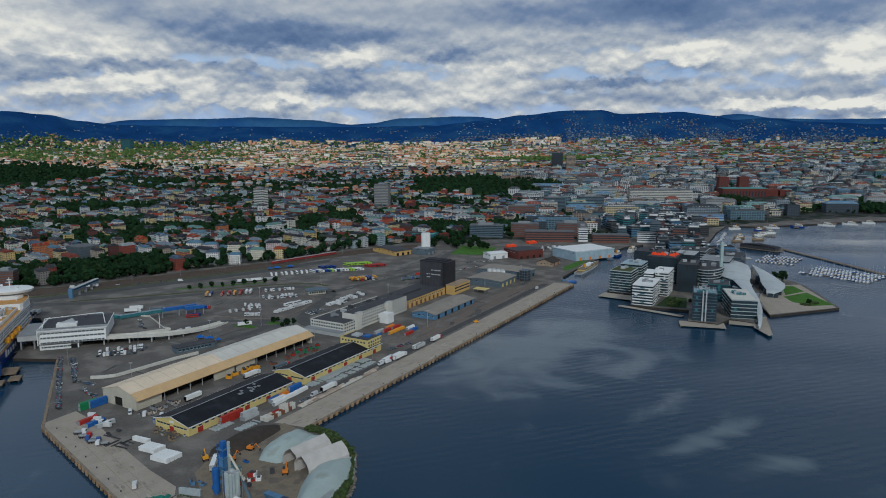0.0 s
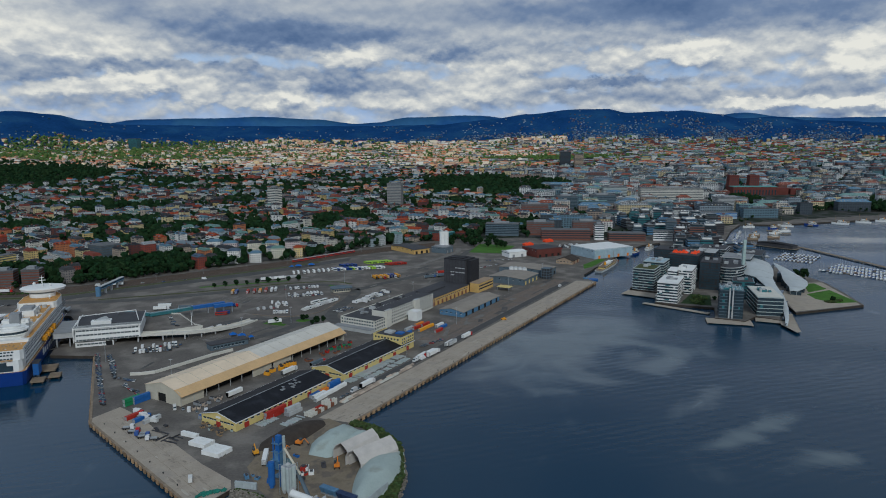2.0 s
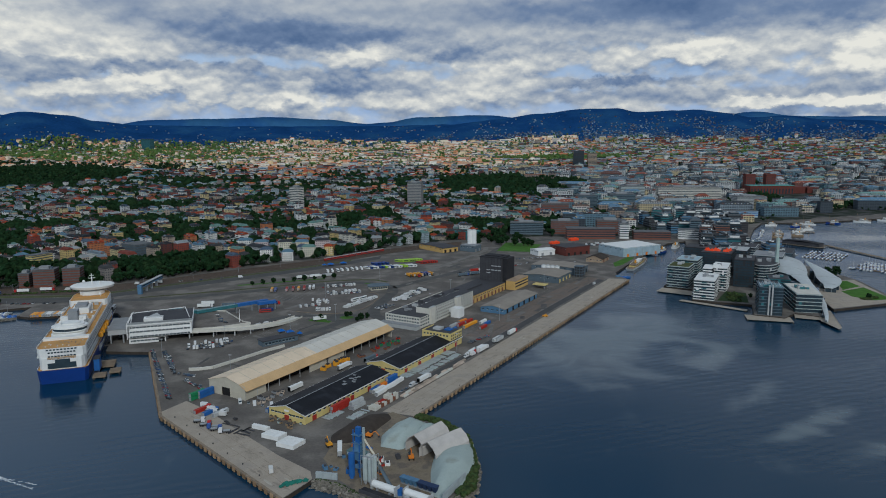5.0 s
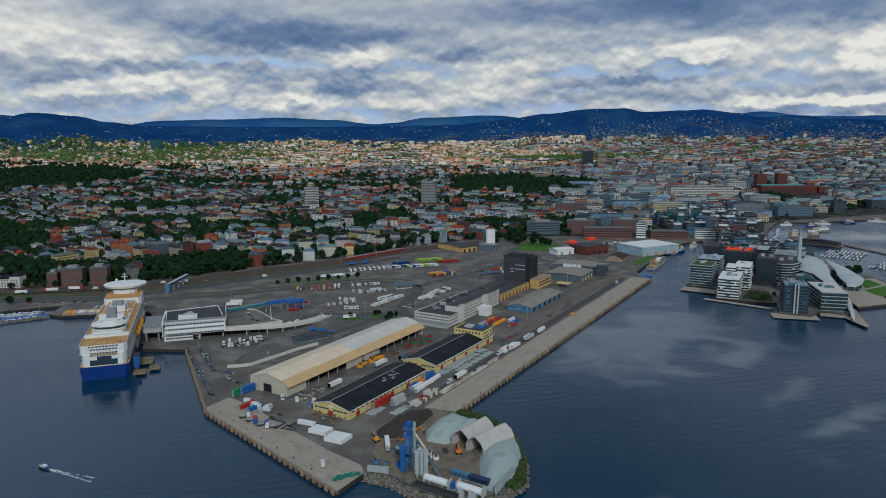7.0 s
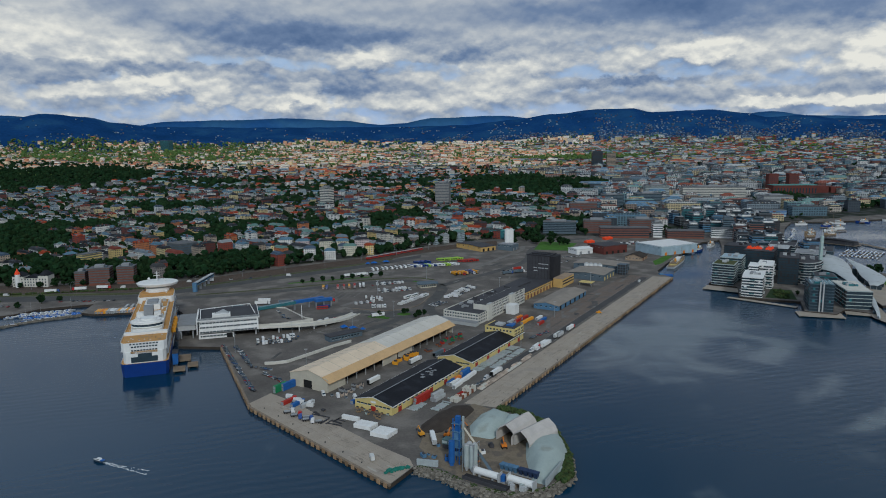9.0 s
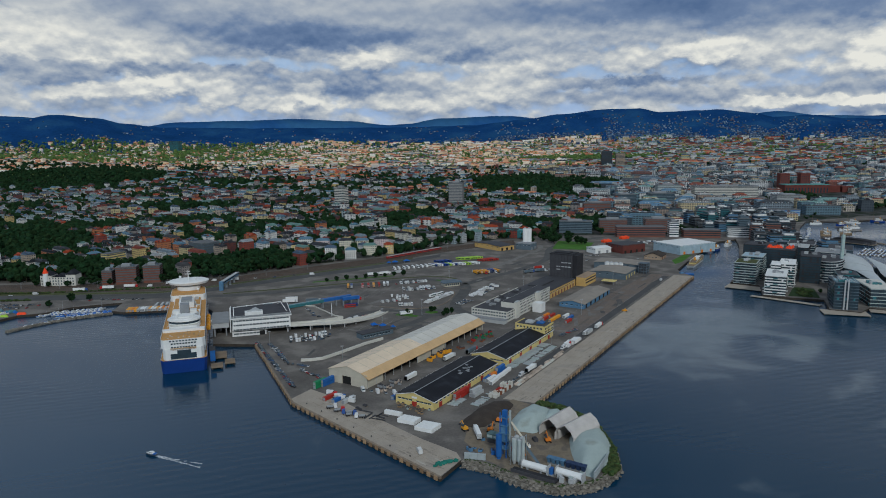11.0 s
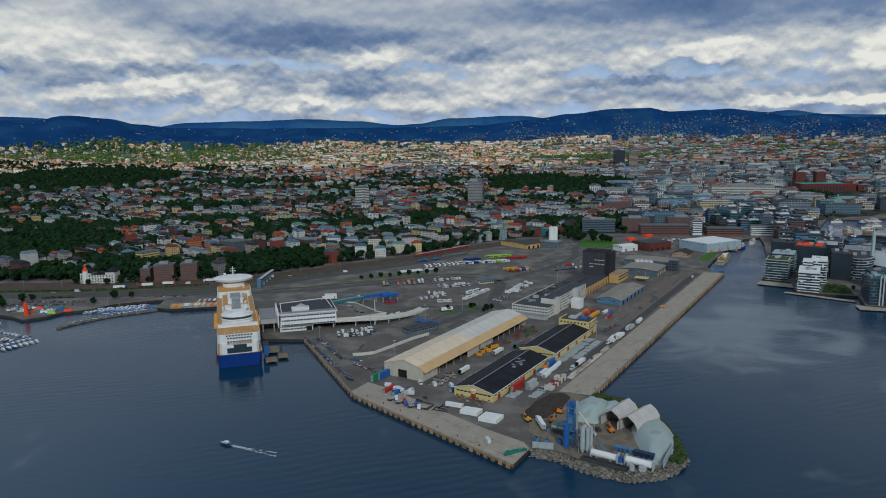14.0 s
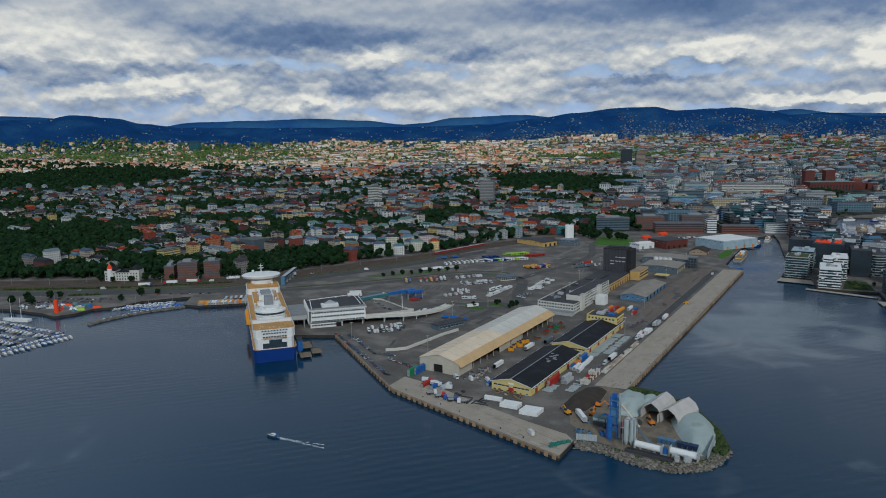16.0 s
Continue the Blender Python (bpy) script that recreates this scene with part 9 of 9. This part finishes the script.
def breakwater():
    """The stone arm round the small western basin."""
    pts = [Vector(p) for p in ((-506, 648), (-520, 638), (-538, 626), (-552, 610), (-562, 594), (-571, 576))]
    ob = thing("breakwater", pose(0, 0, 0), "curved stone breakwater round the small basin", "breakwater")
    v = []
    for i, p in enumerate(pts):
        d = (pts[min(i + 1, len(pts) - 1)] - pts[max(i - 1, 0)]).normalized()
        o = Vector((d.y, -d.x))
        v += [(*(p + o * 4), -4), (*(p + o * 1.5), 1.9), (*(p - o * 1.5), 1.9), (*(p - o * 4), -4)]
    f = [(4 * i + j, 4 * i + j + 1, 4 * i + j + 5, 4 * i + j + 4) for i in range(len(pts) - 1) for j in range(3)]
    s = Shape()
    s.add(v, f + [(0, 1, 2, 3), tuple(range(4 * len(pts) - 4, 4 * len(pts)))[::-1]], M["rock"])
    part("bank", s, ob)
    rng = random.Random(3)
    st = Shape()
    for i in range(400):
        k = rng.random() * (len(pts) - 1)
        a, b = pts[int(k)], pts[int(k) + 1]
        p = a + (b - a) * (k % 1)
        d = (b - a).normalized()
        w = rng.uniform(-3.2, 3.2)
        st.blob((p.x + d.y * w, p.y - d.x * w, 1.9 - max(0, abs(w) - 1.5) * 0.9), rng.uniform(0.5, 1.0), M["rock"], rng, 0.7, 0.35)
    tagged(part("loose_stone", st, ob), kind="stuff")
    line_of([MOTOR, MOTOR, YACHT], (-566, 592), (-520, 650), 12, -60, 1.0, z=0.15)
    line_of([MOTOR], (-578, 636), (-524, 660), 14, -30, 1.0, z=0.15)
    line_of([MOTOR, YACHT], (-572, 648), (-526, 668), 11, -30, 1.0, 0.1, z=0.15)
    for k in range(14):
        put(vr.choice((MOTOR, YACHT)), -640 + vr.uniform(-40, 40), 626 + vr.uniform(4, 14), vr.uniform(0, 180), 3.0)
    ob = thing("sea_mark", pose(-628, 616, 2.5), "bright orange upright sea mark", "sea mark")
    s = Shape()
    s.tube((0, 0, 0), (0, 0, 13), 2.4, 1.9, M["redart"], 12)
    s.tube((0, 0, 13), (0, 0, 14), 1.9, 0.4, M["redart"], 12)
    part("tower", s, ob)
    ob = thing("tall_ship", pose(-655, 592, 0, 0, 0, 80), "white two-masted ship moored by the marina", "ship")
    s = Shape()
    s.prism([(-3, -16), (3, -16), (3.6, 0), (2, 11), (0, 17), (-2, 11), (-3.6, 0)], -1, 2.4, M["white"])
    part("hull", s, ob)
    for y in (-6, 6):
        c = Shape()
        c.tube((0, y, 2), (0, y, 24), 0.25, 0.12, M["white"], 6)
        part("mast", c, ob)


breakwater()


def underway():
    x, y = hitpoint
    ob = thing("cabin_cruiser", pose(x, y, 0.15, 0, 0, 70), "small white cabin cruiser under way", "boat")
    for src in MOTOR.children:
        c = new(src.name.split(".")[0], src.data)
        c.parent = ob
    s = Shape()
    rng = random.Random(5)
    for i in range(46):
        t = i / 46
        w = 0.3 + t * 1.6
        for side in (-1, 1):
            px = side * w + rng.uniform(-0.5, 0.5)
            py = -4 - t * 34
            if rng.random() < t * 0.75:
                continue
            s.add([(px - 0.3, py - 0.5, 0.03), (px + 0.3, py - 0.5, 0.03), (px + 0.25, py + 0.4, 0.1), (px - 0.25, py + 0.4, 0.1)], [(0, 1, 2, 3)], M["foam"])
    stuff_ob = stuff("wake", s, "white foam wake behind a small boat", "wake")
    stuff_ob.matrix_basis = pose(x, y, 0, 0, 0, 70)


hitpoint = (-312.0, 327.0)
underway()
for ob in (CAR, VAN, TRACTOR, MOTOR, YACHT, YELLOW_TRUCK, RED_TRUCK, *TRUCKS, *TRAILERS, *BOXES.values(), *BUSES):
    for o in (*ob.children_recursive, ob):
        bpy.data.objects.remove(o)

# ---- town ----
WOODS = [(60, 2090, 225, 150), (905, 1720, 62, 30), (1120, 1900, 95, 40), (650, 1800, 34, 12), (740, 1770, 55, 11), (110, 2340, 280, 170), (-1600, 2350, 360, 380), (-960, 1010, 210, 190), (-455, 905, 62, 62), (-560, 850, 40, 28), (420, 3300, 330, 120), (-20, 1330, 70, 60), (-690, 1330, 90, 60), (-1000, 850, 180, 75), (-1250, 900, 120, 110), (-330, 1150, 45, 22), (-470, 1270, 60, 26), (-250, 1420, 80, 26), (-820, 1560, 110, 40), (-900, 1230, 110, 45), (-1150, 1250, 120, 60), (150, 2000, 80, 60), (-380, 2100, 160, 60), (-900, 2250, 240, 70), (760, 1900, 40, 90), (1050, 1720, 130, 90), (-1400, 1500, 160, 120)]


def in_woods(x, y, k=1.0):
    return any(((x - cx) / (rx * k)) ** 2 + ((y - cy) / (ry * k)) ** 2 < 1 for cx, cy, rx, ry in WOODS)


def in_view(x, y, margin=0.0):
    """Within the wedge that the walk looks over."""
    return -math.tan(radians(37.5)) * (y + 60) - 190 - margin < x < math.tan(radians(33)) * (y + 60) + 30 + margin


def house_shape(w, d, h, roof, rng):
    """Walls and roof of a town house, its base at the origin's middle."""
    a, b = Shape(), Shape()
    a.box(-w / 2, w / 2, -d / 2, d / 2, -4, h, M["walls"])
    e = 0.5
    if roof == "gable":
        k = d * 0.30
        b.add([(-w / 2 - e, -d / 2 - e, h), (w / 2 + e, -d / 2 - e, h), (w / 2 + e, d / 2 + e, h), (-w / 2 - e, d / 2 + e, h), (-w / 2 - e, 0, h + k), (w / 2 + e, 0, h + k)],
              [(0, 1, 5, 4), (2, 3, 4, 5), (1, 2, 5), (3, 0, 4), (3, 2, 1, 0)], M["roofs"])
    elif roof == "mansard":
        i, k = 2.2, 3.4
        b.add([(-w / 2 - e, -d / 2 - e, h), (w / 2 + e, -d / 2 - e, h), (w / 2 + e, d / 2 + e, h), (-w / 2 - e, d / 2 + e, h),
               (-w / 2 + i, -d / 2 + i, h + k), (w / 2 - i, -d / 2 + i, h + k), (w / 2 - i, d / 2 - i, h + k), (-w / 2 + i, d / 2 - i, h + k)],
              [(0, 1, 5, 4), (1, 2, 6, 5), (2, 3, 7, 6), (3, 0, 4, 7), (4, 5, 6, 7), (3, 2, 1, 0)], M["roofs"])
    elif roof == "hip":
        k, i = d * 0.32, d * 0.45
        b.add([(-w / 2 - e, -d / 2 - e, h), (w / 2 + e, -d / 2 - e, h), (w / 2 + e, d / 2 + e, h), (-w / 2 - e, d / 2 + e, h), (-w / 2 + i, 0, h + k), (w / 2 - i, 0, h + k)],
              [(0, 1, 5, 4), (2, 3, 4, 5), (1, 2, 5), (3, 0, 4), (3, 2, 1, 0)], M["roofs"])
    else:
        b.box(-w / 2 - 0.2, w / 2 + 0.2, -d / 2 - 0.2, d / 2 + 0.2, h, h + 0.7, M["roofs"])
        b.box(-w / 5, w / 6, -d / 5, d / 5, h + 0.7, h + 3.0, M["roofs"])
    if roof in ("gable", "mansard"):
        for x in np.arange(-w / 2 + 2.2, w / 2 - 1.8, 3.6):
            for side in (-1, 1):
                b.box(x - 0.7, x + 0.7, min(side * d * 0.42, side * d * 0.2), max(side * d * 0.42, side * d * 0.2), h + 0.5, h + 2.4, M["roofs"])
    if roof != "flat":
        for _ in range(rng.randint(1, 3)):
            x, y = rng.uniform(-w / 3, w / 3), rng.uniform(-d / 6, d / 6)
            b.box(x - 0.5, x + 0.5, y - 0.4, y + 0.4, h + 1, h + d * 0.3 + 1.5, M["brick"])
    return a, b


rng = random.Random(5)
KINDS, SHAPES = [], []
FAR_OF = {M["walls"]: M["far_walls"], M["roofs"]: M["far_roofs"]}
for kind in range(22):
    roof = ("gable", "hip", "mansard", "flat", "gable", "mansard", "gable")[kind % 7]
    w, d, h = rng.uniform(10, 23), rng.uniform(9.5, 13), rng.choice((6.4, 9.6, 12.8, 12.8, 16, 16, 16, 19.2, 22.4))
    if kind % 5 == 4:
        w = rng.uniform(26, 40)
    a, b = house_shape(w, d, h, roof, rng)
    SHAPES.append((a, b))
    KINDS.append((w, d, h, roof, a.mesh("house"), b.mesh("roof")))
STOREYS = {6.4: "two", 22.4: "seven", 9.6: "three", 12.8: "four", 16: "five", 19.2: "six"}


mid_city = {}


def mid_house(x, y, turn, k):
    """The same houses further off, joined by district."""
    s = mid_city.setdefault((int(x // 300), int(y // 250)), Shape())
    m = pose(x, y, ground_height(x, y), 0, 0, turn)
    for shape in SHAPES[k]:
        n = len(s.v)
        s.v += [tuple(m @ Vector(p)) for p in shape.v]
        s.f += [tuple(n + i for i in f) for f in shape.f]
        s.m += [s.slot(FAR_OF.get(shape.mats[i], shape.mats[i])) for i in shape.m]


def house(x, y, turn, k):
    w, d, h, roof, wall_mesh, roof_mesh = KINDS[k]
    ob = new("house", wall_mesh)
    ob.matrix_basis = pose(x, y, ground_height(x, y), 0, 0, turn)
    tagged(ob, f"{STOREYS[h]}-storey plastered town house with a {roof} roof", "house", "town houses")
    part("roof", roof_mesh, ob)


far_city = {}


def far_house(x, y, turn, w, d, h, rng, pitched=0.7):
    s = far_city.setdefault((int(x // 900), int(y // 700)), Shape())
    z = ground_height(x, y)
    m = pose(x, y, z, 0, 0, turn)
    centre = pitched < 0.5
    wall, cover = M["city_walls" if centre else "far_walls"], M["city_roofs" if centre else "red_roofs" if noise.noise((x / 260, y / 260, 5)) > 0.2 else "far_roofs"]
    # the far band's houses take the colours with sunlight painted in
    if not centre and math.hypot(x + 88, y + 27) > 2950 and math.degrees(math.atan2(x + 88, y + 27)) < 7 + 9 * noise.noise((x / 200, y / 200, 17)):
        wall, cover = M["sun_tinted_walls"], M["sun_tinted_roofs" if noise.noise((x / 300, y / 220, 15)) > -0.15 else "far_roofs"]
    s.box(-w / 2, w / 2, -d / 2, d / 2, -5, h, wall, m)
    if rng.random() < pitched:
        k = d * 0.33
        s.add([(-w / 2 - .4, -d / 2 - .4, h), (w / 2 + .4, -d / 2 - .4, h), (w / 2 + .4, d / 2 + .4, h), (-w / 2 - .4, d / 2 + .4, h), (-w / 2 + 1, 0, h + k), (w / 2 - 1, 0, h + k)],
              [(0, 1, 5, 4), (2, 3, 4, 5), (1, 2, 5), (3, 0, 4)], cover, m)
    else:
        s.box(-w / 2 - .2, w / 2 + .2, -d / 2 - .2, d / 2 + .2, h, h + 0.9, cover, m)
        s.box(-w / 4, w / 6, -d / 4, d / 5, h + 0.9, h + 3.4, cover, m)


def centre_block(gx, gy, tilt, rng):
    """A block of the city centre: four to six office and apartment buildings between dark streets, with trees in some yards."""
    s = far_city.setdefault((int(gx // 900), int(gy // 700)), Shape())
    wide = rng.random() < 0.3
    cells = [(0, -15, 74, 24)] if wide else [(-20, -15, rng.uniform(26, 38), rng.uniform(18, 25)), (21, -15, rng.uniform(24, 36), rng.uniform(18, 25))]
    cells += [(0, 15, rng.uniform(50, 74), rng.uniform(16, 24))] if rng.random() < 0.3 else [(-22, 15, rng.uniform(22, 34), rng.uniform(16, 24)), (18, 15, rng.uniform(26, 42), rng.uniform(16, 24))]
    for lx, ly, w, d in cells:
        m = pose(gx, gy, 0, 0, 0, tilt) @ pose(lx, ly, 0)
        x, y = m.translation.x, m.translation.y
        if y < front(x) + 14 or in_woods(x, y) or not in_view(x, y) or any((x - cx) ** 2 + (y - cy) ** 2 < cr * cr for cx, cy, cr in CLEAR):
            continue
        if rng.random() < 0.1:
            for _ in range(7):
                bush_tree(x + rng.uniform(-14, 14), y + rng.uniform(-9, 9), rng.uniform(3.5, 6.5), rng, 3)
            continue
        m = pose(x, y, ground_height(x, y), 0, 0, tilt)
        h = rng.choice((12.8, 16, 16, 19.2, 19.2, 22.4, 25.6)) * (1.0 if y < 2000 else 0.85)
        wall, cover = M["city_walls"], M["city_roofs"]
        s.box(-w / 2, w / 2, -d / 2, d / 2, -5, h, wall, m)
        kind = rng.random()
        if kind < 0.35:
            k, e = d * 0.27, 0.4
            s.add([(-w / 2 - e, -d / 2 - e, h), (w / 2 + e, -d / 2 - e, h), (w / 2 + e, d / 2 + e, h), (-w / 2 - e, d / 2 + e, h), (-w / 2 + d * 0.35, 0, h + k), (w / 2 - d * 0.35, 0, h + k)],
                  [(0, 1, 5, 4), (2, 3, 4, 5), (1, 2, 5), (3, 0, 4)], cover, m)
            for x1 in np.arange(-w / 2 + 7, w / 2 - 6, 7):
                s.box(x1 - 1, x1 + 1, -d * 0.42, -d * 0.15, h + 0.6, h + 3.0, wall, m)
        else:
            s.box(-w / 2 - .2, w / 2 + .2, -d / 2 - .2, d / 2 + .2, h, h + 0.9, cover, m)
            if kind < 0.75:
                a, b = rng.uniform(0.62, 0.86), rng.uniform(0.55, 0.8)
                s.box(-w / 2 * a, w / 2 * a, -d / 2 * b, d / 2 * b, h + 0.9, h + 4.2, wall, m)
                s.box(-w / 2 * a - .3, w / 2 * a + .3, -d / 2 * b - .3, d / 2 * b + .3, h + 4.2, h + 4.7, cover, m)
                h += 3.8
            for _ in range(rng.randint(2, 5)):
                px, py, pw = rng.uniform(-w * 0.32, w * 0.32), rng.uniform(-d * 0.26, d * 0.26), rng.uniform(1.2, 4)
                s.box(px - pw, px + pw, py - pw * 0.6, py + pw * 0.6, h + 0.9, h + rng.uniform(2.0, 4.6), rng.choice((wall, cover)), m)
    for _ in range(10):
        x, y = gx + rng.uniform(-48, 48), gy + rng.choice((-31, 0, 31)) + rng.uniform(-3, 3)
        if y > front(x) + 10 and in_view(x, y) and not any((x - cx) ** 2 + (y - cy) ** 2 < cr * cr for cx, cy, cr in CLEAR):
            bush_tree(x, y, rng.uniform(2.6, 4.6), rng, 2)


def hill_house(x, y, rng):
    s = far_city.setdefault((int(x // 900), int(y // 700)), Shape())
    w, d, h = rng.uniform(5, 12), rng.uniform(4.5, 7), rng.uniform(2.5, 4.5)
    m = pose(x, y, ground_height(x, y), 0, 0, rng.uniform(0, 180))
    s.box(-w / 2, w / 2, -d / 2, d / 2, -4, h, M["hazed_hill_walls"], m)
    s.add([(-w / 2, -d / 2, h), (w / 2, -d / 2, h), (w / 2, d / 2, h), (-w / 2, d / 2, h), (-w / 2, 0, h + 1.5), (w / 2, 0, h + 1.5)], [(0, 1, 5, 4), (2, 3, 4, 5), (1, 2, 5), (3, 0, 4)], M["hazed_hill_walls"], m)


trees = {}


def bush_tree(x, y, r, rng, n=4):
    s = trees.setdefault((int(x // 700), int(y // 600)), Shape())
    z = ground_height(x, y)
    z = max(z, 2.5)
    if n > 1:
        s.tube((x, y, z - 1), (x, y, z + r), 0.3, 0.2, M["bark"], 4)
    else:
        r *= 1.25
    for _ in range(n):
        a, q = rng.random() * 6.3, rng.random() * r * 0.65
        # leaves beyond 2900 m use the green with sunlight painted in
        s.blob((x + q * math.cos(a), y + q * math.sin(a), z + r * rng.uniform(0.8, 1.75)), r * (rng.uniform(0.32, 0.58) if n > 5 else rng.uniform(0.45, 0.75)), M["leaf" if y < 2900 else "sun_tinted_leaf"], rng, 0.95, 0.35)


def town():
    rng = random.Random(11)
    near = 0
    # streets run in districts, each with its own direction
    step_x, step_y = 92, 66
    for iy in range(-4, 75):
        for ix in range(-60, 60):
            gx, gy = ix * step_x + (iy % 2) * 18, 760 + iy * step_y
            tilt = 14 * noise.noise((gx / 700, gy / 700, 3)) + (-28 if gx < 150 else -4) * smooth((2600 - gy) / 900) - 4
            if not in_view(gx, gy, 60) or gy > 4150:
                continue
            r = math.hypot(gx + 88, gy + 27)
            if r > 4150 or (gx > 600 and gy < front(gx) + 75):
                continue
            density = 0.85
            urban = noise.noise((gx / 230, gy / 230, 21)) > -0.02
            if gx < 180:
                density = 0.92 if urban else 0.44
            if gx < -850 and gy < 1350:
                density = 0.34
            if gx < -1300 and gy > 2900:
                density = 0.45
            ca, sa = math.cos(radians(tilt)), math.sin(radians(tilt))
            if gx > 180 and gy < 2850:
                centre_block(gx, gy, tilt, rng)
                continue
            lots, kept = [], set()
            for row, yy in ((0, -19), (1, 19)):
                x = -37
                while x < 34:
                    k = rng.randrange(len(KINDS))
                    w = KINDS[k][0]
                    lots.append((x + w / 2, yy, 0 if row else 180, k))
                    x += w + rng.choice((0.3, 0.3, 0.3, 5))
            lots.append((-42, 0, 90, rng.randrange(len(KINDS))))
            lots.append((40, 0, 90, rng.randrange(len(KINDS))))
            for lx, ly, turn, k in lots:
                x, y = gx + lx * ca - ly * sa, gy + lx * sa + ly * ca
                if rng.random() > density or y < front(x) + 14 or in_woods(x, y) or not in_view(x, y):
                    continue
                if any((x - cx) ** 2 + (y - cy) ** 2 < cr * cr for cx, cy, cr in CLEAR):
                    continue
                kept.add((lx, ly))
                if y - front(x) < 190 and near < 270 and gx < 180:
                    house(x, y, tilt + turn, k)
                    near += 1
                elif y < 1900 and gx < 180:
                    mid_house(x, y, tilt + turn, k)
                else:
                    w, d, h = KINDS[k][:3]
                    far_house(x, y, tilt + turn, w * (rng.uniform(0.8, 2.0) if y > 2700 and gx > -1000 else rng.uniform(0.6, 1.1)), d * rng.uniform(0.8, 1.1), h * (1.0 if y < 3000 else 0.8) * rng.uniform(0.7, 1.15), rng)
            built = [(lx, ly) for lx, ly, turn, k in lots if (lx, ly) in kept]
            for _ in range((105 if urban else 150) if r < 1700 else 105 if r < 2600 else 40 if gx < -1100 else 16):
                lx, ly = rng.uniform(-48, 48), rng.uniform(-35, 35)
                x, y = gx + lx * ca - ly * sa, gy + lx * sa + ly * ca
                if any(abs(lx - bx) < 8.5 and abs(ly - by) < 7.5 for bx, by in built) or y < front(x) + 6 or not in_view(x, y):
                    continue
                if any((x - cx) ** 2 + (y - cy) ** 2 < cr * cr for cx, cy, cr in CLEAR) or (gx > 150 and y < 2900 and rng.random() < 0.6):
                    continue
                bush_tree(x, y, rng.uniform(3.2, 6.6) * (1.3 if noise.noise((x / 150, y / 150, 9)) > 0.05 else 0.9), rng, 6 if r < 1100 else 3 if r < 1400 else 2 if r < 1700 else 1)
    for cx, cy, rx, ry in WOODS:
        for _ in range(int(rx * ry * 3.1416 / (125 if cy < 2000 else 300))):
            a, q = rng.random() * 6.283, math.sqrt(rng.random()) * 1.03
            x, y = cx + rx * q * math.cos(a), cy + ry * q * math.sin(a)
            if in_view(x, y, 30) and y > front(x) - 12:
                bush_tree(x, y, rng.uniform(5.0, 8.5), rng, 6 if cy < 1100 else 4 if cy < 2000 else 2)
    # the belt of trees between the railway and the first houses
    for k in range(260):
        x = rng.uniform(-1250, -190)
        y = front(x) + rng.uniform(-8, 16)
        if in_view(x, y, 30) and not any((x - cx) ** 2 + (y - cy) ** 2 < cr * cr for cx, cy, cr in CLEAR):
            bush_tree(x, y, rng.uniform(3.5, 6.5), rng, 4)
    # scattered villas and groves on the lower hillsides
    for _ in range(34000):
        az, r = radians(rng.uniform(-36, 34)), rng.uniform(3960, 4500)
        x, y = -88 + r * math.sin(az), -27 + r * math.cos(az)
        d = math.degrees(az)
        keep = 0.12 + 0.75 * bell(d, 17, 13) if r < 4230 else 0.015 + 0.3 * bell(d, 18, 10) * smooth((4480 - r) / 200)
        if rng.random() < keep * (1.0 if noise.noise((x / 160, y / 160, 1)) > -0.08 else 0.12):
            hill_house(x, y, rng)
    for _ in range(6500):
        az, r = radians(rng.uniform(-36, 14)), rng.uniform(3050, 4150)
        x, y = -88 + r * math.sin(az), -27 + r * math.cos(az)
        if rng.random() < 0.12 + 0.88 * bell(math.degrees(az), -30, 9):
            bush_tree(x, y, rng.uniform(5, 9), rng, 2)
    for key, s in mid_city.items():
        stuff("town_houses", s, "rows of plastered town houses with red and grey roofs", "houses")
    for key, s in far_city.items():
        stuff("distant_houses", s, "packed distant town houses with red and grey roofs", "houses")
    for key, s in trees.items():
        stuff("trees", s, "broadleaf trees between the town houses, dark green, far off sun-tinted", "trees")


town()
